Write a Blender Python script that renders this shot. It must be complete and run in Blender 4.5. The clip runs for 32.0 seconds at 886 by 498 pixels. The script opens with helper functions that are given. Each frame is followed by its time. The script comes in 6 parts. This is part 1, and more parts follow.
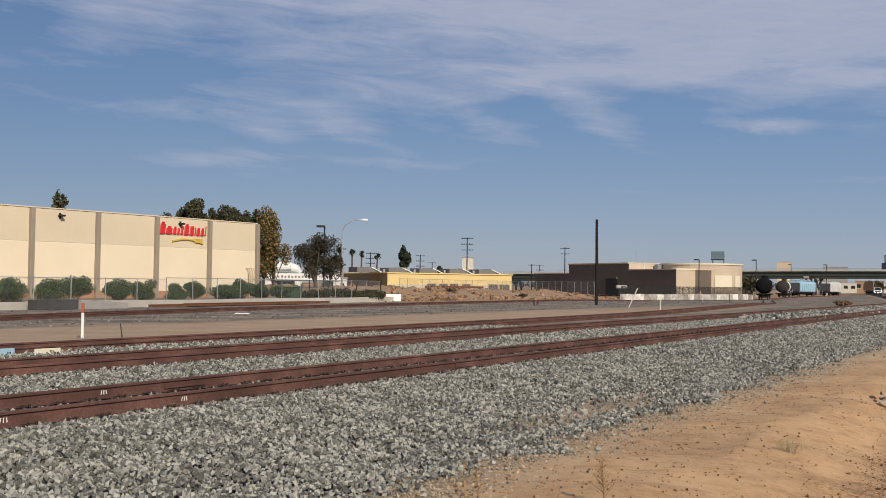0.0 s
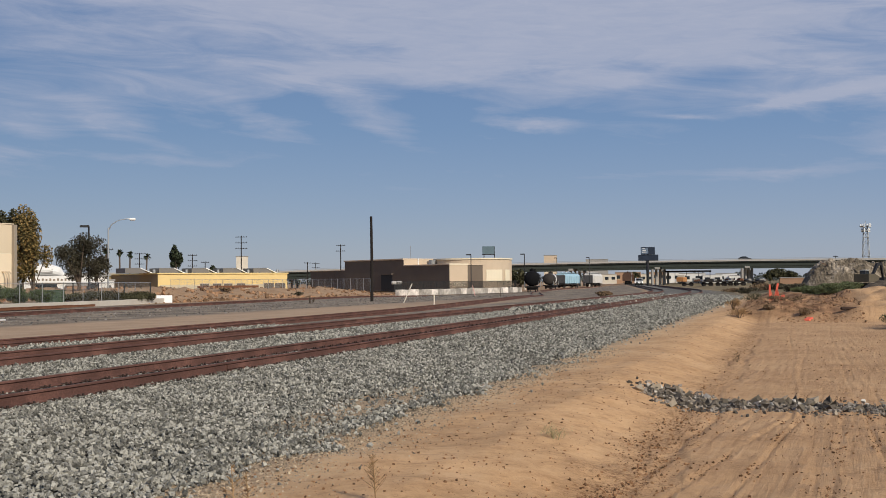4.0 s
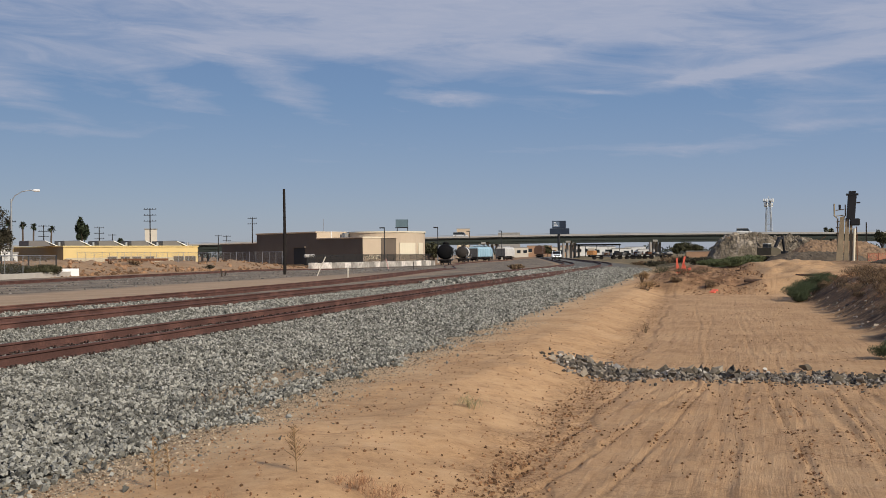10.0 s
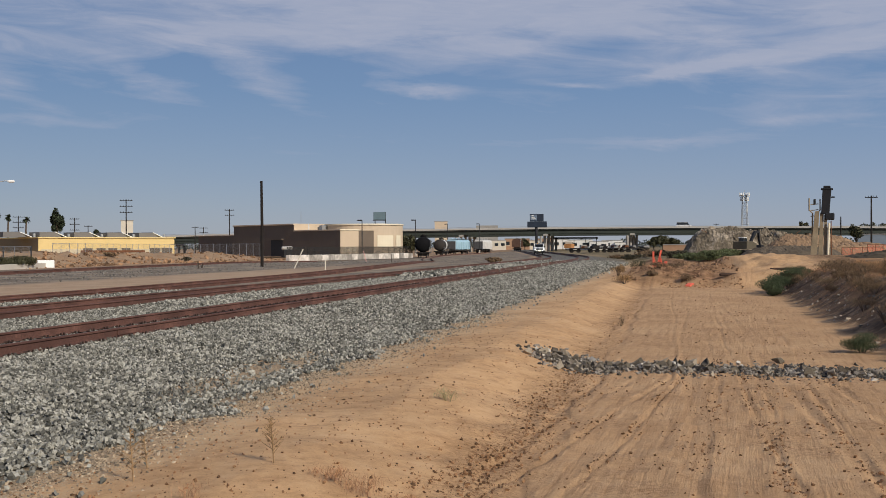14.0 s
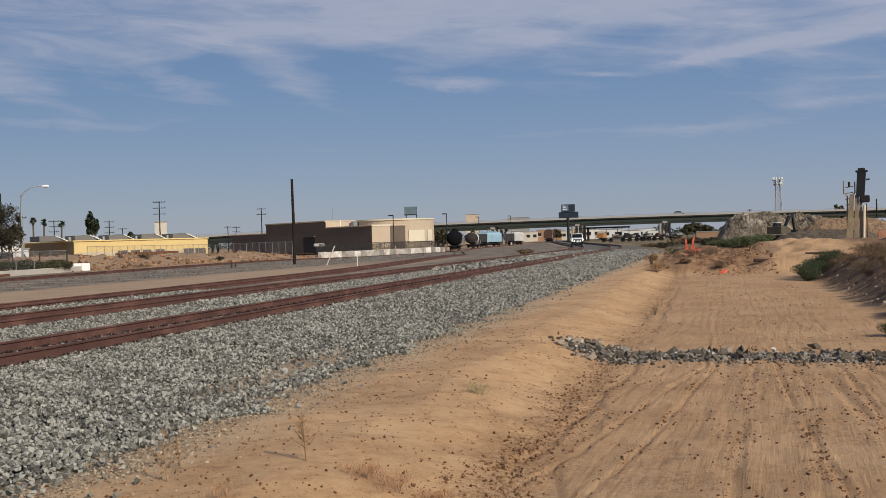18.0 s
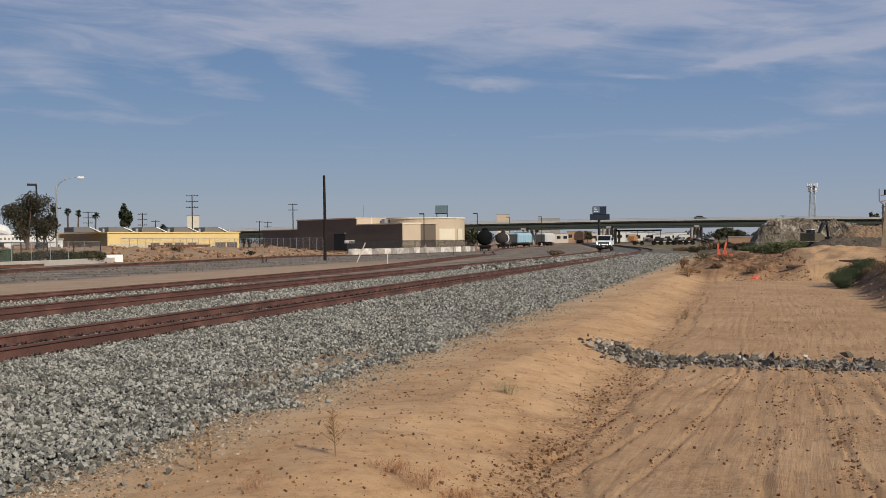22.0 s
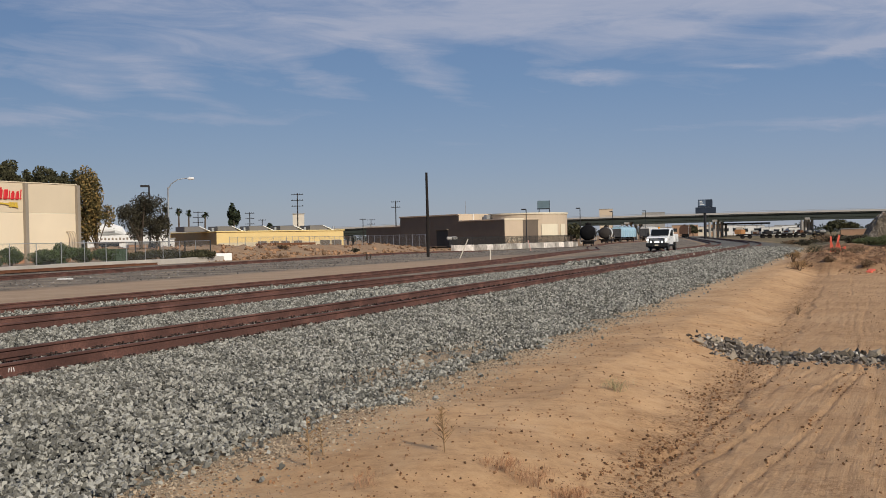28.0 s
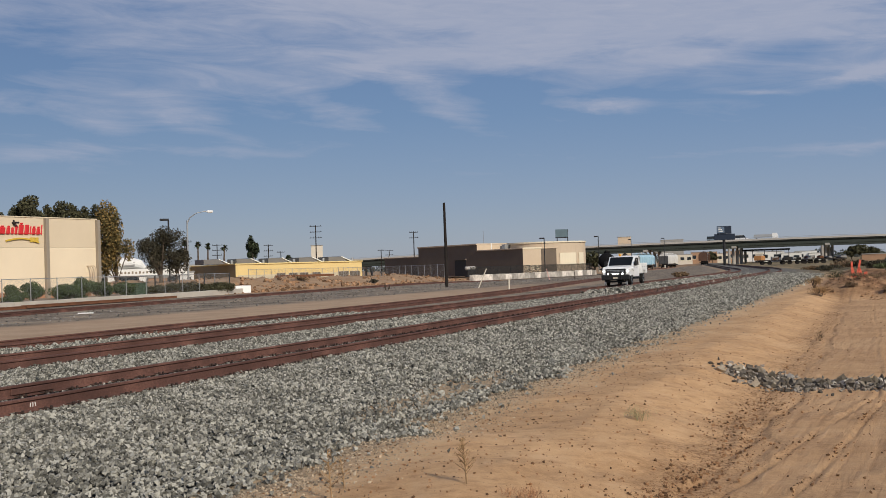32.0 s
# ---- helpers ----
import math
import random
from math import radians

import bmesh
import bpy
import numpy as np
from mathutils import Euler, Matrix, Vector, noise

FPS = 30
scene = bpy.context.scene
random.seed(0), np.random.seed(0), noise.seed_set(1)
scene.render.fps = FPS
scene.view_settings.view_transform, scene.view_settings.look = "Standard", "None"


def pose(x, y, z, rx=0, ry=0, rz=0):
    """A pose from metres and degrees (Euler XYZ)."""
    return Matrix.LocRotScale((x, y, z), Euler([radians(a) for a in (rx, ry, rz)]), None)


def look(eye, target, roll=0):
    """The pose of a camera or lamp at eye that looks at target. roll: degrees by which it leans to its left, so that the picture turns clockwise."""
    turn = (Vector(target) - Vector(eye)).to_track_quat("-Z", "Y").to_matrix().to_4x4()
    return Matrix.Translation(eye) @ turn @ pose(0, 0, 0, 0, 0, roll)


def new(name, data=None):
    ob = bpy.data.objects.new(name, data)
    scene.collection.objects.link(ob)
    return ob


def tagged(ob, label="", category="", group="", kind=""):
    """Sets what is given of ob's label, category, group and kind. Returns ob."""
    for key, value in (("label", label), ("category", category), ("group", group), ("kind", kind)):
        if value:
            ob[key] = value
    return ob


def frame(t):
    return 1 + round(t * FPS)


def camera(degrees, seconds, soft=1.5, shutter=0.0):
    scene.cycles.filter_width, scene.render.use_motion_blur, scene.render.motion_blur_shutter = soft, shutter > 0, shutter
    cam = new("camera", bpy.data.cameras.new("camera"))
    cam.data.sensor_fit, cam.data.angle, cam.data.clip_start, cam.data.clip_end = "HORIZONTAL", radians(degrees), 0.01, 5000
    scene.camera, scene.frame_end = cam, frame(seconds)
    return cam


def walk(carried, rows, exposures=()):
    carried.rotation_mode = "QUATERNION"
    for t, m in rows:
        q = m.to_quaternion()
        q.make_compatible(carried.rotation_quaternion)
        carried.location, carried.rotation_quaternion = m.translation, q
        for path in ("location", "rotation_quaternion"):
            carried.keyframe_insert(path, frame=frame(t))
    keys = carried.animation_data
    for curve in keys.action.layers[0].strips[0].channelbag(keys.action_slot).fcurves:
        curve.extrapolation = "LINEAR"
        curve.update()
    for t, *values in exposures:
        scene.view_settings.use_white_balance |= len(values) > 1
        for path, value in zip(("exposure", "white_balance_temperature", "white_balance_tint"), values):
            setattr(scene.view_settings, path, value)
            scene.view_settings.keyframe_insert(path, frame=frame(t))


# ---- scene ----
from math import sin, cos, tan, pi

cam = camera(44.74, 32.0, soft=0.55)
PATH = [
    (0, 0.01, 0.119, 1.744, 91.855, -0.751, 0.003), (0.5, 0.021, 0.13, 1.747, 92.002, -0.958, -0.164),
    (1, 0.03, 0.116, 1.732, 92.076, -0.865, -0.615), (1.5, 0.042, 0.12, 1.731, 92.011, -0.537, -1.906),
    (2, 0.047, 0.098, 1.74, 92.084, 0.126, -3.514), (2.5, 0.052, 0.118, 1.739, 92.048, 0.748, -5.135),
    (3, 0.072, 0.141, 1.737, 91.809, 0.79, -9.049), (3.5, 0.09, 0.186, 1.747, 91.793, 0.723, -9.434),
    (4, 0.09, 0.168, 1.744, 91.739, 0.509, -11.848), (4.5, 0.069, 0.131, 1.734, 91.24, 0.356, -12.493),
    (6.5, 0.059, 0.105, 1.736, 90.159, 3.211, -13.652), (7, 0.064, 0.078, 1.738, 90.135, 3.872, -13.96),
    (7.5, 0.041, 0.072, 1.749, 90.199, 3.455, -15.137), (8, 0.022, 0.061, 1.743, 90.358, 2.503, -15.49),
    (8.5, 0.005, 0.05, 1.742, 90.317, 1.84, -15.695), (9, -0.001, 0.035, 1.738, 90.52, 0.902, -15.985),
    (9.5, -0.007, 0.033, 1.743, 90.421, 0.535, -16.372), (10, -0.011, 0.023, 1.74, 90.273, 0.473, -16.476),
    (10.5, -0.017, -0.017, 1.74, 90.195, 0.624, -16.591), (11, -0.019, -0.046, 1.742, 90.009, 0.866, -16.677),
    (11.5, -0.016, -0.054, 1.74, 89.77, 1.163, -16.76), (12, -0.027, -0.073, 1.748, 89.646, 1.197, -17.016),
    (12.5, -0.03, -0.066, 1.742, 89.699, 0.933, -17.33), (13, -0.031, -0.069, 1.748, 89.75, 0.5, -17.471),
    (13.5, -0.034, -0.078, 1.749, 89.808, 0.225, -17.624), (14, -0.027, -0.073, 1.752, 89.875, 0.269, -17.658),
    (14.5, -0.04, -0.041, 1.754, 90.172, 0.311, -15.629), (16.5, 0.029, -0.074, 1.764, 90.001, 2.457, -13.731),
    (17, 0.034, -0.077, 1.745, 89.692, 2.594, -14.896), (17.5, 0.042, -0.07, 1.755, 89.59, 2.339, -15.803),
    (18, 0.032, -0.05, 1.756, 89.553, 1.767, -15.961), (18.5, 0.024, -0.052, 1.758, 89.662, 1.059, -15.825),
    (19, 0.016, -0.043, 1.758, 89.706, 0.693, -15.418), (19.5, 0.015, -0.049, 1.755, 89.722, 0.623, -14.883),
    (20, 0.008, -0.052, 1.756, 89.791, 0.743, -14.511), (20.5, 0.005, -0.074, 1.757, 89.799, 0.758, -14.213),
    (21, 0.002, -0.08, 1.753, 89.75, 0.691, -14.254), (21.5, 0.004, -0.072, 1.751, 89.635, 0.697, -14.392),
    (22, -0.007, -0.072, 1.754, 89.538, 0.52, -14.361), (22.5, 0.005, -0.063, 1.754, 89.423, 0.292, -14.061),
    (23, 0.001, -0.059, 1.749, 89.321, -0.094, -13.685), (23.5, -0.004, -0.051, 1.765, 89.415, -0.317, -13.036),
    (24, -0.019, -0.039, 1.763, 89.51, -0.426, -11.984), (24.5, -0.03, -0.042, 1.745, 89.492, -0.526, -11.241),
    (25, -0.035, -0.041, 1.756, 89.472, -0.428, -10.585), (25.5, -0.028, -0.038, 1.754, 89.38, -0.384, -10.476),
    (27.5, -0.023, -0.025, 1.77, 89.387, -0.003, -8.971), (28, -0.045, -0.036, 1.763, 89.399, 1.119, -8.931),
    (28.5, -0.064, -0.055, 1.765, 89.493, 2.067, -8.902), (29, -0.079, -0.047, 1.76, 89.596, 1.98, -9.016),
    (29.5, -0.073, -0.031, 1.761, 89.804, 1.979, -8.971), (30, -0.072, -0.032, 1.763, 89.962, 1.603, -8.679),
    (30.5, -0.07, -0.016, 1.761, 90.102, 1.118, -8.235), (31, -0.059, -0.017, 1.768, 90.395, 1.284, -7.783),
    (31.5, -0.059, -0.014, 1.763, 90.75, 1.524, -7.869), (32, -0.052, -0.027, 1.765, 91.018, 1.798, -7.958),
]
walk(cam, [(t, pose(*p)) for t, *p in PATH], exposures=[(0, .02), (9, 0.0), (20, -.08), (32, -.07)])

# ---- light ----
SUN_AZ, SUN_EL = 157.0, 31.0      # degrees clockwise from +y, above the horizon
world = bpy.data.worlds.new("sky")
scene.world = world
world.use_nodes = True
scene.view_settings.exposure = 0.0


class Nodes:
    """A small writer for node trees."""

    def __init__(self, tree):
        self.t = tree
        tree.nodes.clear()

    def add(self, kind, props=None, **sockets):
        nd = self.t.nodes.new(kind)
        for k, v in (props or {}).items():
            setattr(nd, k, v)
        for k, v in sockets.items():
            self.put(nd, k.replace("_", " "), v)
        return nd

    def put(self, nd, key, v):
        s = nd.inputs[int(key)] if key.isdigit() else nd.inputs[key]
        if isinstance(v, bpy.types.NodeSocket):
            self.t.links.new(v, s)
        else:
            s.default_value = v

    def math(self, op, a, b=0.0, c=None, clamp=False):
        nd = self.t.nodes.new("ShaderNodeMath")
        nd.operation, nd.use_clamp = op, clamp
        self.put(nd, "0", a)
        self.put(nd, "1", b)
        if c is not None:
            self.put(nd, "2", c)
        return nd.outputs[0]

    def mix(self, f, a, b):
        nd = self.t.nodes.new("ShaderNodeMix")
        nd.data_type = "RGBA"
        self.put(nd, "0", f)
        self.put(nd, "6", a)
        self.put(nd, "7", b)
        return nd.outputs[2]

    def ramp(self, f, *stops):
        nd = self.t.nodes.new("ShaderNodeValToRGB")
        r = nd.color_ramp
        while len(r.elements) < len(stops):
            r.elements.new(0.5)
        for e, (p, c) in zip(r.elements, stops):
            e.position, e.color = p, (c, c, c, 1) if isinstance(c, (int, float)) else (*c, 1)
        self.put(nd, "0", f)
        return nd.outputs[0]

    def noise(self, vec, scale, detail=4.0, rough=0.55, dist=0.0):
        nd = self.add("ShaderNodeTexNoise", None, Scale=scale, Detail=detail, Roughness=rough, Distortion=dist)
        if vec is not None:
            self.put(nd, "Vector", vec)
        return nd.outputs[0]


def build_world():
    n = Nodes(world.node_tree)
    out = n.add("ShaderNodeOutputWorld")
    sky = n.add("ShaderNodeTexSky", {"sky_type": "NISHITA", "sun_disc": False, "sun_elevation": radians(SUN_EL),
                                     "sun_rotation": radians(SUN_AZ), "air_density": 1.0, "dust_density": 0.3,
                                     "ozone_density": 3.0, "altitude": 100.0})
    co = n.add("ShaderNodeTexCoord").outputs["Generated"]
    sep = n.add("ShaderNodeSeparateXYZ", None, Vector=co)
    x, y, z = sep.outputs
    # valley haze that pales the sky towards the horizon
    haze = n.ramp(z, (0.0, (3.2, 3.78, 5.35)), (0.06, (2.5, 3.24, 5.25)), (0.14, (1.7, 2.75, 5.0)), (0.30, (1.15, 2.15, 4.6)), (1.0, (0.6, 1.3, 3.4)))
    base = n.mix(0.72, sky.outputs[0], haze)
    # high thin cloud: a broken sheet overhead that ends in wisps, and single streaks below it
    deg = 180 / pi
    az = n.math("MULTIPLY", n.math("ARCTAN2", x, y), deg)
    el = n.math("MULTIPLY", n.math("ARCSINE", z), deg)
    # paler towards the sun's side
    side = n.math("ADD", 1.0, n.math("MULTIPLY", n.math("SUBTRACT", n.math("MINIMUM", n.math("MAXIMUM", az, -30.0), 50.0), 9.0), .0028))
    tone = n.add("ShaderNodeVectorMath", {"operation": "SCALE"})
    n.put(tone, "0", base)
    n.put(tone, "Scale", side)
    base = tone.outputs[0]

    def plane(sa, se, shear, z0):
        u = n.math("ADD", n.math("MULTIPLY", az, sa), n.math("MULTIPLY", el, shear))
        return n.add("ShaderNodeCombineXYZ", None, X=u, Y=n.math("MULTIPLY", el, se), Z=z0).outputs[0]
    wa = n.math("MULTIPLY", n.math("SUBTRACT", n.noise(plane(.13, .30, .08, 1.7), 1.0, 5, .55), .5), 7.0)
    we = n.math("MULTIPLY", n.math("SUBTRACT", n.noise(plane(.11, .34, .06, 8.2), 1.0, 6, .58), .5), 4.2)
    za, ze = n.math("ADD", az, wa), n.math("ADD", el, we)
    wisp_a = n.math("ADD", az, n.math("MULTIPLY", wa, .5))
    wisp_e = n.math("ADD", el, n.math("MULTIPLY", we, .55))

    big = n.noise(plane(.06, .20, .05, 3.3), 1.0, 4, .5)
    fine = n.noise(plane(.16, .85, .30, 5.1), 1.0, 9, .62, .7)
    hair = n.noise(plane(.40, 2.6, .55, 2.4), 1.0, 7, .65, .8)
    fray = n.math("ADD", .35, n.math("MULTIPLY", n.noise(plane(.30, 1.5, .5, 9.4), 1.0, 8, .65, .6), 1.3))

    def wisp(a0, e0, ra, re, slope, amount):
        da = n.math("SUBTRACT", wisp_a, a0)
        de = n.math("SUBTRACT", n.math("SUBTRACT", wisp_e, e0), n.math("MULTIPLY", da, slope))
        q = n.math("ADD", n.math("POWER", n.math("ABSOLUTE", n.math("DIVIDE", da, ra)), 2.0), n.math("POWER", n.math("ABSOLUTE", n.math("DIVIDE", de, re)), 2.0))
        return n.math("MULTIPLY", n.math("EXPONENT", n.math("MULTIPLY", q, -1.0)), n.math("MULTIPLY", fray, amount))
    c = n.math("ADD", n.math("MULTIPLY", big, .65), n.math("MULTIPLY", fine, .62))
    # the sheet thickens up to 15 degrees and breaks up again overhead
    rise = n.math("MULTIPLY", n.math("SUBTRACT", n.math("MINIMUM", ze, 15.0), 9.9), .05)
    c = n.math("ADD", c, n.math("SUBTRACT", rise, n.math("MULTIPLY", n.math("MINIMUM", n.math("MAXIMUM", n.math("SUBTRACT", ze, 19.0), 0.0), 20.0), .016)))
    c = n.math("ADD", c, n.math("MULTIPLY", n.math("SUBTRACT", n.math("MINIMUM", n.math("MAXIMUM", az, -30.0), 45.0), 10.0), .0028))
    for a0, e0, ra, re, sl, am in ((1.8, 8.6, 2.8, .62, -.33, .22), (8.6, 8.5, 2.6, 1.0, -.55, .24), (4.9, 8.9, .9, .5, -.5, -.16), (11.5, 9.2, 2.0, .7, -.3, -.14),
                                   (16.2, 8.15, 2.2, .26, -.03, .30), (24.6, 8.4, 1.6, .22, -.1, .22), (30.9, 9.25, 3.6, .42, .16, .36), (38.0, 10.0, 4.0, .5, .10, .30),
                                   (27.0, 10.4, 3.0, .4, .1, -.14), (34.0, 7.9, 5.0, .5, .12, -.10), (6.0, 10.6, 8.0, .9, .05, .13), (20.0, 10.2, 4.0, .5, .05, .10),
                                   (29.0, 5.2, 4.5, .28, .0, .20), (20.5, 5.5, 5.0, .25, .02, .14), (13.0, 6.0, 4.0, .25, .02, .12), (36.0, 6.2, 3.5, .3, .05, .14),
                                   (-5.0, 8.4, 2.8, .8, -.4, .18), (-4.6, 6.5, 3.2, .32, .0, .18), (-11.5, 6.5, 3.6, .4, -.02, .20), (-9.5, 8.0, 2.2, .7, -.2, .12),
                                   (-19.0, 6.0, 3.0, .35, .0, .16), (-15.0, 9.0, 4.5, .6, .06, .15), (-16.0, 10.8, 3.0, .5, .05, -.18), (-22.0, 13.0, 3.0, .8, .2, -.2)):
        c = n.math("ADD", c, wisp(a0, e0, ra, re, sl, am))
    veil = n.ramp(c, (0.53, 0.0), (0.68, 0.42), (0.83, 0.93), (0.97, 1.0))
    f = n.math("MULTIPLY", veil, n.math("ADD", .62, n.math("MULTIPLY", hair, .5)), clamp=True)
    f = n.math("MULTIPLY", f, n.ramp(z, (0.0, 0.0), (0.05, 0.3), (0.10, 1.0)))
    col = n.mix(n.math("MULTIPLY", f, .97), base, (4.9, 5.3, 6.7, 1))
    bg = n.add("ShaderNodeBackground", None, Color=col, Strength=0.082)
    n.t.links.new(bg.outputs[0], out.inputs[0])


build_world()
sun = new("sun", bpy.data.lights.new("sun", "SUN"))
sun.data.energy, sun.data.angle, sun.data.color = 3.8, radians(0.53), (1.0, 0.91, 0.77)
_sd = Vector((sin(radians(SUN_AZ)) * cos(radians(SUN_EL)), cos(radians(SUN_AZ)) * cos(radians(SUN_EL)), sin(radians(SUN_EL))))
sun.matrix_basis = look(_sd * 50, (0, 0, 0))

# ---- materials ----
MATS = {}


def mat(name, base, rough=0.85, metal=0.0, var=0.25, scale=3.0, fine=40.0, bump=0.3, tint=None, spec=0.3, obj=False,
        rand=0.0, island=0.0, streak=None, dist=0.02):
    """A weathered surface: base colour varied at two scales, with fine relief."""
    if name in MATS:
        return MATS[name]
    m = bpy.data.materials.new(name)
    m.use_nodes = True
    n = Nodes(m.node_tree)
    co = n.add("ShaderNodeTexCoord").outputs["Object"] if obj else n.add("ShaderNodeNewGeometry").outputs["Position"]
    if streak:
        co = n.add("ShaderNodeMapping", None, Vector=co, Scale=streak).outputs[0]
    a, b = n.noise(co, scale, 5.0, 0.6), n.noise(co, fine, 6.0, 0.65)
    v = n.math("ADD", n.math("MULTIPLY", a, 0.6), n.math("MULTIPLY", b, 0.4))
    if rand:
        v = n.math("ADD", v, n.math("MULTIPLY", n.math("SUBTRACT", n.add("ShaderNodeObjectInfo").outputs["Random"], 0.5), rand))
    if island:
        v = n.math("ADD", v, n.math("MULTIPLY", n.math("SUBTRACT", n.add("ShaderNodeNewGeometry").outputs["Random Per Island"], 0.5), island))
    t = tint or base
    lo = tuple(c * (1 - var) for c in base)
    hi = tuple(min(1.0, c * (1 + var)) for c in t)
    col = n.ramp(v, (0.3, lo), (0.5, base), (0.7, hi))
    bs = n.add("ShaderNodeBsdfPrincipled", None, Base_Color=col, Roughness=rough, Metallic=metal)
    n.put(bs, "Specular IOR Level", spec)
    if bump:
        bp = n.add("ShaderNodeBump", None, Strength=bump, Distance=dist, Height=b)
        n.t.links.new(bp.outputs[0], bs.inputs["Normal"])
    o = n.add("ShaderNodeOutputMaterial")
    n.t.links.new(bs.outputs[0], o.inputs[0])
    MATS[name] = m
    return m


def glow(name, col, strength):
    if name not in MATS:
        m = bpy.data.materials.new(name)
        m.use_nodes = True
        n = Nodes(m.node_tree)
        e = n.add("ShaderNodeEmission", None, Color=(*col, 1), Strength=strength)
        n.t.links.new(e.outputs[0], n.add("ShaderNodeOutputMaterial").inputs[0])
        MATS[name] = m
    return MATS[name]


RUST = mat("rail_rust", (0.118, 0.058, 0.045), 0.75, 0.1, 0.45, 0.9, 30, 0.25, (0.18, 0.088, 0.066))
RAILTOP = mat("rail_head", (0.10, 0.062, 0.052), 0.5, 0.45, 0.25, 1.5, 30, 0.1)
STONE = mat("ballast_stone", (0.235, 0.228, 0.198), 0.95, 0, 0.55, 1.2, 60, 0.3, (0.28, 0.27, 0.235), spec=.1, island=0.5)
SAND = mat("sand", (0.50, 0.335, 0.20), 0.95, 0, 0.2, 0.6, 14, 0.5)
STUCCO = mat("stucco_cream", (0.80, 0.67, 0.485), 0.9, 0, 0.06, 0.25, 12, 0.2)
STUCCO2 = mat("stucco_tan", (0.68, 0.565, 0.405), 0.9, 0, 0.06, 0.25, 12, 0.2)
PILASTER = mat("pilaster_taupe", (0.30, 0.255, 0.20), 0.9, 0, 0.1, 0.6, 12, 0.2)
BASEBAND = mat("base_terracotta", (0.42, 0.22, 0.12), 0.9, 0, 0.12, 0.6, 12, 0.2)
CONC = mat("concrete", (0.48, 0.44, 0.38), 0.9, 0, 0.2, 0.5, 14, 0.35)
CONC_D = mat("concrete_grey", (0.34, 0.32, 0.29), 0.9, 0, 0.2, 0.5, 14, 0.35)
YELLOW = mat("paint_yellow", (0.70, 0.53, 0.24), 0.85, 0, 0.08, 0.3, 10, 0.15)
BROWN = mat("block_brown", (0.15, 0.119, 0.093), 0.9, 0, 0.12, 0.3, 10, 0.2)
CREAM = mat("plaster_cream", (0.56, 0.45, 0.33), 0.9, 0, 0.08, 0.3, 10, 0.2)
CREAM_L = mat("plaster_light", (0.74, 0.66, 0.50), 0.9, 0, 0.06, 0.3, 10, 0.2)
BLACK = mat("dark_paint", (0.02, 0.02, 0.022), 0.5, 0, 0.3, 1, 20, 0.1)
WOODPOLE = mat("creosote_pole", (0.018, 0.014, 0.012), 0.9, 0, 0.4, 2, 30, 0.3)
STEEL = mat("galvanised_steel", (0.42, 0.43, 0.43), 0.45, 0.7, 0.15, 2, 30, 0.1)
WHITE = mat("white_paint", (0.78, 0.78, 0.76), 0.55, 0, 0.06, 0.6, 20, 0.1)
TANKBLK = mat("tank_black", (0.010, 0.010, 0.011), 0.85, 0, 0.5, 0.5, 8, 0.1, spec=.06)
LBLUE = mat("faded_blue", (0.33, 0.50, 0.60), 0.6, 0, 0.15, 0.3, 8, 0.1)
GREYCAR = mat("grey_hopper_paint", (0.60, 0.59, 0.56), 0.65, 0, 0.2, 0.3, 8, 0.1)
ASPHALT = mat("asphalt", (0.06, 0.06, 0.06), 0.9, 0, 0.2, 0.5, 20, 0.3)

# ---- geometry helpers ----
PHI = radians(30.0)
U = Vector((sin(PHI), cos(PHI), 0))
N = Vector((-cos(PHI), sin(PHI), 0))


def sn(s, n, z=0.0):
    """A place by metres along the tracks and metres to their far side."""
    return U * s + N * n + Vector((0, 0, z))


def polar(az, r, z=0.0):
    a = radians(az)
    return Vector((r * sin(a), r * cos(a), z))


def at(p, heading=0.0):
    """A pose at p whose local y runs along that heading (degrees clockwise from +y)."""
    return Matrix.Translation(p) @ Matrix.Rotation(-radians(heading), 4, "Z")


def thing(name, m, label, category, group="", kind=""):
    ob = new(name)
    ob.matrix_basis = m
    ob.empty_display_size = 0.2
    return tagged(ob, label, category, group, kind)


def mesh_of(name, bm, material, smooth=False):
    me = bpy.data.meshes.new(name)
    bm.to_mesh(me)
    bm.free()
    if smooth:
        me.polygons.foreach_set("use_smooth", [True] * len(me.polygons))
    for mm in (material if isinstance(material, (list, tuple)) else (material,)):
        me.materials.append(mm)
    return me


def part(name, bm, material, parent, label="", smooth=False, m=None):
    me = bm if isinstance(bm, bpy.types.Mesh) else mesh_of(name, bm, material, smooth)
    ob = new(name, me)
    ob.parent = parent
    if m is not None:
        ob.matrix_basis = m
    if label:
        ob["label"] = label
    return ob


def box(bm, x0, x1, y0, y1, z0, z1, bev=0.0, m=None):
    vs = [bm.verts.new((x, y, z)) for z in (z0, z1) for y in (y0, y1) for x in (x0, x1)]
    fs = [bm.faces.new([vs[i] for i in q]) for q in ((0, 2, 3, 1), (4, 5, 7, 6), (0, 1, 5, 4), (2, 6, 7, 3), (0, 4, 6, 2), (1, 3, 7, 5))]
    if bev:
        es = {e for f in fs for e in f.edges}
        r = bmesh.ops.bevel(bm, geom=list(es), offset=bev, segments=1, affect="EDGES")
        vs = list({v for f in r["faces"] for v in f.verts} | {v for v in vs if v.is_valid})
    if m is not None:
        bmesh.ops.transform(bm, matrix=m, verts=vs)
    return bm


def bx(*a, **k):
    return box(bmesh.new(), *a, **k)


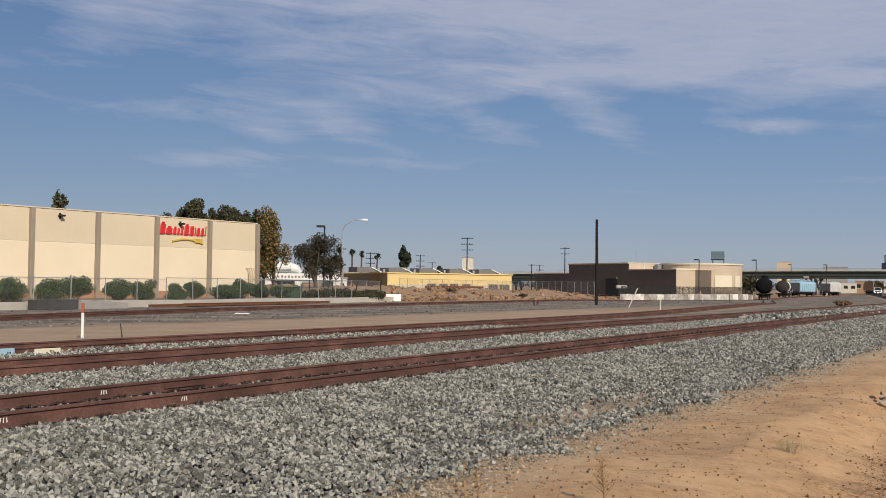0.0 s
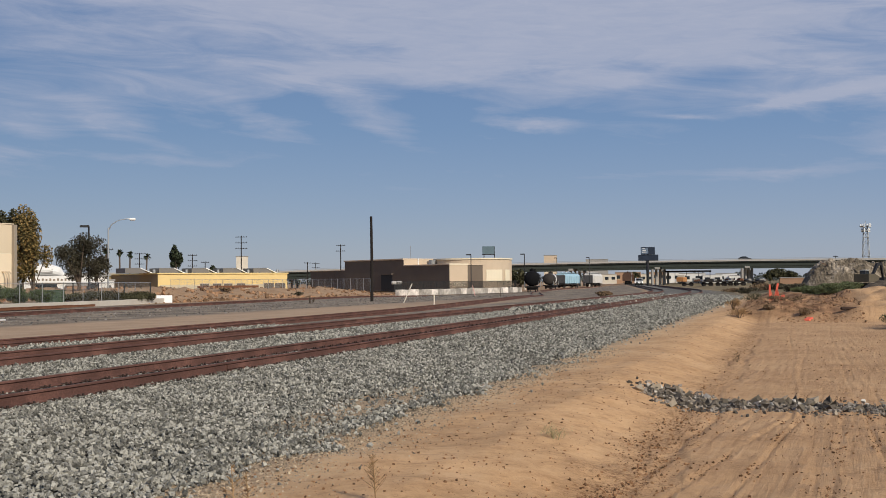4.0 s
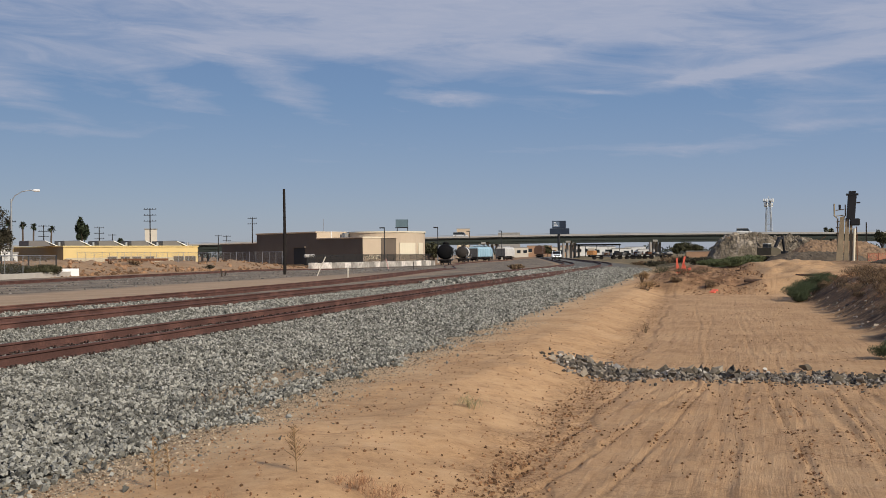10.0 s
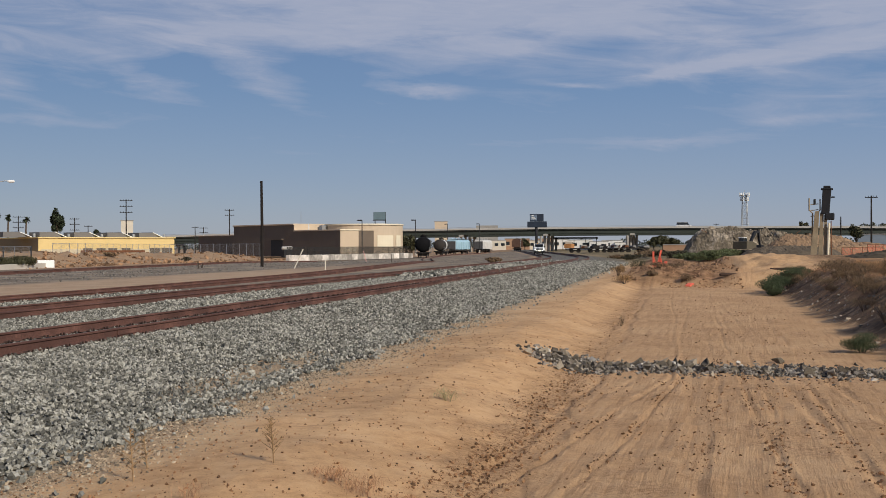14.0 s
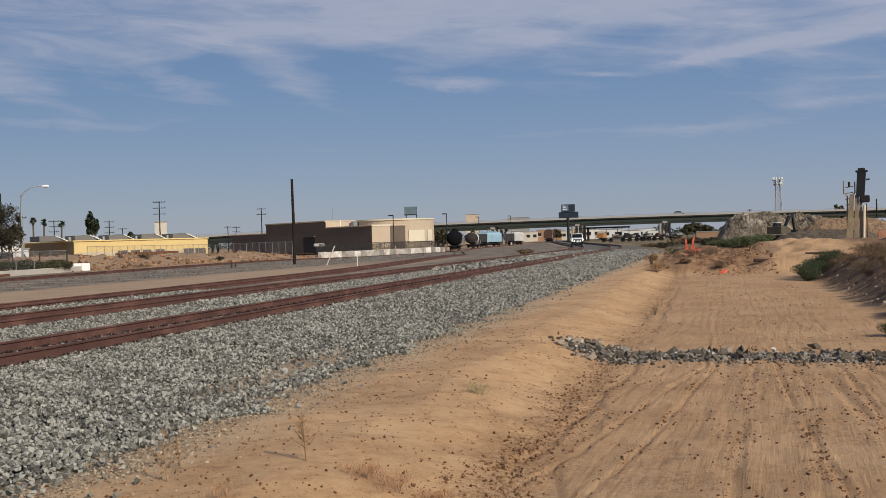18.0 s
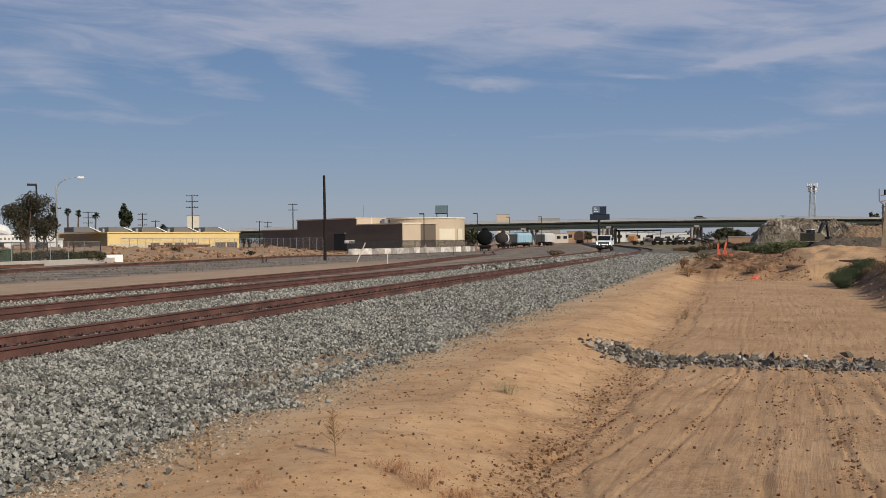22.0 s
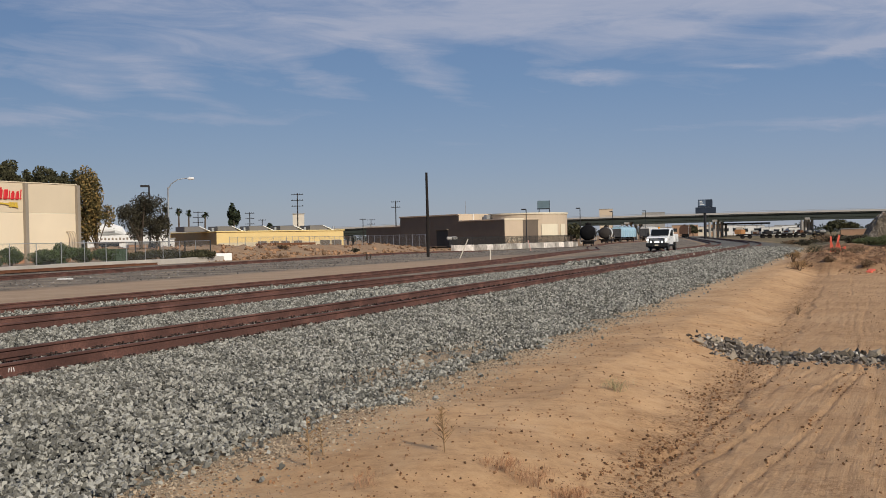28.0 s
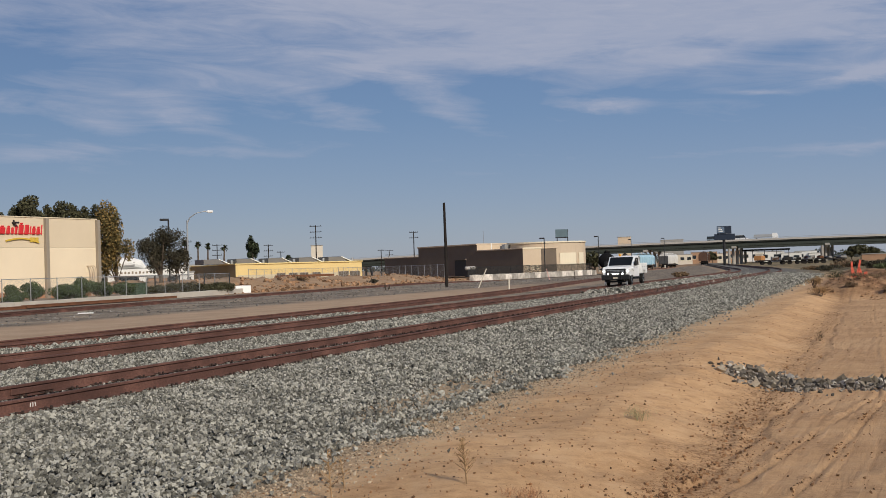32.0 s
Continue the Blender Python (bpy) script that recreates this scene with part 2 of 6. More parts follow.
def tube(bm, pts, rad, seg=8, caps=True):
    """A round bar through pts; rad is one radius or one for each point."""
    pts = [Vector(p) for p in pts]
    rad = [rad] * len(pts) if isinstance(rad, (int, float)) else rad
    rings = []
    for i, p in enumerate(pts):
        d = (pts[min(i + 1, len(pts) - 1)] - pts[max(i - 1, 0)]).normalized()
        a = d.cross((0, 0, 1)) if abs(d.z) < 0.95 else d.cross((0, 1, 0))
        a.normalize()
        b = d.cross(a)
        rings.append([bm.verts.new(p + (a * cos(k * 2 * pi / seg) + b * sin(k * 2 * pi / seg)) * rad[i]) for k in range(seg)])
    for r0, r1 in zip(rings, rings[1:]):
        for k in range(seg):
            bm.faces.new((r0[k], r0[(k + 1) % seg], r1[(k + 1) % seg], r1[k]))
    if caps:
        bm.faces.new(rings[0][::-1])
        bm.faces.new(rings[-1])
    return bm


def tb(pts, rad, seg=8):
    bm = tube(bmesh.new(), pts, rad, seg)
    bmesh.ops.recalc_face_normals(bm, faces=bm.faces)
    return bm


def sweep(bm, line, prof):
    """Carries a closed profile [(side, up)] along a line of (place, side vector)."""
    rings = [[bm.verts.new(p + sd * a + Vector((0, 0, b))) for a, b in prof] for p, sd in line]
    k = len(prof)
    for r0, r1 in zip(rings, rings[1:]):
        for i in range(k):
            bm.faces.new((r0[i], r0[(i + 1) % k], r1[(i + 1) % k], r1[i]))
    bm.faces.new(rings[0])
    bm.faces.new(rings[-1][::-1])
    bmesh.ops.recalc_face_normals(bm, faces=bm.faces)
    return bm


def shape(prof, x0, x1, bev=0.0):
    """A body drawn as a side profile [(y, z)] and pushed from x0 to x1."""
    bm = bmesh.new()
    a = [bm.verts.new((x0, y, z)) for y, z in prof]
    b = [bm.verts.new((x1, y, z)) for y, z in prof]
    for i in range(len(prof)):
        j = (i + 1) % len(prof)
        bm.faces.new((a[i], a[j], b[j], b[i]))
    bm.faces.new(a[::-1])
    bm.faces.new(b)
    bmesh.ops.recalc_face_normals(bm, faces=bm.faces)
    if bev:
        bmesh.ops.bevel(bm, geom=bm.edges[:], offset=bev, segments=2, affect="EDGES", profile=.6)
    return bm


BEND, TURN_R, TURN_MAX = 115.5, 420.0, 0.165


def on_track(n0, a):
    """Place on the line n0 metres off, a metres along, and the way it runs there: straight, then a bend to the far side."""
    if a <= BEND:
        return sn(a, n0), U.copy()
    th = min((a - BEND) / TURN_R, TURN_MAX)
    c = sn(BEND, 14 + TURN_R)
    p = c + (U * sin(th) - N * cos(th)) * (TURN_R - (n0 - 14))
    d = U * cos(th) + N * sin(th)
    return p + d * (a - BEND - th * TURN_R), d

# ---- ground ----
def smooth(a, b, x):
    t = min(1.0, max(0.0, (x - a) / (b - a)))
    return t * t * (3 - 2 * t)


def bend_off(s):
    """How far the tracks have swung to the far side at s."""
    if s <= BEND:
        return 0.0
    q = min(s - BEND, TURN_MAX * TURN_R)
    return q * q / (2 * TURN_R) + max(0.0, s - BEND - q) * tan(TURN_MAX)


def road_floor(s):
    return -0.62 + 0.74 * smooth(60, 78, s)


# wheel tracks: where each lies at 19.5 m, its slant this side of that and beyond, depth, half width
RUTS = ((0.10, 0.19, 0.004, 0.05, 0.045), (-0.05, 0.125, -0.01, 0.05, 0.04), (0.75, 0.16, 0.012, 0.02, 0.06), (-0.75, 0.06, 0.01, 0.02, 0.06), (-1.0, -0.02, -0.012, 0.05, 0.042), (-1.45, .045, 0, .03, .05), (-2.1, .02, .01, .035, .05),
        (-1.75, -0.03, 0.004, 0.03, 0.10), (-2.5, -0.05, -0.01, 0.03, 0.09), (1.3, 0.09, 0.015, 0.03, 0.10), (-0.3, 0.02, 0.01, 0.02, 0.14))


def ground_z(s, n):
    m = n - bend_off(s)
    far = smooth(78, 120, s)
    wob = 0.25 * noise.noise((s * .35, 4.2, 0)) + 0.1 * noise.noise((s * 1.3, 9.2, 0))
    edge, toe, side = 5.9 + wob, 1.9 + wob * 1.4, -4.35 + 1.5 * wob
    fl = road_floor(s)
    near = s < 90 and -14 < n < 12
    rough = 0.0
    if near:
        rough = 0.03 * noise.noise((s * .9, n * .9, 1.5)) + 0.014 * noise.noise((s * 2.6, n * 2.6, 7))
    if m >= 9.9:
        z, rough = (-0.035 + 0.015 * smooth(13, 15.3, m) + 0.015 * smooth(19, 21, m) - 0.07 * smooth(24, 30, m)), 0.0
    elif m >= edge:
        z = -0.035 - 0.27 * (1 - smooth(edge - 1.2, 9.9, m))
        rough *= 0.5
    elif m >= toe:
        brow = toe + 1.75 + 0.3 * noise.noise((s * .3, 1.1, 0))
        top = -0.225 + 0.03 * noise.noise((s * .25, 8.0, 0))
        if m > brow:
            z = top + (-0.285 - top) * smooth(brow + .6, edge, m)
        else:
            q = (brow - m) / (brow - toe)
            z = top + (fl - top) * (0.35 * q + 0.65 * smooth(0, 1, q))
        rough += 0.016 * noise.noise((s * 1.1, n * 3.2, 2.5)) + 0.05 * noise.noise((s * .5, n * .6, 5))
    elif m >= side:
        z = fl
        lip = 0.025 * (1 - smooth(0, 0.5, m - toe + 0.5)) if m > toe - .5 else 0.0
        for r0, k0, k1, dep, w in RUTS:
            x = m - r0 - (k0 * (19.5 - s) if s < 19.5 else k1 * (s - 19.5)) - 0.16 * noise.noise((s * .12, r0 * 3, 0)) - 0.03 * noise.noise((s * 1.3, r0 * 3, 5))
            q = abs(x) / w
            if q < 2.2:
                tread = 0.5 + 0.5 * noise.noise((s * 5.0, r0, 2)) 
                z += .72 * dep * (1 - .62 * smooth(20, 23, s)) * smooth(.22, .5, .5 + .5 * noise.noise((s * .45, r0 * 7, 1))) * (-(1 - q * q) * (.55 + .45 * tread) if q < 1 else 0.4 * sin((q - 1) / 1.2 * pi))
        rough += 0.018 * noise.noise((s * 3.5, n * 5, 8)) - lip
    else:
        up = 0.8 * smooth(side, -7.0, m) + 0.2 * smooth(-5.5, -10.5, m)
        crest = 1.55 + 0.3 * noise.noise((s * .12, n * .15, 3)) - 0.5 * smooth(20, 6, s) - 0.75 * smooth(46, 66, s)
        z = fl + crest * up * (1 - far) + 0.14 * noise.noise((s * .7, n * .8, 6)) * up
    if s > 112 and m > 22:
        z -= 0.42 * smooth(112, 165, s) * smooth(22, 32, m)
    # broken earth and a heap of sand across the end of the track
    if 60 < s < 125 and -34 < n < 5:
        k = smooth(61.5, 66, s + 1.2 * noise.noise((n * .5, 0, 2))) * (1 - smooth(104, 122, s)) * smooth(5, 1.5, n)
        z = z * (1 - k) + k * max(z, 0.30 + 0.35 * noise.noise((s * .22, n * .3, 6)) + 0.3 * noise.noise((s * .6, n * .7, 2)) + .12 * noise.noise((s * 1.5, n * 1.7, 2)))
        q = ((s - 80) / 12) ** 2 + ((n + 6.2) / 5.2) ** 2
        if q < 1:
            z = max(z, -0.6 + 1.72 * (1 - q) ** 0.6 + 0.24 * noise.noise((s * .5, n * .9, 2)) + .10 * noise.noise((s * 1.4, n * 1.8, 2)))
    # heaps of excavated earth in the far lot
    if 84 < s < 250 and 52 < n < 150:
        q = smooth(0, 9, n - (57 + max(0, s - 95) * 0.13)) * (1 - smooth(26, 34, n - (57 + max(0, s - 95) * 0.13)))
        z += q * smooth(84, 94, s) * (1 - smooth(172, 196, s)) * (1.0 + 0.55 * noise.noise((s * .11, n * .13, 4)) + 0.6 * noise.noise((s * .35, n * .4, 1)) + .35 * noise.noise((s * .9, n * .9, 5)))
    return z * (1 - far) + far * (z if m > 4 else max(z, -0.3 + 0.25 * noise.noise((s * .05, n * .06, 3)))) + rough


def ground_sheet():
    sl, x = [], -80.0
    while x < 4200:
        sl.append(x)
        x += 5 if x < -1 else 0.5 if x < 6 else 0.11 if x < 27 else 0.26 if x < 60 else 0.6 if x < 112 else 2.0 if x < 220 else 12 if x < 520 else 300
    nl, x = [], -3600.0
    while x < 3600:
        nl.append(x)
        q = abs(x)
        x += 400 if q > 900 else 60 if q > 200 else 8 if q > 160 else 1.5 if q > 24 else 1.0 if x > 12 else 0.5 if x < -9 else 0.16 if x > 6.5 or x < -4.5 else 0.085 if x < -3 or x > 2.4 else 0.045
    verts = [sn(s, n, ground_z(s, n)).to_tuple() for s in sl for n in nl]
    k = len(nl)
    faces = [(i * k + j, (i + 1) * k + j, (i + 1) * k + j + 1, i * k + j + 1) for i in range(len(sl) - 1) for j in range(k - 1)]
    me = bpy.data.meshes.new("ground")
    me.from_pydata(verts, [], faces)
    me.polygons.foreach_set("use_smooth", [True] * len(faces))
    me.materials.append(ground_mat())
    return tagged(new("ground", me), "sandy dirt ground with tyre ruts and gravel", "ground", kind="structure")


def ground_mat():
    """Sand, with crushed stone along the tracks, gravel beyond them and burnt weeds on the bank."""
    m = bpy.data.materials.new("ground")
    m.use_nodes = True
    k = Nodes(m.node_tree)
    pos = k.add("ShaderNodeNewGeometry").outputs["Position"]
    sx, sy, sz = k.add("ShaderNodeSeparateXYZ", None, Vector=pos).outputs
    s = k.math("ADD", k.math("MULTIPLY", sx, U.x), k.math("MULTIPLY", sy, U.y))
    n = k.math("ADD", k.math("MULTIPLY", sx, N.x), k.math("MULTIPLY", sy, N.y))
    q = k.math("MINIMUM", k.math("MAXIMUM", k.math("SUBTRACT", s, BEND), 0.0), TURN_MAX * TURN_R)
    off = k.math("ADD", k.math("DIVIDE", k.math("MULTIPLY", q, q), 2 * TURN_R),
                 k.math("MULTIPLY", k.math("MAXIMUM", k.math("SUBTRACT", s, BEND + TURN_MAX * TURN_R), 0.0), tan(TURN_MAX)))
    n0 = k.math("SUBTRACT", n, off)
    w1 = k.math("MULTIPLY", k.math("SUBTRACT", k.noise(pos, 0.9, 5, .6), .5), 1.6)
    w2 = k.math("MULTIPLY", k.math("SUBTRACT", k.noise(pos, 0.12, 4, .6), .5), 12.0)
    mm = k.math("ADD", n0, w1)

    def band(v, a, b, soft):
        lo = k.math("DIVIDE", k.math("SUBTRACT", v, a - soft), 2 * soft, clamp=True)
        hi = k.math("DIVIDE", k.math("SUBTRACT", b + soft, v), 2 * soft, clamp=True)
        return k.math("MULTIPLY", lo, hi)

    def sand_col(a, b, c):
        v = k.math("ADD", k.math("MULTIPLY", k.noise(pos, 0.45, 5, .6), .45), k.math("ADD", k.math("MULTIPLY", k.noise(pos, 5.5, 6, .65), .3), k.math("MULTIPLY", k.noise(pos, 42, 5, .7), .25)))
        return k.ramp(v, (0.36, a), (0.5, b), (0.62, c))

    sand = sand_col((0.40, 0.236, 0.118), (0.57, 0.352, 0.182), (0.66, 0.43, 0.238))
    # fine drag marks: along the roadway, and down the slope of the bank
    drag = k.noise(k.add("ShaderNodeCombineXYZ", None, X=k.math("MULTIPLY", s, .45), Y=k.math("MULTIPLY", k.math("ADD", n, k.math("MULTIPLY", s, .06)), 9.0), Z=2.0).outputs[0], 1.0, 8, .72)
    runs = k.noise(k.add("ShaderNodeCombineXYZ", None, X=k.math("MULTIPLY", k.math("ADD", s, k.math("MULTIPLY", n, .5)), 3.2), Y=k.math("MULTIPLY", n, 2.2), Z=6.0).outputs[0], 1.0, 9, .78)
    on_road = band(mm, -4.3, 1.8, .4)
    marks = k.math("ADD", k.math("MULTIPLY", drag, on_road), k.math("MULTIPLY", runs, k.math("SUBTRACT", 1.0, on_road)))
    sand = k.mix(k.ramp(marks, (.37, .55), (.48, 0.0)), sand, (0.30, 0.165, 0.08, 1))
    sand = k.mix(k.ramp(marks, (.53, 0.0), (.65, .4)), sand, (0.64, 0.44, 0.27, 1))
    # a browner, darker tone across the roadway
    sand = k.mix(k.math("MULTIPLY", band(mm, -4.3, 1.7, .5), .25), sand, (0.40, 0.245, 0.14, 1))
    # dark crumbs along the foot of the bank and in the wheel tracks
    crumb = k.ramp(k.noise(pos, 15.0, 9, .8), (0.50, 0.0), (0.55, 1.0))
    foot = k.math("ADD", k.math("MULTIPLY", band(mm, 1.5, 2.25, .3), 0.7), k.math("MULTIPLY", k.math("MULTIPLY", band(mm, -3.6, 1.2, .5), k.ramp(k.noise(pos, 0.8, 5, .6), (.46, .0), (.62, 1.0))), 0.45))
    sand = k.mix(k.math("MULTIPLY", crumb, foot), sand, (0.21, 0.108, 0.052, 1))
    # washed fine grit on the upper slope
    sand = k.mix(k.math("MULTIPLY", band(mm, 4.7, 6.2, .4), k.ramp(k.noise(pos, 28, 4, .7), (.42, 0.0), (.6, .75))), sand, (0.55, 0.44, 0.29, 1))
    vor = k.add("ShaderNodeTexVoronoi", {"feature": "F1"}, Vector=pos, Scale=17.0)
    cell = k.add("ShaderNodeSeparateColor", None, Color=vor.outputs["Color"]).outputs[0]
    stone = k.ramp(k.math("ADD", k.math("MULTIPLY", cell, .75), k.math("MULTIPLY", k.noise(pos, .6, 4, .5), .3)),
                   (0.12, (0.018, 0.017, 0.015)), (0.5, (0.075, 0.071, 0.062)), (0.95, (0.20, 0.19, 0.166)))
    # shade between the stones, painted as darkening towards each cell's rim
    gap_shade = k.ramp(vor.outputs["Distance"], (0.35, 1.0), (0.75, 0.12))
    mul = k.add("ShaderNodeMix", {"data_type": "RGBA", "blend_type": "MULTIPLY"})
    k.put(mul, "0", 1.0)
    k.put(mul, "6", stone)
    k.put(mul, "7", gap_shade)
    # beyond the bend the bed is smoother, dustier stone
    stone = k.mix(k.math("DIVIDE", k.math("SUBTRACT", s, 95.0), 35.0, clamp=True), mul.outputs[2],
                  k.ramp(k.noise(pos, 3.0, 6, .7), (.35, (0.10, 0.096, 0.083)), (.62, (0.24, 0.225, 0.195))))
    # an older, dusty gravel between and beyond the tracks
    old = k.ramp(k.math("ADD", k.math("MULTIPLY", k.noise(pos, 0.35, 5, .6), .5), k.math("MULTIPLY", k.noise(pos, 9, 7, .75), .5)),
                 (0.38, (0.075, 0.062, 0.048)), (0.50, (0.215, 0.178, 0.136)), (0.61, (0.38, 0.30, 0.215)))
    tan_c = sand_col((0.34, 0.235, 0.15), (0.43, 0.305, 0.20), (0.49, 0.355, 0.24))
    mb = k.math("ADD", mm, k.math("MULTIPLY", w2, 0.25))
    col = sand
    wide = k.math("ADD", n, w2)
    col = k.mix(band(mb, 18.5, 4000, 1.0), col, old)
    lotfade = k.math("SUBTRACT", 1.0, k.math("DIVIDE", k.math("SUBTRACT", s, 70.0), 45.0, clamp=True))
    col = k.mix(k.math("MULTIPLY", band(mb, 22.6, 33.0, 1.1), lotfade), col, tan_c)
    lot = k.math("MULTIPLY", band(wide, 55.5, 4000, 1.5), band(s, 82.0, 4000.0, 6.0))
    col = k.mix(lot, col, sand_col((0.24, 0.15, 0.09), (0.36, 0.24, 0.145), (0.45, 0.31, 0.19)))
    # the bed of crushed stone under the two nearer tracks
    edge = k.math("ADD", mm, k.math("MULTIPLY", k.math("SUBTRACT", k.noise(pos, 6.0, 4, .6), .5), 0.9))
    drift = k.math("ADD", k.math("POWER", k.math("DIVIDE", k.math("SUBTRACT", s, 16.2), 3.6), 2.0), k.math("POWER", k.math("DIVIDE", k.math("SUBTRACT", n, 6.5), 0.55), 2.0))
    bed = k.math("MULTIPLY", band(edge, 5.95, 18.4, 0.12), k.math("GREATER_THAN", k.math("ADD", drift, k.math("MULTIPLY", w1, 0.25)), 1.0))
    grit = k.ramp(k.noise(pos, 30, 5, .75), (.38, (0.12, 0.10, 0.075)), (.5, (0.33, 0.255, 0.17)), (.62, (0.50, 0.40, 0.27)))
    col = k.mix(k.math("MULTIPLY", band(edge, 5.35, 7.2, 0.3), 0.85), col, grit)
    col = k.mix(bed, col, stone)
    # weedy bank: burnt dark litter and dry straw
    bank = band(mm, -60.0, -4.55, .4)
    weed = k.ramp(k.math("ADD", k.math("MULTIPLY", k.noise(pos, 0.55, 6, .65), .5), k.math("MULTIPLY", k.noise(pos, 5, 8, .8), .5)), (0.42, (0.085, 0.055, 0.034)), (0.52, (0.20, 0.122, 0.068)), (0.63, (0.40, 0.225, 0.115)))
    keep = k.math("MAXIMUM", k.math("SUBTRACT", 1.0, k.math("DIVIDE", k.math("SUBTRACT", s, 56.0), 8.0, clamp=True)), band(mm, -60.0, -9.0, 1.2))
    bank = k.math("MULTIPLY", bank, keep)
    col = k.mix(k.math("MULTIPLY", bank, k.ramp(k.noise(pos, 2.2, 6, .7), (0.36, 0.25), (0.52, 1.0))), col, weed)
    spoil = k.math("MULTIPLY", band(s, 63.0, 120.0, 1.5), band(mm, -3.2, 3.0, .6))
    spoil = k.math("MULTIPLY", spoil, k.ramp(k.noise(pos, 0.35, 6, .65), (0.36, 0.35), (0.52, 1.0)))
    col = k.mix(spoil, col, k.ramp(k.noise(pos, 1.5, 7, .7), (0.38, (0.10, 0.052, 0.028)), (0.52, (0.235, 0.13, 0.07)), (0.66, (0.36, 0.215, 0.12))))
    far = k.math("MULTIPLY", k.math("DIVIDE", k.math("SUBTRACT", s, 112.0), 30.0, clamp=True), band(n0, -4000, 7.0, 3.0))
    col = k.mix(far, col, k.ramp(k.noise(pos, 0.2, 6, .65), (0.35, (0.13, 0.115, 0.06)), (0.55, (0.25, 0.19, 0.11)), (0.7, (0.36, 0.25, 0.15))))
    bs = k.add("ShaderNodeBsdfPrincipled", None, Base_Color=col, Roughness=0.95)
    k.put(bs, "Specular IOR Level", 0.15)
    hgt = k.math("ADD", k.math("MULTIPLY", k.noise(pos, 9, 8, .75), .35), k.math("MULTIPLY", k.noise(pos, 36, 6, .8), .65))
    hgt = k.math("MULTIPLY", hgt, k.math("ADD", .62, k.math("MULTIPLY", k.math("MAXIMUM", bed, bank), .38)))
    hgt = k.math("ADD", hgt, k.math("MULTIPLY", k.math("MULTIPLY", crumb, foot), 0.2))
    hgt = k.math("ADD", hgt, k.math("MULTIPLY", marks, k.math("ADD", .35, k.math("MULTIPLY", on_road, .95))))
    hgt = k.math("SUBTRACT", hgt, k.math("MULTIPLY", k.math("MULTIPLY", vor.outputs["Distance"], bed), 2.0))
    bp = k.add("ShaderNodeBump", None, Strength=0.7, Distance=0.035, Height=hgt)
    k.t.links.new(bp.outputs[0], bs.inputs["Normal"])
    k.t.links.new(bs.outputs[0], k.add("ShaderNodeOutputMaterial").inputs[0])
    return m


ground = ground_sheet()


ROCK_FACES = [(0, 2, 3, 1), (4, 5, 7, 6), (0, 1, 5, 4), (2, 6, 7, 3), (0, 4, 6, 2), (1, 3, 7, 5)]


def rock_forms(count, seed, flat=0.75, jag=.11):
    """Angular broken stones about one unit across."""
    rng = np.random.RandomState(seed)
    base = np.array([(x, y, z) for z in (-1, 1) for y in (-1, 1) for x in (-1, 1)], float) * .42
    out = []
    for _ in range(count):
        v = base * (0.6 + 0.7 * rng.rand(8, 1)) + rng.randn(8, 3) * jag
        out.append(v * np.array([1.0, 0.65 + .35 * rng.rand(), (0.5 + .4 * rng.rand()) * flat / .75]))
    return out


FORMS = rock_forms(24, 5)
BLOCKS = rock_forms(60, 9, .95, .17)


def scatter(name, places, sizes, material, label, category, seed=1, sink=0.3, forms=FORMS, faces=ROCK_FACES):
    """One mesh of many loose stones lying at the places."""
    rng = np.random.RandomState(seed)
    cnt = len(places)
    P, S = np.array(places), np.array(sizes)
    F = np.array(forms)[rng.randint(0, len(forms), cnt)] * S[:, None, None]
    a, b, c = rng.rand(cnt) * 2 * pi, rng.randn(cnt) * .5, rng.randn(cnt) * .5
    ca, sa = np.cos(a)[:, None], np.sin(a)[:, None]
    x, y, z = F[..., 0], F[..., 1], F[..., 2]
    y, z = y * np.cos(b)[:, None] - z * np.sin(b)[:, None], y * np.sin(b)[:, None] + z * np.cos(b)[:, None]
    x, z = x * np.cos(c)[:, None] + z * np.sin(c)[:, None], -x * np.sin(c)[:, None] + z * np.cos(c)[:, None]
    x, y = x * ca - y * sa, x * sa + y * ca
    V = np.stack([x, y, z], -1) + P[:, None, :] + np.array([0, 0, 1.0]) * (S * (0.3 - sink))[:, None, None]
    nv, k = len(forms[0]), len(faces[0])
    idx = (np.arange(cnt)[:, None, None] * nv + np.array(faces)[None]).reshape(-1)
    me = bpy.data.meshes.new(name)
    me.vertices.add(cnt * nv)
    me.vertices.foreach_set("co", V.reshape(-1))
    nf = cnt * len(faces)
    me.loops.add(nf * k)
    me.polygons.add(nf)
    me.loops.foreach_set("vertex_index", idx.astype(np.int32))
    me.polygons.foreach_set("loop_start", np.arange(0, nf * k, k, dtype=np.int32))
    me.update(calc_edges=True)
    me.shade_flat()
    me.materials.append(material)
    ob = new(name, me)
    return tagged(ob, label, category, kind="stuff")


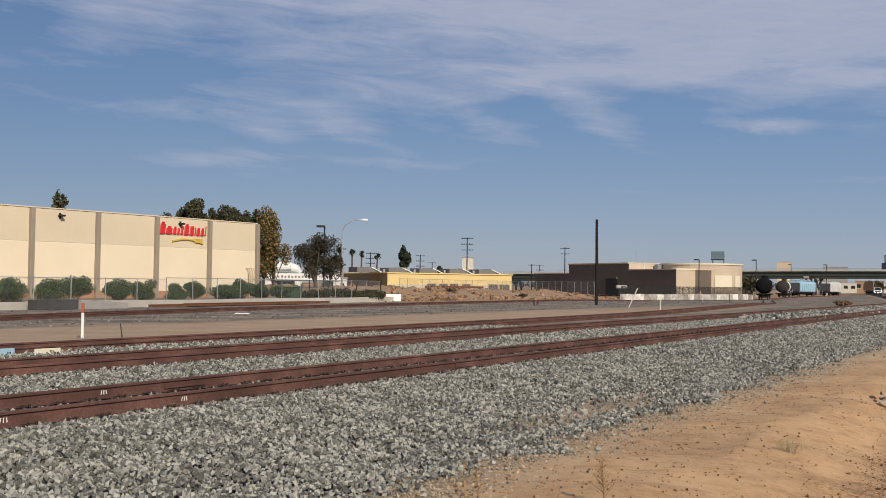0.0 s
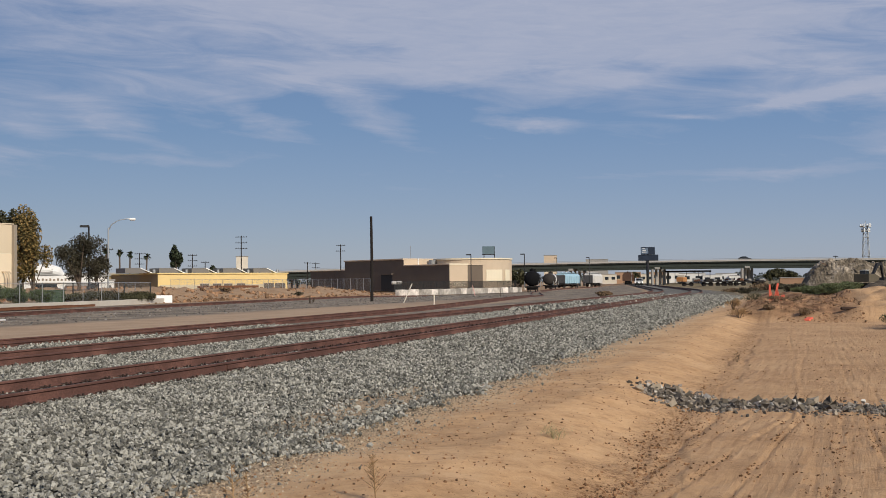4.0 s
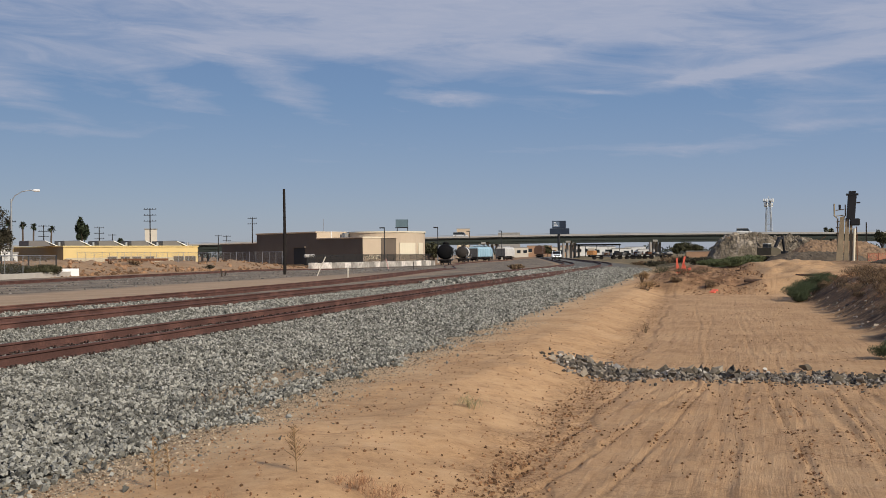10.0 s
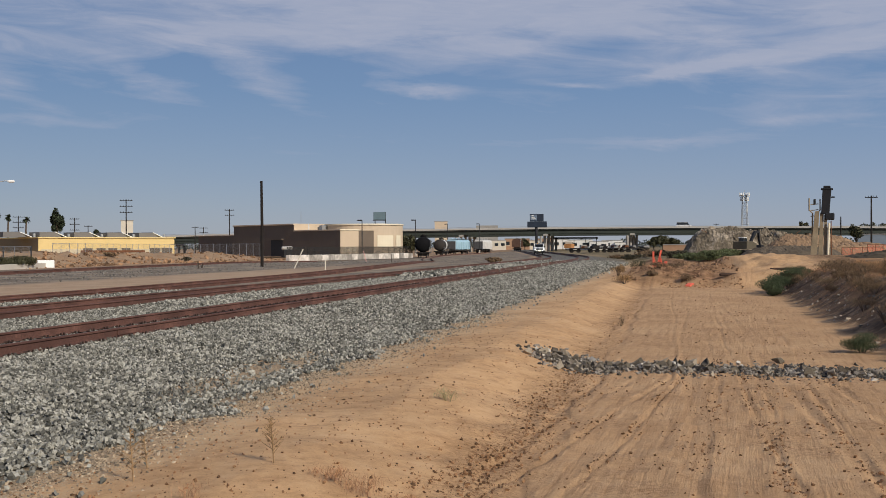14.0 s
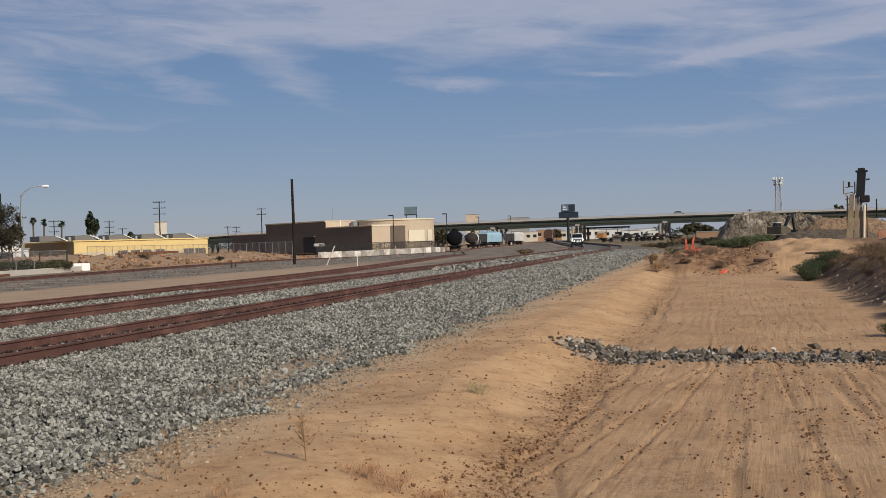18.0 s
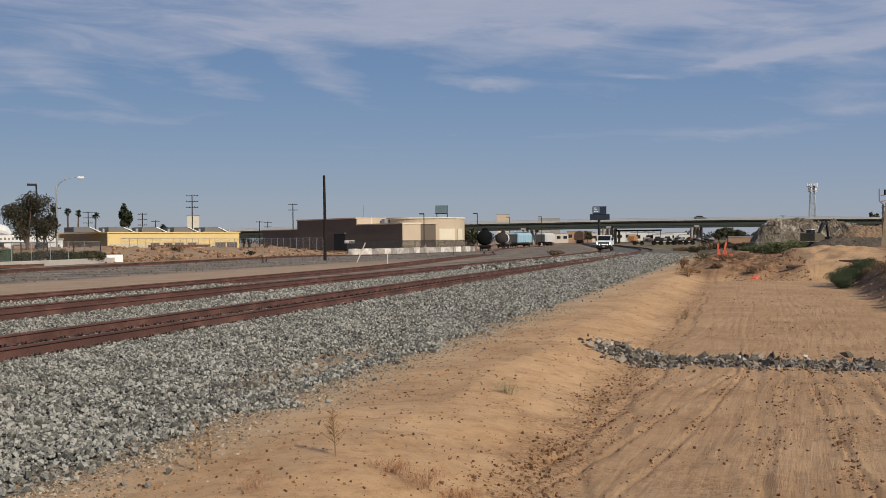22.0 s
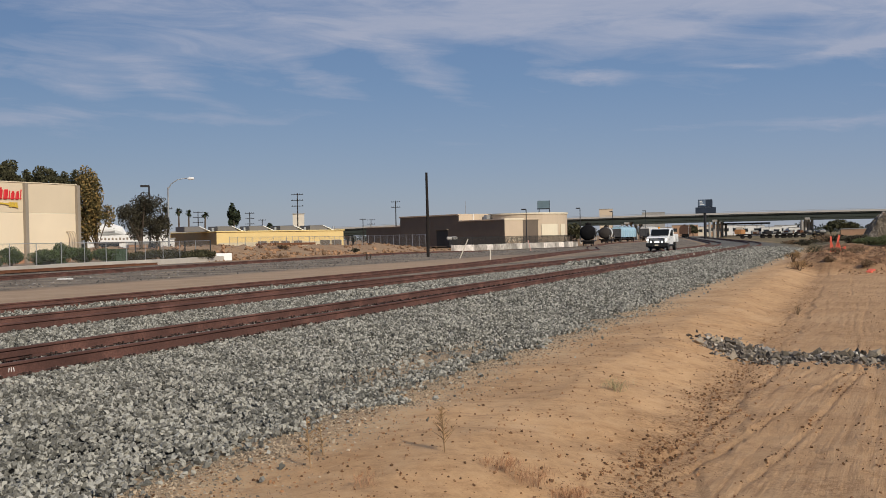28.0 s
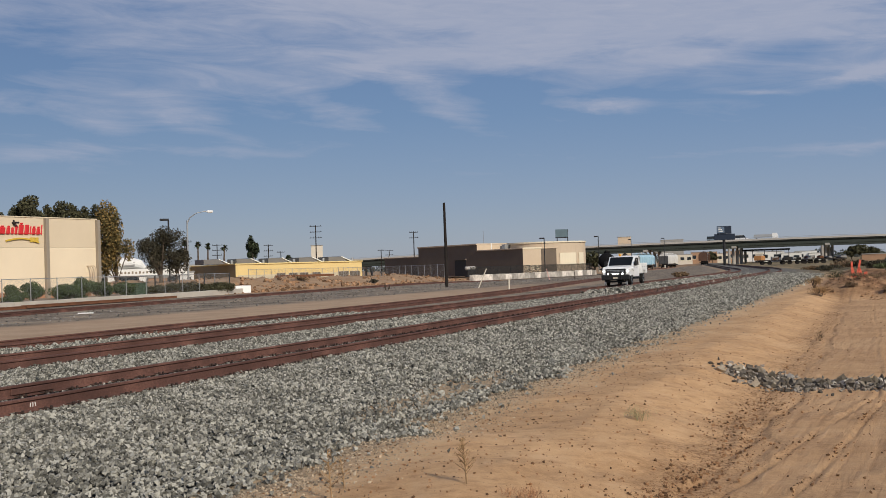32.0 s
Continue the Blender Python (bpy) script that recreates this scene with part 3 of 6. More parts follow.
def ballast():
    rng = np.random.RandomState(11)
    P, S = [], []

    def fill(s0, s1, n0, n1, density, size, keep=None):
        cnt = int((s1 - s0) * (n1 - n0) * density)
        for s, n in zip(rng.uniform(s0, s1, cnt), rng.uniform(n0, n1, cnt)):
            if n > s * 1.42 or (keep and not keep(s, n)):
                continue
            P.append(sn(s, n, ground_z(s, n) + size * rng.uniform(-.45, 1.05)))
            S.append(size * (0.7 + 0.6 * rng.rand() ** 1.5))

    def shoulder(s, n):
        e = 5.9 + 0.25 * noise.noise((s * .35, 4.2, 0)) + 0.1 * noise.noise((s * 1.3, 9.2, 0)) + 0.5 * noise.noise((s * 1.1, n * 1.1, 3))
        # a drift of sand that lies on the lower edge
        q = ((s - 16.2) / 3.6) ** 2 + ((n - 6.5) / 0.55) ** 2
        if q < 1 and rng.rand() > 0.14 + 0.4 * q:
            return False
        return rng.rand() < smooth(e - .45, e + .15, n) + 0.012 * smooth(e - 1.6, e - .4, n)

    fill(4.5, 16, 4.2, 10.75, 640, 0.0425, shoulder)
    fill(16, 27, 4.2, 10.75, 460, 0.047, shoulder)
    fill(27, 48, 4.4, 10.75, 200, 0.057, shoulder)
    fill(48, 80, 4.6, 10.75, 140, 0.074, shoulder)
    fill(80, 125, 5.0, 10.75, 45, 0.12, shoulder)
    fill(5, 26, 10.8, 12.15, 260, 0.036)
    fill(6, 30, 12.2, 16.1, 320, 0.046)
    fill(30, 60, 12.2, 16.1, 190, 0.065)
    fill(60, 120, 12.2, 16.1, 26, 0.15)
    fill(8, 40, 17.7, 20.9, 110, 0.06)
    fill(8, 30, 16.25, 17.55, 160, 0.038)
    scatter("ballast_stones", P, S, STONE, "grey crushed stone ballast beside the tracks", "gravel", 3, .12, BLOCKS)


ballast()

# ---- tracks ----
RAIL = [(-.075, 0), (.075, 0), (.075, .012), (.012, .03), (.010, .135), (.036, .15), (.036, .178), (.025, .186),
        (-.025, .186), (-.036, .178), (-.036, .15), (-.010, .135), (-.012, .03), (-.075, .012)]


def siding_line(pts):
    """A line through places (s, n), as on_track gives them."""
    L = [sn(s, n) for s, n in pts]
    out = [L[0]]
    for i in range(len(L) - 1):
        p0, p1, p2, p3 = L[max(0, i - 1)], L[i], L[i + 1], L[min(len(L) - 1, i + 2)]
        for q in range(1, 9):
            t = q / 8
            out.append(0.5 * ((2 * p1) + (p2 - p0) * t + (2 * p0 - 5 * p1 + 4 * p2 - p3) * t * t + (3 * p1 - p0 - 3 * p2 + p3) * t ** 3))
    return out


TIE = mesh_of("tie", bx(-.11, .11, -1.3, 1.3, -.16, .0, .012), mat("weathered_tie", (0.11, 0.085, 0.065), .95, 0, .4, 2, 40, .5, rand=.4))
_c = bx(-.075, .075, -.10, .10, 0, .02, .004)
for _sx in (-.14, .14):
    box(_c, _sx - .016, _sx + .016, -.075, -.04, .0, .045, .006)
    box(_c, _sx - .016, _sx + .016, .04, .075, .0, .045, .006)
CLIP = mesh_of("rail_clip", _c, mat("clip_dark", (0.042, 0.027, 0.022), .9, 0, .3, 3, 30, .2))


def track(pts, label, z=0.014, lie=None):
    """Two rails along a line of places, with ties under a stretch of it."""
    tr = thing("railway_track", Matrix(), label, "railway track", "yard tracks", "structure")
    if lie is not None:
        pts = [Vector((p.x, p.y, ground_z(p.dot(U), p.dot(N)) + lie)) for p in pts]
    dirs = [(pts[min(i + 1, len(pts) - 1)] - pts[max(i - 1, 0)]).normalized() for i in range(len(pts))]
    for g in (-.7525, .7525):
        part("rail", sweep(bmesh.new(), [(p + Vector((-d.y, d.x, 0)) * g + Vector((0, 0, z)), Vector((-d.y, d.x, 0))) for p, d in zip(pts, dirs)], RAIL), RUST, tr)
    return tr


def main_track(n0, ties, label):
    aa = list(np.arange(-60, BEND, 8.0)) + list(np.arange(BEND, 420, 4.0))
    tr = track([on_track(n0, a)[0] for a in aa], label)
    rng = random.Random(int(n0 * 10))
    ang = pi / 2 - PHI
    for i in range(ties):
        s = 2.0 + i * 0.56
        ob = part("tie", TIE, None, tr)
        ob.matrix_basis = Matrix.Translation(sn(s, n0 + rng.uniform(-.03, .03), -.004)) @ Matrix.Rotation(ang + rng.uniform(-.02, .02), 4, "Z")
        for g in (-.7525, .7525):
            if s < 50:
                cl = part("rail_clip", CLIP, None, tr)
                cl.matrix_basis = Matrix.Translation(sn(s + rng.uniform(-.02, .02), n0 + g, .016)) @ Matrix.Rotation(ang + pi / 2, 4, "Z")
    return tr


track_near = main_track(11.45, 110, "rusty railway track on grey crushed stone ballast")
track_mid = main_track(16.9, 90, "rusty railway track on grey crushed stone ballast")
track_spur = track(siding_line([(-60, 21.6), (-20, 21.6), (10, 21.6), (50, 21.8), (76, 23.6), (131, 31.0), (171, 40.0), (200, 46.8), (249, 54.8), (294, 59), (345, 60)]),
                   "old rusty spur track on dusty gravel", lie=-.035)
track_back = track(siding_line([(-40, 26), (0, 31.5), (15, 35.5), (31.7, 40.2), (46, 43.6), (67, 46.6), (95, 49.5), (125, 51.5), (150, 52.5)]),
                   "old rusty siding track in dusty gravel", lie=-.02)

# ---- store with its yard ----
RED = mat("sign_red", (0.62, 0.03, 0.035), .5, 0, .08, 1, 20, .05)
GOLD = mat("sign_gold", (0.62, 0.42, 0.06), .5, 0, .08, 1, 20, .05)
GLASS = mat("dark_glass", (0.025, 0.03, 0.035), .12, 0, .2, 1, 10, 0, spec=.6)
ROOFGREY = mat("roof_grey", (0.30, 0.29, 0.27), .85, 0, .15, .4, 10, .2)
PARAPET = mat("parapet_concrete", (0.42, 0.40, 0.37), .9, 0, .15, .3, 8, .2)
RUSTY_BEAM = mat("rusty_scrap", (0.17, 0.075, 0.04), .9, .1, .4, 1.5, 25, .4)
TIMBER = mat("grey_timber", (0.23, 0.19, 0.145), .95, 0, .35, 2, 30, .4)


def store():
    st = thing("store", at(polar(-9.85, 107.5, -.15), 34.83), "cream stucco store with taupe pilasters and a red wall sign", "building")
    pw, top, split = 6.265, 7.63, 4.85
    part("wall", bx(-45, -.05, -9 * pw, 0, 0, top - .12), STUCCO2, st)
    part("roof_coping", bx(-45.05, .06, -9 * pw, .05, top - .10, top, .02), STUCCO2, st)
    for i in range(9):
        y1, y0 = -i * pw - .18, -(i + 1) * pw + .18
        part("wall_panel", bx(-.05, .0, y0, y1, split + .03, top - .12, .01), STUCCO2, st)
        part("wall_panel", bx(-.05, .0, y0, y1, .95, split - .03, .01), STUCCO, st)
        part("reveal", bx(-.05, -.02, y0, y1, split - .03, split + .03), CREAM_L, st)
        part("base_band", bx(-.05, .015, y0, y1, 0, .95, .01), BASEBAND, st, "terracotta painted base band")
    for i in range(10):
        part("pilaster", bx(-.05, .32, -i * pw - .18, -i * pw + .18, 0, top - .12, .02), PILASTER, st)
    # sign between two pilasters
    y0 = -2 * pw + .3
    sg = part("wall_sign", bx(.0, .05, y0, y0 + 5.6, 6.10, 6.16, .01), RED, st, "red raised wall sign")
    y = y0
    for w, h, round_top in ((.72, 1.02, 1), (.80, .66, 1), (.50, .66, 1), (.40, .66, 0), (.40, .86, 0), (.66, .95, 1), (.60, .95, 0), (.22, .86, 0), (.52, .66, 1), (.50, .66, 1), (.24, 1.0, 0)):
        q = 6.02
        bm = bx(.02, .16, y + .04, y + w - .09, q, q + h * .92, .06)
        if round_top:
            box(bm, .02, .15, y + w * .25, y + w * .7, q + h - .05, q + h + .09, .04)
        bmesh.ops.transform(bm, matrix=Matrix(((1, 0, 0, 0), (0, 1, .12, -.12 * q), (0, 0, 1, 0), (0, 0, 0, 1))), verts=bm.verts)
        part("sign_shape", bm, RED, sg)
        y += w
    part("swoosh", sweep(bmesh.new(), [(Vector((.08, -10.7 + 3.6 * t, 5.45 + .28 * sin(t * pi) - .12 * t)), Vector((1, 0, 0))) for t in np.linspace(0, 1, 9)],
                         [(-.06, -.07), (.06, -.07), (.06, .07), (-.06, .07)]), GOLD, sg, "gold swoosh under the sign")
    for k in range(3):
        part("sign_shape", bx(.03, .13, -8.1 + k * .34, -7.82 + k * .34, 5.35, 5.78, .03), GOLD, sg)
    # lamps above, pipes at the corner
    for yy in (-4 * pw + 2.6, -1.5 * pw - .4):
        lm = part("wall_lamp", bx(0, .55, yy - .2, yy + .2, 6.95, 7.1, .03), BLACK, st, "dark wall floodlight")
        part("bracket", bx(-.05, .12, yy - .06, yy + .06, 6.8, 7.25), BLACK, lm)
    for yy in (-.75, -1.05, -1.35):
        part("standpipe", tb([(.55, yy, 0), (.55, yy, 2.9), (.3, yy, 3.15), (-.05, yy, 3.15)], .06), CREAM, st)
    return st


store()


def kerb_at(t, off=0.0, z=0.0):
    """A place along the yard's kerb, t from 0 (near end) to 1, off metres behind it."""
    a, b = sn(22, 50.0), sn(90, 57.6)
    d = (b - a).normalized()
    return a.lerp(b, t) + Vector((-d.y, d.x, 0)) * off + Vector((0, 0, z))


KERB_H = 30 - math.degrees(math.atan2(7.6, 68))
KERB_L = (sn(90, 57.6) - sn(22, 50)).length


def yard():
    for i in range(10):
        kb = thing("concrete_kerb", at(kerb_at(i / 10 + .001, .2, -.1), KERB_H), "pale concrete retaining kerb along the store yard", "kerb", "yard kerb", "structure")
        part("kerb_block", bx(-.22, .22, 0, KERB_L / 10 - .02, 0, .50 - .012 * (i % 3), .02), CONC, kb)
    yd = thing("yard_floor", Matrix(), "bare planted yard behind the kerb", "yard", kind="structure")
    bm = bmesh.new()
    vs = [bm.verts.new(kerb_at(t, o, .28 if o < 1 else .05)) for t, o in ((0, .35), (1, .35), (1, 40), (0, 40))]
    bm.faces.new(vs)
    bmesh.ops.extrude_face_region(bm, geom=bm.faces[:])
    for v in bm.verts[4:]:
        v.co.z -= .25
    bmesh.ops.recalc_face_normals(bm, faces=bm.faces)
    part("soil", bm, mat("yard_soil", (0.22, 0.165, 0.11), .95, 0, .3, .5, 10, .4), yd)
    # dark panel and ramped block in front of the kerb
    blk = thing("dark_concrete_block", at(kerb_at(.293, -.75, -.08), KERB_H), "dark stained concrete block in front of the kerb", "block")
    part("block", bx(-.4, .4, 0, 3.3, 0, .60, .03), mat("stained_concrete", (0.075, 0.072, 0.07), .9, 0, .3, .6, 12, .3), blk)
    rmp = thing("concrete_ramp", at(kerb_at(.345, -.75, -.08), KERB_H), "grey concrete ramp block in front of the kerb", "block")
    bm = bx(-.4, .4, 0, 4.2, 0, .58, 0)
    for v in bm.verts:
        if v.co.y > 3 and v.co.z > .3:
            v.co.z = .36
    part("block", bm, CONC_D, rmp)
    # old rails stacked along the kerb
    for k in range(4):
        rs = thing("scrap_rail", at(kerb_at(.44 + .05 * (k % 2), -.9 - .22 * k, .0 + .05 * (k % 2)), KERB_H + (k - 1.5) * .5), "rusty scrap rail lying beside the kerb", "rail", "scrap rails")
        part("rail", sweep(bmesh.new(), [(Vector((0, y, -.06)), Vector((1, 0, 0))) for y in (0, 8, 16.0 + k)], RAIL), RUSTY_BEAM, rs)


yard()


def link_mat(name, cover, col):
    """Woven wire: thin strands with open gaps between them."""
    m = bpy.data.materials.new(name)
    m.use_nodes = True
    k = Nodes(m.node_tree)
    pos = k.add("ShaderNodeTexCoord").outputs["Object"]
    _, y, z = k.add("ShaderNodeSeparateXYZ", None, Vector=pos).outputs
    fs = []
    for sg in (1.0, -1.0):
        v = k.math("ADD", y, k.math("MULTIPLY", z, sg))
        fr = k.math("FRACT", k.math("DIVIDE", v, 0.08))
        fs.append(k.math("LESS_THAN", fr, cover))
    f = k.math("MAXIMUM", fs[0], fs[1])
    tr = k.add("ShaderNodeBsdfTransparent")
    bs = k.add("ShaderNodeBsdfPrincipled", None, Base_Color=(*col, 1), Roughness=.5, Metallic=.6)
    mx = k.add("ShaderNodeMixShader")
    k.put(mx, "0", f)
    k.t.links.new(tr.outputs[0], mx.inputs[1])
    k.t.links.new(bs.outputs[0], mx.inputs[2])
    k.t.links.new(mx.outputs[0], k.add("ShaderNodeOutputMaterial").inputs[0])
    return m


LINK = link_mat("chain_link", .032, (0.36, 0.36, 0.35))
LINK_D = link_mat("screened_link", .34, (0.05, 0.048, 0.045))


def link_fence(p0, p1, height, posts, label, mesh=LINK, steel=STEEL, rad=.035, group=""):
    p0, p1 = Vector(p0), Vector(p1)
    d = p1 - p0
    h = math.degrees(math.atan2(d.x, d.y))
    fe = thing("chain_link_fence", at(p0, h), label, "fence", group)
    ln = Vector((d.x, d.y)).length
    for i in range(posts + 1):
        y = ln * i / posts
        part("post", tb([(0, y, -.3), (0, y, height + .05)], rad, 6), steel, fe)
    part("top_rail", tb([(0, 0, height), (0, ln, height)], .025, 6), steel, fe)
    part("mesh", bx(-.004, .004, 0, ln, .05, height - .02), mesh, fe, "woven wire mesh")
    return fe


link_fence(kerb_at(0, .9, .2), kerb_at(.5, .9, .2), 1.62, 11, "galvanised chain link fence behind the kerb", group="yard fence")
link_fence(kerb_at(.5, .9, .2), kerb_at(.985, .9, .2), 1.72, 11, "galvanised chain link fence behind the kerb", group="yard fence")
link_fence(kerb_at(.985, .9, .2), kerb_at(.985, 9, .2), 1.72, 3, "chain link fence with dark corner posts", steel=BLACK, rad=.06, group="yard fence")
link_fence(polar(-2.3, 150, .5), polar(3.4, 200, .5), 1.9, 18, "chain link fence before the yellow warehouse", group="lot fence")
link_fence(polar(3.4, 205, .4), polar(8.0, 190, .4), 2.0, 14, "chain link fence on the dirt heaps", group="lot fence")
link_fence(polar(9.4, 192, -.1), polar(15.95, 216, -.1), 1.9, 20, "dark screened fence above the concrete wall", mesh=LINK_D, steel=BLACK, rad=.03, group="lot fence")

bar = thing("concrete_barrier", at(polar(-2.62, 107, -.05), 80), "white painted concrete barrier by the fence", "barrier")
bm = bx(-.2, .2, -.75, .75, 0, .72, .02)
for v in bm.verts:
    if v.co.z > .4:
        v.co.x *= .55
part("barrier", bm, WHITE, bar)


# ---- far buildings ----
def warehouse():
    w = thing("warehouse", at(polar(-2.95, 222, 0), 64.4), "yellow warehouse with white sawtooth roof monitors", "building")
    L, D = 29.2, 25.0
    part("wall", bx(-D, 0, 0, L, 0, 3.75), YELLOW, w)
    # the shade of the end wall is put into a darker yellow
    part("end_wall", bx(-D, -.02, -.06, 0, 0, 3.75), mat("yellow_shade", (0.30, 0.225, 0.125), .85, 0, .12, .3, 10, .15), w, "yellow end wall with its shade painted in")
    part("roof", bx(-D - .2, .25, -.2, L + .2, 3.75, 3.98, .03), mat("yellow_trim", (0.74, 0.58, 0.26), .8, 0, .08, .5, 10, .1), w)
    part("base_panel", bx(0, .06, .5, L - .4, 0, 1.6), mat("pale_panel", (0.55, 0.47, 0.33), .85, 0, .2, .5, 10, .2), w)
    for y in (9.0, 11.8, 14.3, 17.2, 23.5, 26.2):
        dr = part("door", bx(.06, .1, y, y + (1.9 if y < 20 else 2.4), 0, 1.75), mat("dull_door", (0.13, 0.11, 0.09), .8, 0, .2, 1, 10, .2), w)
        part("lintel", bx(.06, .13, y - .1, y + 2.1, 1.75, 1.85), CREAM, dr)
    for k in range(5):
        y = -5.2 + k * 7.1
        mn = part("roof_monitor", bmesh.new(), ROOFGREY, w)
        bm = bmesh.new()
        v = [bm.verts.new(c) for c in ((-9, y, 3.98), (-9, y + 4.6, 3.98), (-9, y + 3.2, 5.0), (-9, y, 5.0), (-4, y, 3.98), (-4, y + 4.6, 3.98), (-4, y + 3.2, 5.0), (-4, y, 5.0))]
        for f in ((0, 3, 2, 1), (4, 5, 6, 7), (0, 4, 7, 3), (3, 7, 6, 2), (2, 6, 5, 1), (0, 1, 5, 4)):
            bm.faces.new([v[i] for i in f])
        bmesh.ops.recalc_face_normals(bm, faces=bm.faces)
        mn.data = mesh_of("roof_monitor", bm, mat("monitor_grey", (0.17, 0.16, 0.15), .8, 0, .12, .5, 10, .1))
        part("skylight", shape([(y + 3.15, 5.12), (y + 5.7, 4.02), (y + 5.4, 3.99), (y + 3.15, 4.95)], -9.05, -3.9), WHITE, mn, "white sloped skylight")
        part("vent", tb([(-6, y + 6.9, 3.9), (-6, y + 6.9, 4.75)], .3, 8), STEEL, mn)
    # the annex wears the same yellow with shade painted in
    an = thing("annex", at(polar(-5.6, 245, 0), 64.4), "flat-roofed annex, yellow with shade painted in, with grey parapet", "building")
    part("wall", bx(-18, 0, -12, 4.0, 0, 3.6), MATS["yellow_shade"], an)
    part("roof", bx(-18.2, .2, -12.2, 4.2, 3.6, 4.3), ROOFGREY, an)
    return w


warehouse()


def hall():
    """A brown block building: low front, high rear, a cream entry and a drum."""
    h = thing("hall", at(polar(12.2, 220, -.2), -25.6), "brown block hall with a cream entry and round drum", "building")
    part("wall", bx(0, 14, 0, 16.1, 0, 5.35), BROWN, h)
    part("cornice", bx(-.15, 14.1, -.15, 16.1, 5.35, 5.6, .03), CREAM, h)
    part("wall", bx(0, 16, 16.1, 39.8, 0, 6.75), BROWN, h)
    part("cornice", bx(-.2, 16.1, 16.1, 40, 6.75, 7.05, .04), CREAM, h)
    # cream sheet on the brown block, sunlight put into its colour
    part("end_wall", bx(0.01, 8.2, 16.02, 16.1, 5.6, 6.75), CREAM, h, "end wall painted cream for its sunlit look")
    part("wall", bx(1.5, 16, 39.8, 58, 0, 4.7), BROWN, h)
    part("cornice", bx(1.3, 16, 40, 58.2, 4.7, 4.9, .03), CREAM, h)
    dr = part("canopy", bx(-.5, 0, 20, 25, 3.6, 3.85), BROWN, h)
    part("opening", bx(-.03, .01, 20.3, 24.7, 0, 3.6), BLACK, dr)
    ent = part("entry", bx(.02, 4.75, -.06, 1, 0, 5.35), CREAM, h, "cream entry wall")
    part("cornice", bx(-.05, 4.9, -.2, 1, 5.35, 5.65, .03), CREAM_L, ent)
    for k in range(3):
        part("window", bx(1.0 + k * 1.15, 1.75 + k * 1.15, -.12, -.05, 1.0, 1.9), CREAM_L, ent)
    bm = bmesh.new()
    tube(bm, [(12.4, 7.6, 0), (12.4, 7.6, 6.55)], 8.4, 40)
    bmesh.ops.recalc_face_normals(bm, faces=bm.faces)
    d = part("drum", bm, CREAM, h, "cream round drum")
    part("cornice", tb([(12.4, 7.6, 6.55), (12.4, 7.6, 6.85)], 8.6, 40), CREAM_L, d)
    for a0, a1 in ((250, 277), (284, 297)):
        bm = bmesh.new()
        pts = [(12.4 + r * cos(radians(a)), 7.6 + r * sin(radians(a))) for r in (8.43, 8.40) for a in np.linspace(a0, a1, 7)]
        for i in range(6):
            a, b = pts[i], pts[i + 1]
            f = [bm.verts.new((*a, 1.9)), bm.verts.new((*b, 1.9)), bm.verts.new((*b, 4.4)), bm.verts.new((*a, 4.4))]
            bm.faces.new(f)
        bmesh.ops.remove_doubles(bm, verts=bm.verts, dist=.01)
        r = bmesh.ops.extrude_face_region(bm, geom=bm.faces[:])
        c = Vector((12.4, 7.6, 0))
        for v in [e for e in r["geom"] if isinstance(e, bmesh.types.BMVert)]:
            v.co += (Vector((v.co.x, v.co.y, 0)) - c).normalized() * .12
        bmesh.ops.recalc_face_normals(bm, faces=bm.faces)
        part("panel", bm, CREAM_L, d, "pale blank panel")
    for x, y, a, b, z in ((3, 10, 1.4, 1.1, 1.1), (5, 13, 2.2, 1.4, .9), (8, 11.5, 1.2, 1.0, 1.3), (7, 5, 1.6, 1.2, .7), (11, 14, 2.4, 1.5, .8)):
        part("roof_unit", bx(x, x + a, y, y + b, 5.5, 5.5 + z, .03), STEEL if a < 2 else ROOFGREY, h)
    part("vent_stack", tb([(1.8, 13.2, 5.5), (1.8, 13.2, 7.0)], .1, 8), WHITE, h)
    part("antenna", tb([(9, 26, 6.9), (9, 26, 10.2)], .05, 5), STEEL, h)
    tk = thing("gas_tank", at(polar(9.4, 206, -.1), 64), "white gas tank on a dark stand", "tank")
    part("stand", bx(-.5, .5, -1.0, 1.0, 0, 1.35, .05), BLACK, tk)
    part("vessel", tb([(0, -1.2, 1.7), (0, -1.05, 1.7), (0, 1.05, 1.7), (0, 1.2, 1.7)], [.15, .34, .34, .15], 12), PARAPET, tk)
    gw = thing("concrete_wall", at(polar(9.42, 170, -.3), 42), "grey concrete block wall with faded paint marks", "wall", kind="structure")
    a, b = polar(9.42, 165, -.4), polar(15.98, 205, -.4)
    dd = b - a
    gw.matrix_basis = at(a, math.degrees(math.atan2(dd.x, dd.y)))
    ln = dd.length
    k = 22
    GW = mat("painted_wall", (0.46, 0.42, 0.37), .9, 0, .5, .8, 2.2, .3, (0.60, 0.55, 0.50), rand=.3)
    for i in range(k):
        part("block", bx(-.3, .3, ln * i / k + .01, ln * (i + 1) / k - .01, 0, .98 - .05 * (i % 2), .03), GW, gw)


hall()


def deck_z(d):
    return 8.85 - 7.0e-5 * d * d if abs(d) < 240 else max(8.85 - 7.0e-5 * 240 ** 2 - (abs(d) - 240) * .0336, 0.6)


BRIDGE = at(polar(27, 410, 0), 117)
# grey-green paint, darkened to hold the shade of the deck's overhang
GIRDER = mat("girder_green", (0.042, 0.05, 0.042), .7, 0, .25, .3, 8, .1)


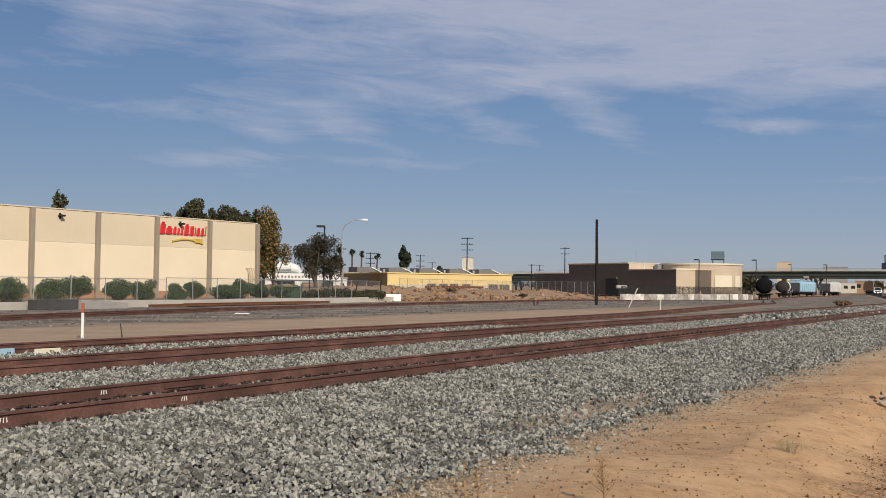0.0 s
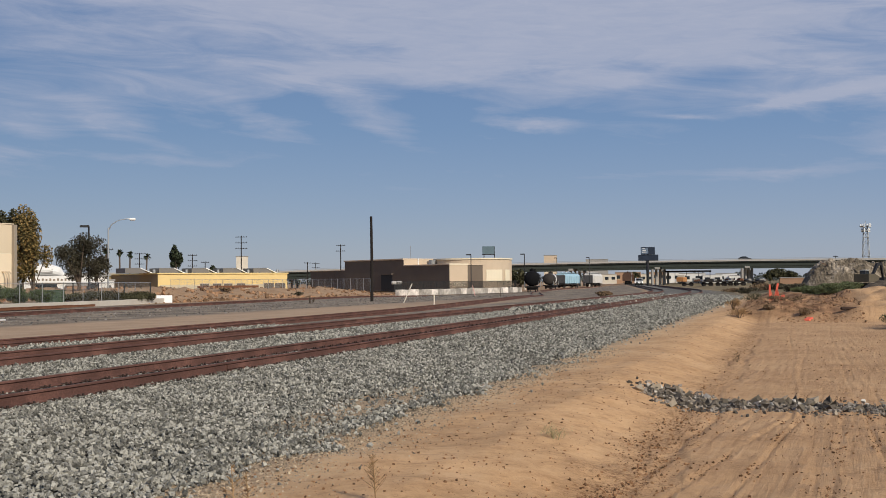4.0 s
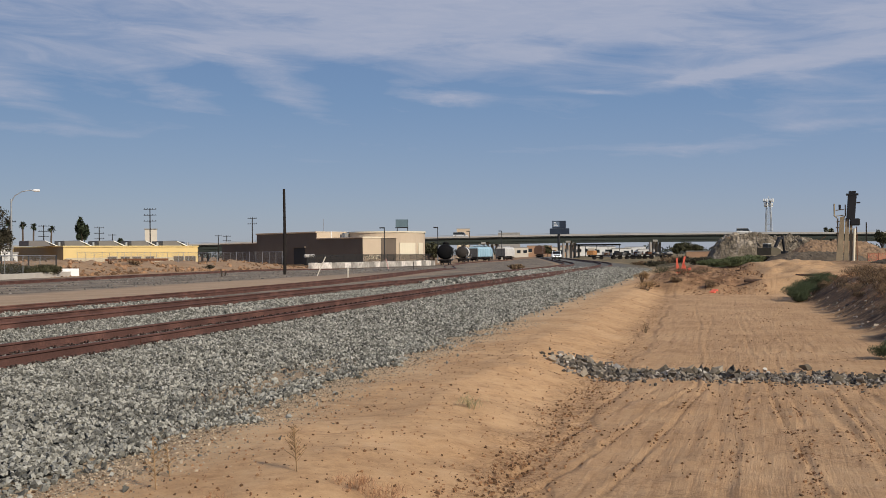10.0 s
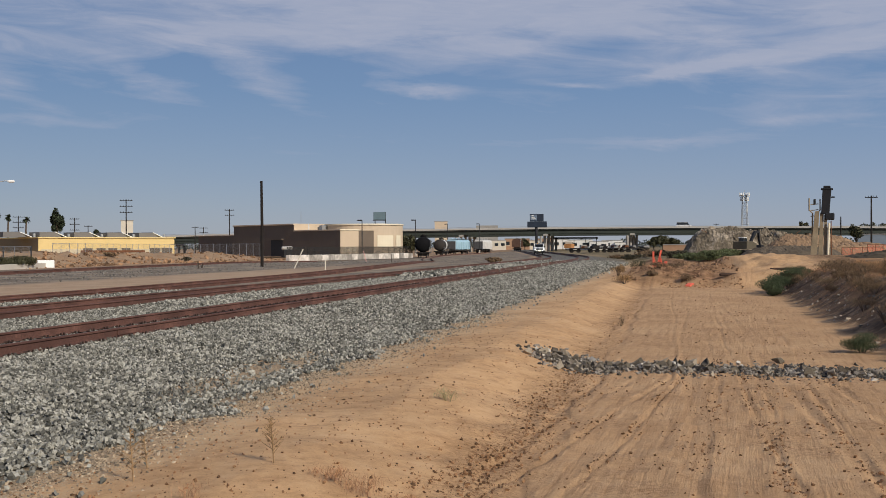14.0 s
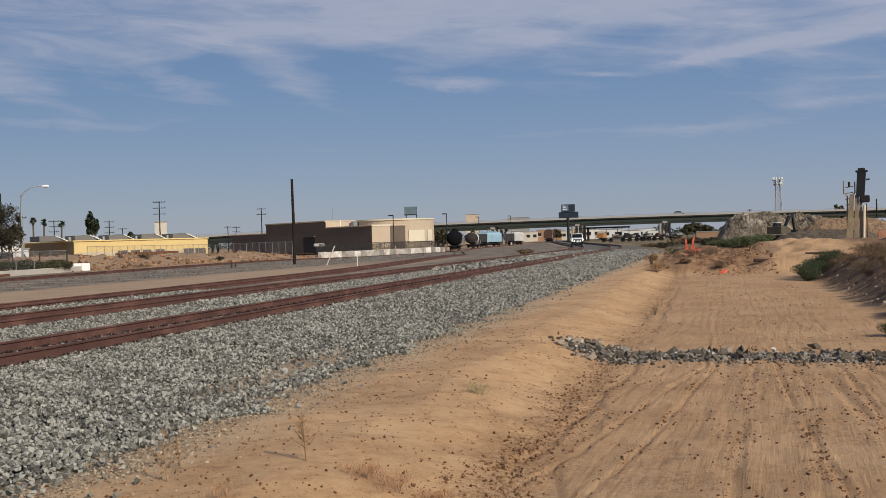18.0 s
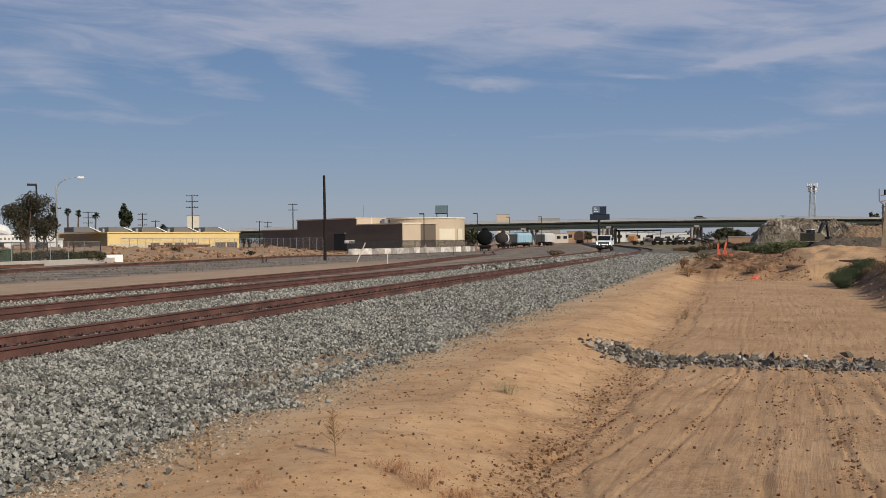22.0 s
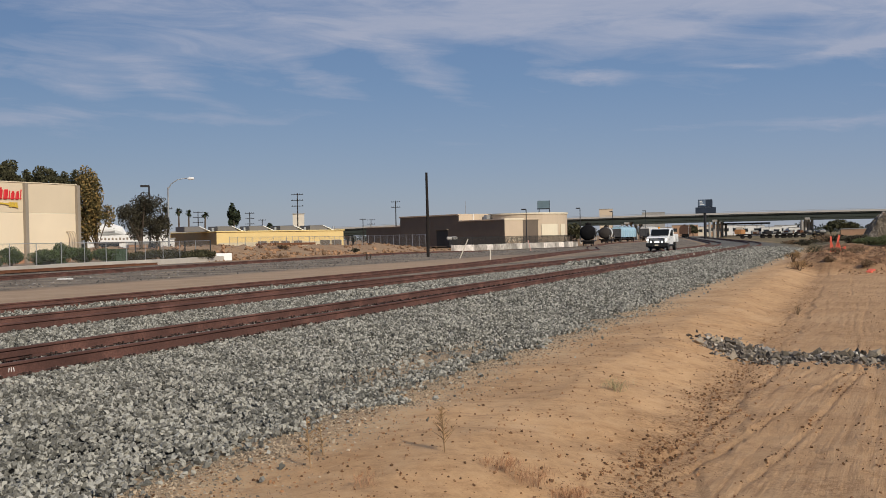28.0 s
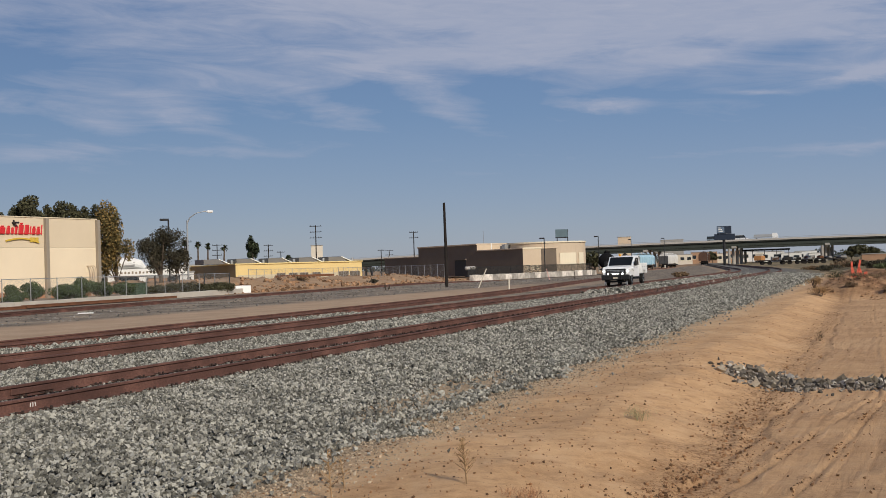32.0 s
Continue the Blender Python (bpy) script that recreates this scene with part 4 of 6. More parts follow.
def overpass(m, name, label, lift=0.0):
    o = thing(name, m, label, "bridge", "freeway overpasses", "structure")
    ys = list(range(-700, 261, 20))
    X = Vector((1, 0, 0))

    def run(nm, prof, material, y0=-700, y1=260, lab=""):
        part(nm, sweep(bmesh.new(), [(Vector((0, y, deck_z(y) + lift)), X) for y in ys if y0 <= y <= y1], prof), material, o, lab)

    # deck concrete darkened to paint the shadow band below the parapet
    run("deck", [(-6.5, -1.0), (6.28, -1.0), (6.28, -.4), (-6.5, -.4)], mat("deck_shade", (0.10, 0.105, 0.095), .9, 0, .25, .3, 8, .2))
    run("parapet", [(6.3, -.4), (6.3, -.65), (6.6, -.65), (6.6, 0.0), (6.35, 0.0)], PARAPET)
    run("parapet", [(-6.6, -.4), (-6.3, -.4), (-6.35, 0.0), (-6.6, 0.0)], PARAPET)
    for x in (-5.4, -1.8, 1.8, 5.65):
        run("girder", [(x - .3, -2.4), (x + .3, -2.4), (x + .3, -2.28), (x + .06, -2.24), (x + .06, -1.02), (x - .06, -1.02), (x - .06, -2.24), (x - .3, -2.28)], GIRDER)
    run("handrail", [(6.45, .32), (6.55, .32), (6.55, .40), (6.45, .40)], STEEL)
    for i in range(-6, 7):
        c = i * 32.0 + 4.5
        z = deck_z(c) + lift
        cap = part("pier_cap", bx(-6, 6, c - .9, c + .9, z - 3.2, z - 2.42, .05), CONC_D, o)
        for k in range(4):
            x = -5 + k * 3.4
            part("column", tb([(x, c - .35 * x, -1.2), (x, c - .35 * x, z - 3.2)], .48, 12), CONC_D, cap)
    for y in range(-190, 200, 40):
        part("post", bx(6.42, 6.55, y, y + .13, deck_z(y) + lift, deck_z(y) + lift + .4), STEEL, o)
    return o


overpass(BRIDGE, "overpass", "long concrete freeway overpass on round columns with green girders")
overpass(BRIDGE @ Matrix.Translation((-26, 0, 0)), "overpass", "second concrete freeway overpass behind the first", -.55)

# ---- signs, poles, towers ----
def pole_sign():
    r = 330
    z = lambda el: 1.75 + r * tan(radians(el))
    s = thing("pole_sign", at(polar(22.62, r, -.3), 117), "tall dark pole sign with two stacked cabinets", "sign")
    part("pole", tb([(0, 0, 0), (0, 0, z(1.1))], .42, 12), BLACK, s)
    DARK = mat("sign_navy", (0.03, 0.04, 0.06), .4, 0, .2, .5, 8, .05)
    part("cabinet", bx(-.6, .6, -2.7, 3.2, z(1.05), z(1.36), .06), DARK, s)
    b = part("cabinet", bx(-.9, .9, -1.9, 2.2, z(1.37), z(1.76), .06), DARK, s)
    part("face", bx(.9, .95, -1.75, .3, z(1.42), z(1.72)), mat("sign_face_blue", (0.16, 0.21, 0.28), .35, 0, .2, .4, 6, .05), b, "blue grey sign face")
    for k in range(3):
        part("bar", bx(.951, .975, -1.4, -.1 - k * .3, z(1.48) + k * .5, z(1.48) + k * .5 + .22), WHITE, b)


def billboard():
    r = 300
    z = lambda el: 1.75 + r * tan(radians(el))
    s = thing("billboard", at(polar(14.3, r, 0), 104), "grey-blue billboard on two steel posts", "billboard")
    part("panel", bx(-.15, .15, -1.75, 1.6, z(1.45), z(1.86), .03), mat("billboard_face", (0.13, 0.19, 0.22), .5, 0, .25, .4, 6, .05), s)
    part("frame", bx(-.2, .2, -1.85, 1.7, z(1.40), z(1.45)), BLACK, s)
    for y in (-1.3, 1.6):
        part("post", tb([(0, y, 0), (0, y, z(1.86))], .12, 8), BLACK, s)


pole_sign()
billboard()
pw = thing("utility_pole", at(polar(8.1, 103, -.1)), "bare black wooden pole standing beside the tracks", "pole")
part("pole", tb([(0, 0, -.2), (0.02, 0, 4), (-.02, 0, 8.13)], [.155, .14, .115], 10), WOODPOLE, pw)


def power_pole(az, el, r, arms=1, lean=0.0, wide=1.2, transformer=False):
    z = 1.75 + r * tan(radians(el))
    p = thing("power_pole", at(polar(az, r, -.2), az + 90 + 15), "dark wooden power pole with crossarms", "pole", "power poles")
    part("pole", tb([(0, 0, 0), (0, lean, z)], [.19, .13], 8), WOODPOLE, p)
    for k in range(arms):
        zz = z - .35 - k * 1.6
        a = part("crossarm", bx(-.08, .08, lean - wide, lean + wide, zz - .07, zz + .07), WOODPOLE, p)
        for y in (-wide * .85, -wide * .4, wide * .4, wide * .85):
            part("insulator", tb([(0, lean + y, zz + .07), (0, lean + y, zz + .32)], [.07, .04], 6), BLACK, a)
    if transformer:
        part("transformer", tb([(.3, 0, z - 3.2), (.3, 0, z - 2.2)], .28, 10), STEEL, p)
    return p


for az, el, r, arms, wide in ((-8.43, 2.05, 300, 2, 1.5), (-5.43, 1.9, 240, 1, 1.2), (-3.87, 1.65, 350, 3, 1.6), (-1.23, 1.57, 330, 3, 1.4), (-.59, 1.19, 380, 1, 1.4),
                              (1.26, 2.53, 300, 3, 1.7), (6.44, 2.05, 320, 2, 1.4), (4.69, 1.13, 380, 1, 1.2), (5.12, 1.1, 400, 2, 1.5), (39.37, 2.48, 210, 1, 1.1), (37.95, 1.45, 260, 0, 1),
                              (31.9, 1.15, 430, 1, 1)):
    power_pole(az, el, r, arms, 0, wide, az == 5.12)


def street_lamp(az, r, el, kind):
    z = 1.75 + r * tan(radians(el))
    if kind == "arm":
        s = thing("street_lamp", at(polar(az, r, 0), az + 90), "galvanised street lamp with a curved arm", "street lamp")
        part("pole", tb([(0, 0, -.2), (0, 0, z)], [.13, .08], 10), STEEL, s)
        arm = part("arm", tb([(0, 0, z - .3), (0, .35, z + .35), (0, 1.1, z + .85), (0, 2.0, z + 1.02), (0, 2.3, z + 1.02)], [.07, .06, .05, .05, .05], 8), STEEL, s)
        part("luminaire", tb([(0, 2.2, z + 1.0), (0, 2.4, z + .98), (0, 2.9, z + .98), (0, 3.0, z + 1.0)], [.06, .16, .15, .05], 8), WHITE, arm)
    else:
        s = thing("parking_lamp", at(polar(az, r, 0), az + 90), "dark parking lot lamp with a box head", "street lamp", "parking lamps")
        part("pole", tb([(0, 0, -.2), (0, 0, z)], .09, 8), BLACK, s)
        part("head", bx(-.2, .2, -.95, .05, z - .12, z + .12, .03), BLACK, s)
        part("base", tb([(0, 0, -.2), (0, 0, .6)], .25, 10), CONC, s)


street_lamp(-5.37, 128, 2.89, "arm")
street_lamp(-6.31, 125, 2.95, "box")
street_lamp(13.36, 212, 1.42, "box")
street_lamp(16.2, 240, 1.42, "box")
street_lamp(19.6, 330, 1.2, "box")
street_lamp(17.9, 330, 1.2, "box")


def cell_tower():
    r = 600
    z0, z1 = 0.0, 1.75 + r * tan(radians(2.62))
    t = thing("radio_tower", at(polar(33.32, r, 0), 20), "grey steel lattice radio tower with antennas", "tower")
    w0, w1 = 2.0, .9
    cs = [(1, 1), (-1, 1), (-1, -1), (1, -1)]
    P = lambda c, q: Vector((c[0] * (w0 + (w1 - w0) * q), c[1] * (w0 + (w1 - w0) * q), z0 + (z1 - z0) * q))
    for c in cs:
        part("leg", tb([P(c, 0), P(c, 1)], .17, 5), STEEL, t)
    for k in range(9):
        bm = bmesh.new()
        for i in range(4):
            tube(bm, [P(cs[i], k / 9), P(cs[(i + 1) % 4], (k + 1) / 9)], .09, 4)
            tube(bm, [P(cs[i], k / 9), P(cs[(i + 1) % 4], k / 9)], .09, 4)
        part("brace", bm, STEEL, t)
    for zz, w in ((z1 - .6, 2.5), (z1 - 3.0, 2.0)):
        pf = part("platform", bx(-w, w, -w, w, zz - .1, zz + .1), STEEL, t)
        for a in range(6):
            x, y = w * cos(a * pi / 3), w * sin(a * pi / 3)
            part("antenna", bx(x - .25, x + .25, y - .25, y + .25, zz - .7, zz + 1.3, .05), WHITE, pf)
    part("mast", tb([(0, 0, z1), (0, 0, z1 + 2.2)], .1, 5), STEEL, t)


cell_tower()


# ---- railway wagons ----
BOGIE = mat("bogie_iron", (0.03, 0.026, 0.024), .8, .2, .3, 1, 20, .2)


def bogie(parent, y):
    for x in (-.8, .8):
        part("side_frame", bx(x - .1, x + .1, y - 1.1, y + 1.1, .35, .75, .05), BOGIE, parent)
    for yy in (y - .85, y + .85):
        ax = part("wheelset", tb([(-.8, yy, .46), (.8, yy, .46)], .08, 8), BOGIE, parent)
        for x in (-.75, .75):
            part("wheel", tb([(x - .06, yy, .46), (x + .06, yy, .46)], .46, 16), BOGIE, ax)


def ends(parent, L, z=1.0):
    for y, d in ((0, -1), (L, 1)):
        part("coupler", bx(-.15, .15, min(y, y + d * .6), max(y, y + d * .6), z - .2, z + .1, .03), BOGIE, parent)


def tank_car(p, heading, L, paint, label, band=None, rad=1.5):
    w = thing("tank_car", at(p, heading), label, "wagon", "parked wagons")
    c = 1.15 + rad
    part("underframe", bx(-1.3, 1.3, .2, L - .2, .85, 1.12, .03), BOGIE, w)
    # dark box added to fill the space below the underframe
    part("brake_gear", bx(-.9, .9, .5, L - .5, .38, .84, .05), BOGIE, w)
    prof = [(0, .25)] + [(rad * .55 * (1 - cos(a)), rad * sin(a)) for a in np.linspace(.25, pi / 2, 6)]
    ys = [.5 + q for q, _ in prof] + [L - .5 - q for q, _ in reversed(prof)]
    rs = [r for _, r in prof] + [r for _, r in reversed(prof)]
    tank = part("tank", tb([(0, y, c) for y in ys], rs, 28), paint, w, smooth=True)
    if band:
        part("band", tb([(0, L * .42, c), (0, L * .62, c)], rad + .012, 28), band, tank, "white painted band")
    d = part("dome", tb([(0, L / 2, c + rad - .1), (0, L / 2, c + rad + .42)], .62, 14), paint, w)
    part("hatch", tb([(0, L / 2, c + rad + .42), (0, L / 2, c + rad + .6)], .32, 12), BOGIE, d)
    for y in (.35, L - .35):
        pl = part("end_platform", bx(-1.45, 1.45, y - .3, y + .3, 1.05, 1.15), BOGIE, w)
        for x in (-1.4, 1.4):
            part("grab_rail", tb([(x, y - .25, 1.1), (x, y - .25, 2.1), (x, y + .25, 2.1), (x, y + .25, 1.1)], .03, 5), STEEL, pl)
    for x in (-1.52, 1.52):
        part("ladder", tb([(x, L / 2 - .25, 1.0), (x * .98, L / 2 - .25, c + rad * .7)], .035, 5), STEEL, w)
    bogie(w, 1.9)
    bogie(w, L - 1.9)
    ends(w, L)
    return w


def hopper_car(p, heading, L, paint, label, end_shade=None):
    w = thing("hopper_car", at(p, heading), label, "wagon", "parked wagons")
    part("underframe", bx(-1.4, 1.4, 0, L, .9, 1.15, .03), BOGIE, w)
    half = [(1.5, 1.4), (1.56, 3.2), (1.45, 3.75), (1.15, 4.15), (.6, 4.4)]
    prof = half + [(-x, z) for x, z in reversed(half)]
    bm = bmesh.new()
    rings = []
    for y, k in ((1.3, 0), (.35, 1), (L - .35, 1), (L - 1.3, 0)):
        rings.append([bm.verts.new((x * (.9 if not k and z < 2 else 1), y if z < 2 else (.35 if y < L / 2 else L - .35), z if not (not k and z < 2) else 1.3)) for x, z in prof])
    rings = [rings[1], rings[2]]
    for i in range(len(prof)):
        j = (i + 1) % len(prof)
        bm.faces.new((rings[0][i], rings[0][j], rings[1][j], rings[1][i]))
    bm.faces.new(rings[0])
    bm.faces.new(rings[1][::-1])
    bmesh.ops.delete(bm, geom=[v for v in bm.verts if not v.link_faces], context="VERTS")
    bmesh.ops.recalc_face_normals(bm, faces=bm.faces)
    body = part("body", bm, paint, w)
    # a dark sheet on the flat end paints the shade of a recess
    if end_shade:
        part("end_sheet", bx(-1.42, 1.42, .25, .36, 1.4, 3.85, .03), end_shade, body, "dark sheet painting the shade of a recessed end")
    for i in range(9):
        y = .9 + i * (L - 1.8) / 8
        for x in (-1.58, 1.58):
            part("rib", bx(x - .05, x + .05, y - .05, y + .05, 1.4, 3.6), paint, body)
    for k in range(4):
        y = L * (k + .5) / 4
        part("hatch", tb([(0, y - .9, 4.5), (0, y + .9, 4.5)], .25, 8), paint, body)
        part("chute", bx(-.9, .9, y - .9, y + .9, .55, 1.4, .1), BOGIE, w)
    part("walkway", bx(-.95, .95, .3, L - .3, 4.46, 4.52), STEEL, w)
    part("ladder", tb([(1.5, .28, 1.2), (1.5, .28, 4.2)], .04, 5), STEEL, w)
    bogie(w, 1.7)
    bogie(w, L - 1.7)
    ends(w, L)
    return w


tank_car(polar(16.55, 212, -.46), 18.6, 15, TANKBLK, "black tank wagon parked on the spur track", rad=1.5)
tank_car(polar(17.42, 282, -.5), 24.0, 13, mat("tank_dull", (0.035, 0.03, 0.027), .85, 0, .4, .5, 8, .1), "dark tank wagon with a white band", band=WHITE, rad=1.5)
# grey that stands for shade on the hopper ends
END_SHADE = mat("end_shade_grey", (0.07, 0.07, 0.072), .8, 0, .3, 1, 8, .1)
hopper_car(polar(18.05, 318, -.5), 34.0, 17.5, LBLUE, "faded light blue hopper wagon on the spur", END_SHADE)
hopper_car(polar(19.52, 346, -.46), 32.5, 15, GREYCAR, "pale grey covered hopper wagon on the spur", END_SHADE)
for az, r, hd, col, lab in ((21.55, 380, 25, mat("boxcar_rust", (0.09, 0.05, 0.035), .85, 0, .4, .4, 8, .1), "rust brown hopper wagon under the overpass"),):
    hopper_car(polar(az, r, 0), hd, 15, col, lab)


# ---- plants ----
def leaf_material(name, col, var=.45, tint=None):
    return mat(name, col, .8, 0, var, .8, 6, 0, tint or col, spec=.2, island=.8)


GREEN_D = leaf_material("leaf_dark_green", (0.066, 0.064, 0.034))
GREEN_O = leaf_material("leaf_olive", (0.056, 0.050, 0.033))
GREEN_B = leaf_material("leaf_shrub", (0.072, 0.098, 0.040))
YELLEAF = leaf_material("leaf_turning", (0.135, 0.11, 0.042), .5, (0.19, 0.125, 0.045))
PALMLEAF = leaf_material("leaf_palm", (0.035, 0.045, 0.025))
STRAW = leaf_material("dry_straw", (0.30, 0.19, 0.095), .4)
REDSTRAW = leaf_material("dry_red_weed", (0.40, 0.22, 0.12), .35)
PALEWEED = leaf_material("pale_weed", (0.36, 0.31, 0.17), .35)
DEADWEED = leaf_material("dead_weed", (0.175, 0.118, 0.07), .5)
BARK = mat("bark", (0.10, 0.075, 0.055), .95, 0, .35, 2, 25, .5)


def leaves(clumps, count, size, seed, thin=1.0, up=0.0):
    """A mesh of many small leaves spread about clumps [(centre, radii)]."""
    rng = np.random.RandomState(seed)
    C = np.array([c for c, _ in clumps], float)
    R = np.array([r for _, r in clumps], float)
    w = (R.prod(1)) ** (2 / 3)
    pick = rng.choice(len(clumps), count, p=w / w.sum())
    d = rng.randn(count, 3)
    d /= np.linalg.norm(d, axis=1, keepdims=True)
    rad = rng.rand(count) ** 0.42
    c = C[pick] + d * R[pick] * rad[:, None]
    a = rng.randn(count, 3)
    a[:, 2] += up * 2
    a /= np.linalg.norm(a, axis=1, keepdims=True)
    b = np.cross(a, rng.randn(count, 3))
    b /= np.linalg.norm(b, axis=1, keepdims=True)
    s = size * (0.6 + .8 * rng.rand(count))[:, None]
    V = np.stack([c - a * s * .5, c + b * s * .28 * thin, c + a * s * .5, c - b * s * .28 * thin], 1).reshape(-1, 3)
    F = np.arange(count * 4).reshape(-1, 4)
    me = bpy.data.meshes.new("leaves")
    me.from_pydata(V.tolist(), [], F.tolist())
    return me


def clumped(center, radii, count, k, seed):
    """Clump centres spread through a crown so that its outline is uneven."""
    rng = np.random.RandomState(seed)
    out = []
    for _ in range(count):
        d = rng.randn(3)
        d /= np.linalg.norm(d)
        q = rng.rand() ** .45 * .8
        out.append((np.array(center) + d * np.array(radii) * q, np.array(radii) * k * (.6 + .8 * rng.rand())))
    return out


def tree(name, p, height, crown_r, crown_z, material, label, seed, leaves_n=2600, leaf=.34, trunk=.28, squash=1.0, category="tree", group=""):
    t = thing(name, at(p, seed * 37 % 360), label, category, group)
    rng = random.Random(seed)
    z0 = height - crown_z
    part("trunk", tb([(0, 0, -.3), (.08, .05, z0 * .5), (.0, .1, z0 + crown_z * .35)], [trunk, trunk * .75, trunk * .4], 8), BARK, t)
    cl = clumped((0, 0, z0 + crown_z * .52), (crown_r, crown_r * squash, crown_z * .5), 16, .36, seed)
    for i in range(6):
        c, _ = cl[i]
        part("limb", tb([(0, .05, z0 * .8 + .3), (c[0] * .5, c[1] * .5, (z0 + c[2]) * .5 + .2), tuple(c)], [trunk * .45, trunk * .3, trunk * .1], 5), BARK, t)
    me = leaves(cl, leaves_n, leaf, seed)
    me.materials.append(material)
    part("crown", me, None, t)
    return t


def shrub(p, r, h, material, label, seed, n=700, leaf=.16, name="shrub", group="", thin=1.0, up=.4):
    t = thing(name, at(p), label, "bush", group)
    rng = random.Random(seed)
    for k in range(4):
        a = k * 1.6 + rng.random()
        part("stem", tb([(0, 0, -.1), (r * .3 * cos(a), r * .3 * sin(a), h * .35), (r * .6 * cos(a), r * .6 * sin(a), h * .7)], [.035 * min(1, h), .025 * min(1, h), .01 * min(1, h)], 5), BARK if h > .4 else material, t)
    cl = clumped((0, 0, h * .52), (r, r, h * .46), 14, .46, seed)
    cl = [(np.array((c[0], c[1], max(c[2], rr[2] * .7))), rr) for c, rr in cl]
    me = leaves(cl, n, leaf, seed, thin, up)
    me.materials.append(material)
    part("foliage", me, None, t)
    return t


def hz(el, r):
    return 1.75 + r * tan(radians(el))


def palm(az, r, el, seed, trunk_h=None):
    z = hz(el, r)
    t = thing("palm_tree", at(polar(az, r, 0), seed * 40), "tall slim fan palm with a dark round crown", "tree", "far palms")
    part("trunk", tb([(0, 0, -.2), (.15, 0, z * .6), (0, .1, z - 1.2)], [.3, .24, .2], 8), BARK, t)
    rng = random.Random(seed)
    bm = bmesh.new()
    for k in range(46):
        a, e = rng.uniform(0, 2 * pi), rng.uniform(-1.1, 1.3)
        d = Vector((cos(a) * cos(e), sin(a) * cos(e), sin(e)))
        L = 1.25 * rng.uniform(.8, 1.15)
        o = Vector((0, .1, z - 1.25))
        s = d.cross((0, 0, 1)).normalized() * .3
        v = [bm.verts.new(o), bm.verts.new(o + d * L * .6 + s), bm.verts.new(o + d * L - Vector((0, 0, .3))), bm.verts.new(o + d * L * .6 - s)]
        bm.faces.new(v)
    part("fronds", bm, PALMLEAF, t)


# behind the store and round its yard
tree("tree", polar(-19.62, 150), hz(4.5, 150), 1.3, 4.2, GREEN_D, "slender dark tree rising behind the store", 3, 500, .5, .2)
for k, (az, el, r, cr) in enumerate(((-14.1, 3.85, 165, 2.6), (-13.3, 4.05, 162, 2.7), (-12.7, 4.25, 160, 2.5), (-12.0, 3.85, 165, 2.5), (-11.3, 3.95, 165, 2.8), (-10.6, 3.8, 168, 2.6), (-10.0, 3.75, 168, 2.2))):
    tree("tree", polar(az, r), hz(el, r), cr, 6.0, GREEN_D, "dark green leafy tree behind the store", 20 + k, 3600, .42, .3, group="trees behind the store")
tree("tree", polar(-8.95, 128), hz(3.8, 128), 2.2, 9.3, YELLEAF, "tall tree with leaves turning yellow and brown", 31, 9000, .28, .25, 1.2)
tree("tree", polar(-6.75, 118), hz(2.5, 118), 3.1, 5.5, GREEN_O, "spreading dark olive tree in the yard", 33, 11000, .19, .3)
tree("tree", polar(-5.95, 119), hz(1.5, 119), 1.3, 2.6, GREEN_O, "small olive tree in the yard", 34, 1500, .24, .15)
for az, r, el, sd in ((-4.86, 330, 1.85, 1), (-4.35, 335, 1.76, 2), (-3.51, 330, 1.66, 3), (-5.5, 330, 1.95, 4)):
    palm(az, r, el, sd)
tree("tree", polar(-2.05, 290), hz(2.0, 290), 1.7, 7.5, PALMLEAF, "dark drooping conifer behind the warehouse", 41, 1600, .7, .3)
tree("tree", polar(-.2, 300), hz(.95, 300), 1.4, 2.2, PALMLEAF, "small dark palm behind the warehouse", 42, 500, .6, .2)

SHRUBS = ((-22.1, 74, 1.35, 1.55), (-19.95, 75, 1.25, 1.45), (-18.75, 76, 1.25, 1.7), (-16.85, 79, 1.05, 1.45), (-15.4, 81, 1.05, 1.45), (-14.0, 84, 1.1, 1.3), (-13.0, 85, 1.0, 1.5),
          (-11.45, 89, 1.35, 1.45), (-10.75, 90, 1.2, 1.6), (-9.75, 92, 1.15, 1.4), (-8.5, 94, 1.1, 1.25))
for k, (az, r, cr, h) in enumerate(SHRUBS):
    shrub(polar(az, r, .1), cr * .9, h * 1.15, GREEN_B, "rounded green shrub behind the fence", 50 + k, 7000, .11, group="yard shrubs")
for k, (az, r, cr, h) in enumerate(((-7.2, 99, 1.0, .8), (-6.4, 100, 1.2, .9), (-5.6, 101, 1.2, 1.0), (-4.9, 102, 1.1, .75), (-4.2, 103, 1.3, .8), (-3.6, 104, 1.0, .7))):
    shrub(polar(az, r, .15), cr, h * 1.35, GREEN_D, "low dark hedge bush in the yard", 70 + k, 2400, .12, group="yard hedge")


# ---- right-hand side: bank, bushes, weeds ----
def gz(s, n):
    return sn(s, n, ground_z(s, n))


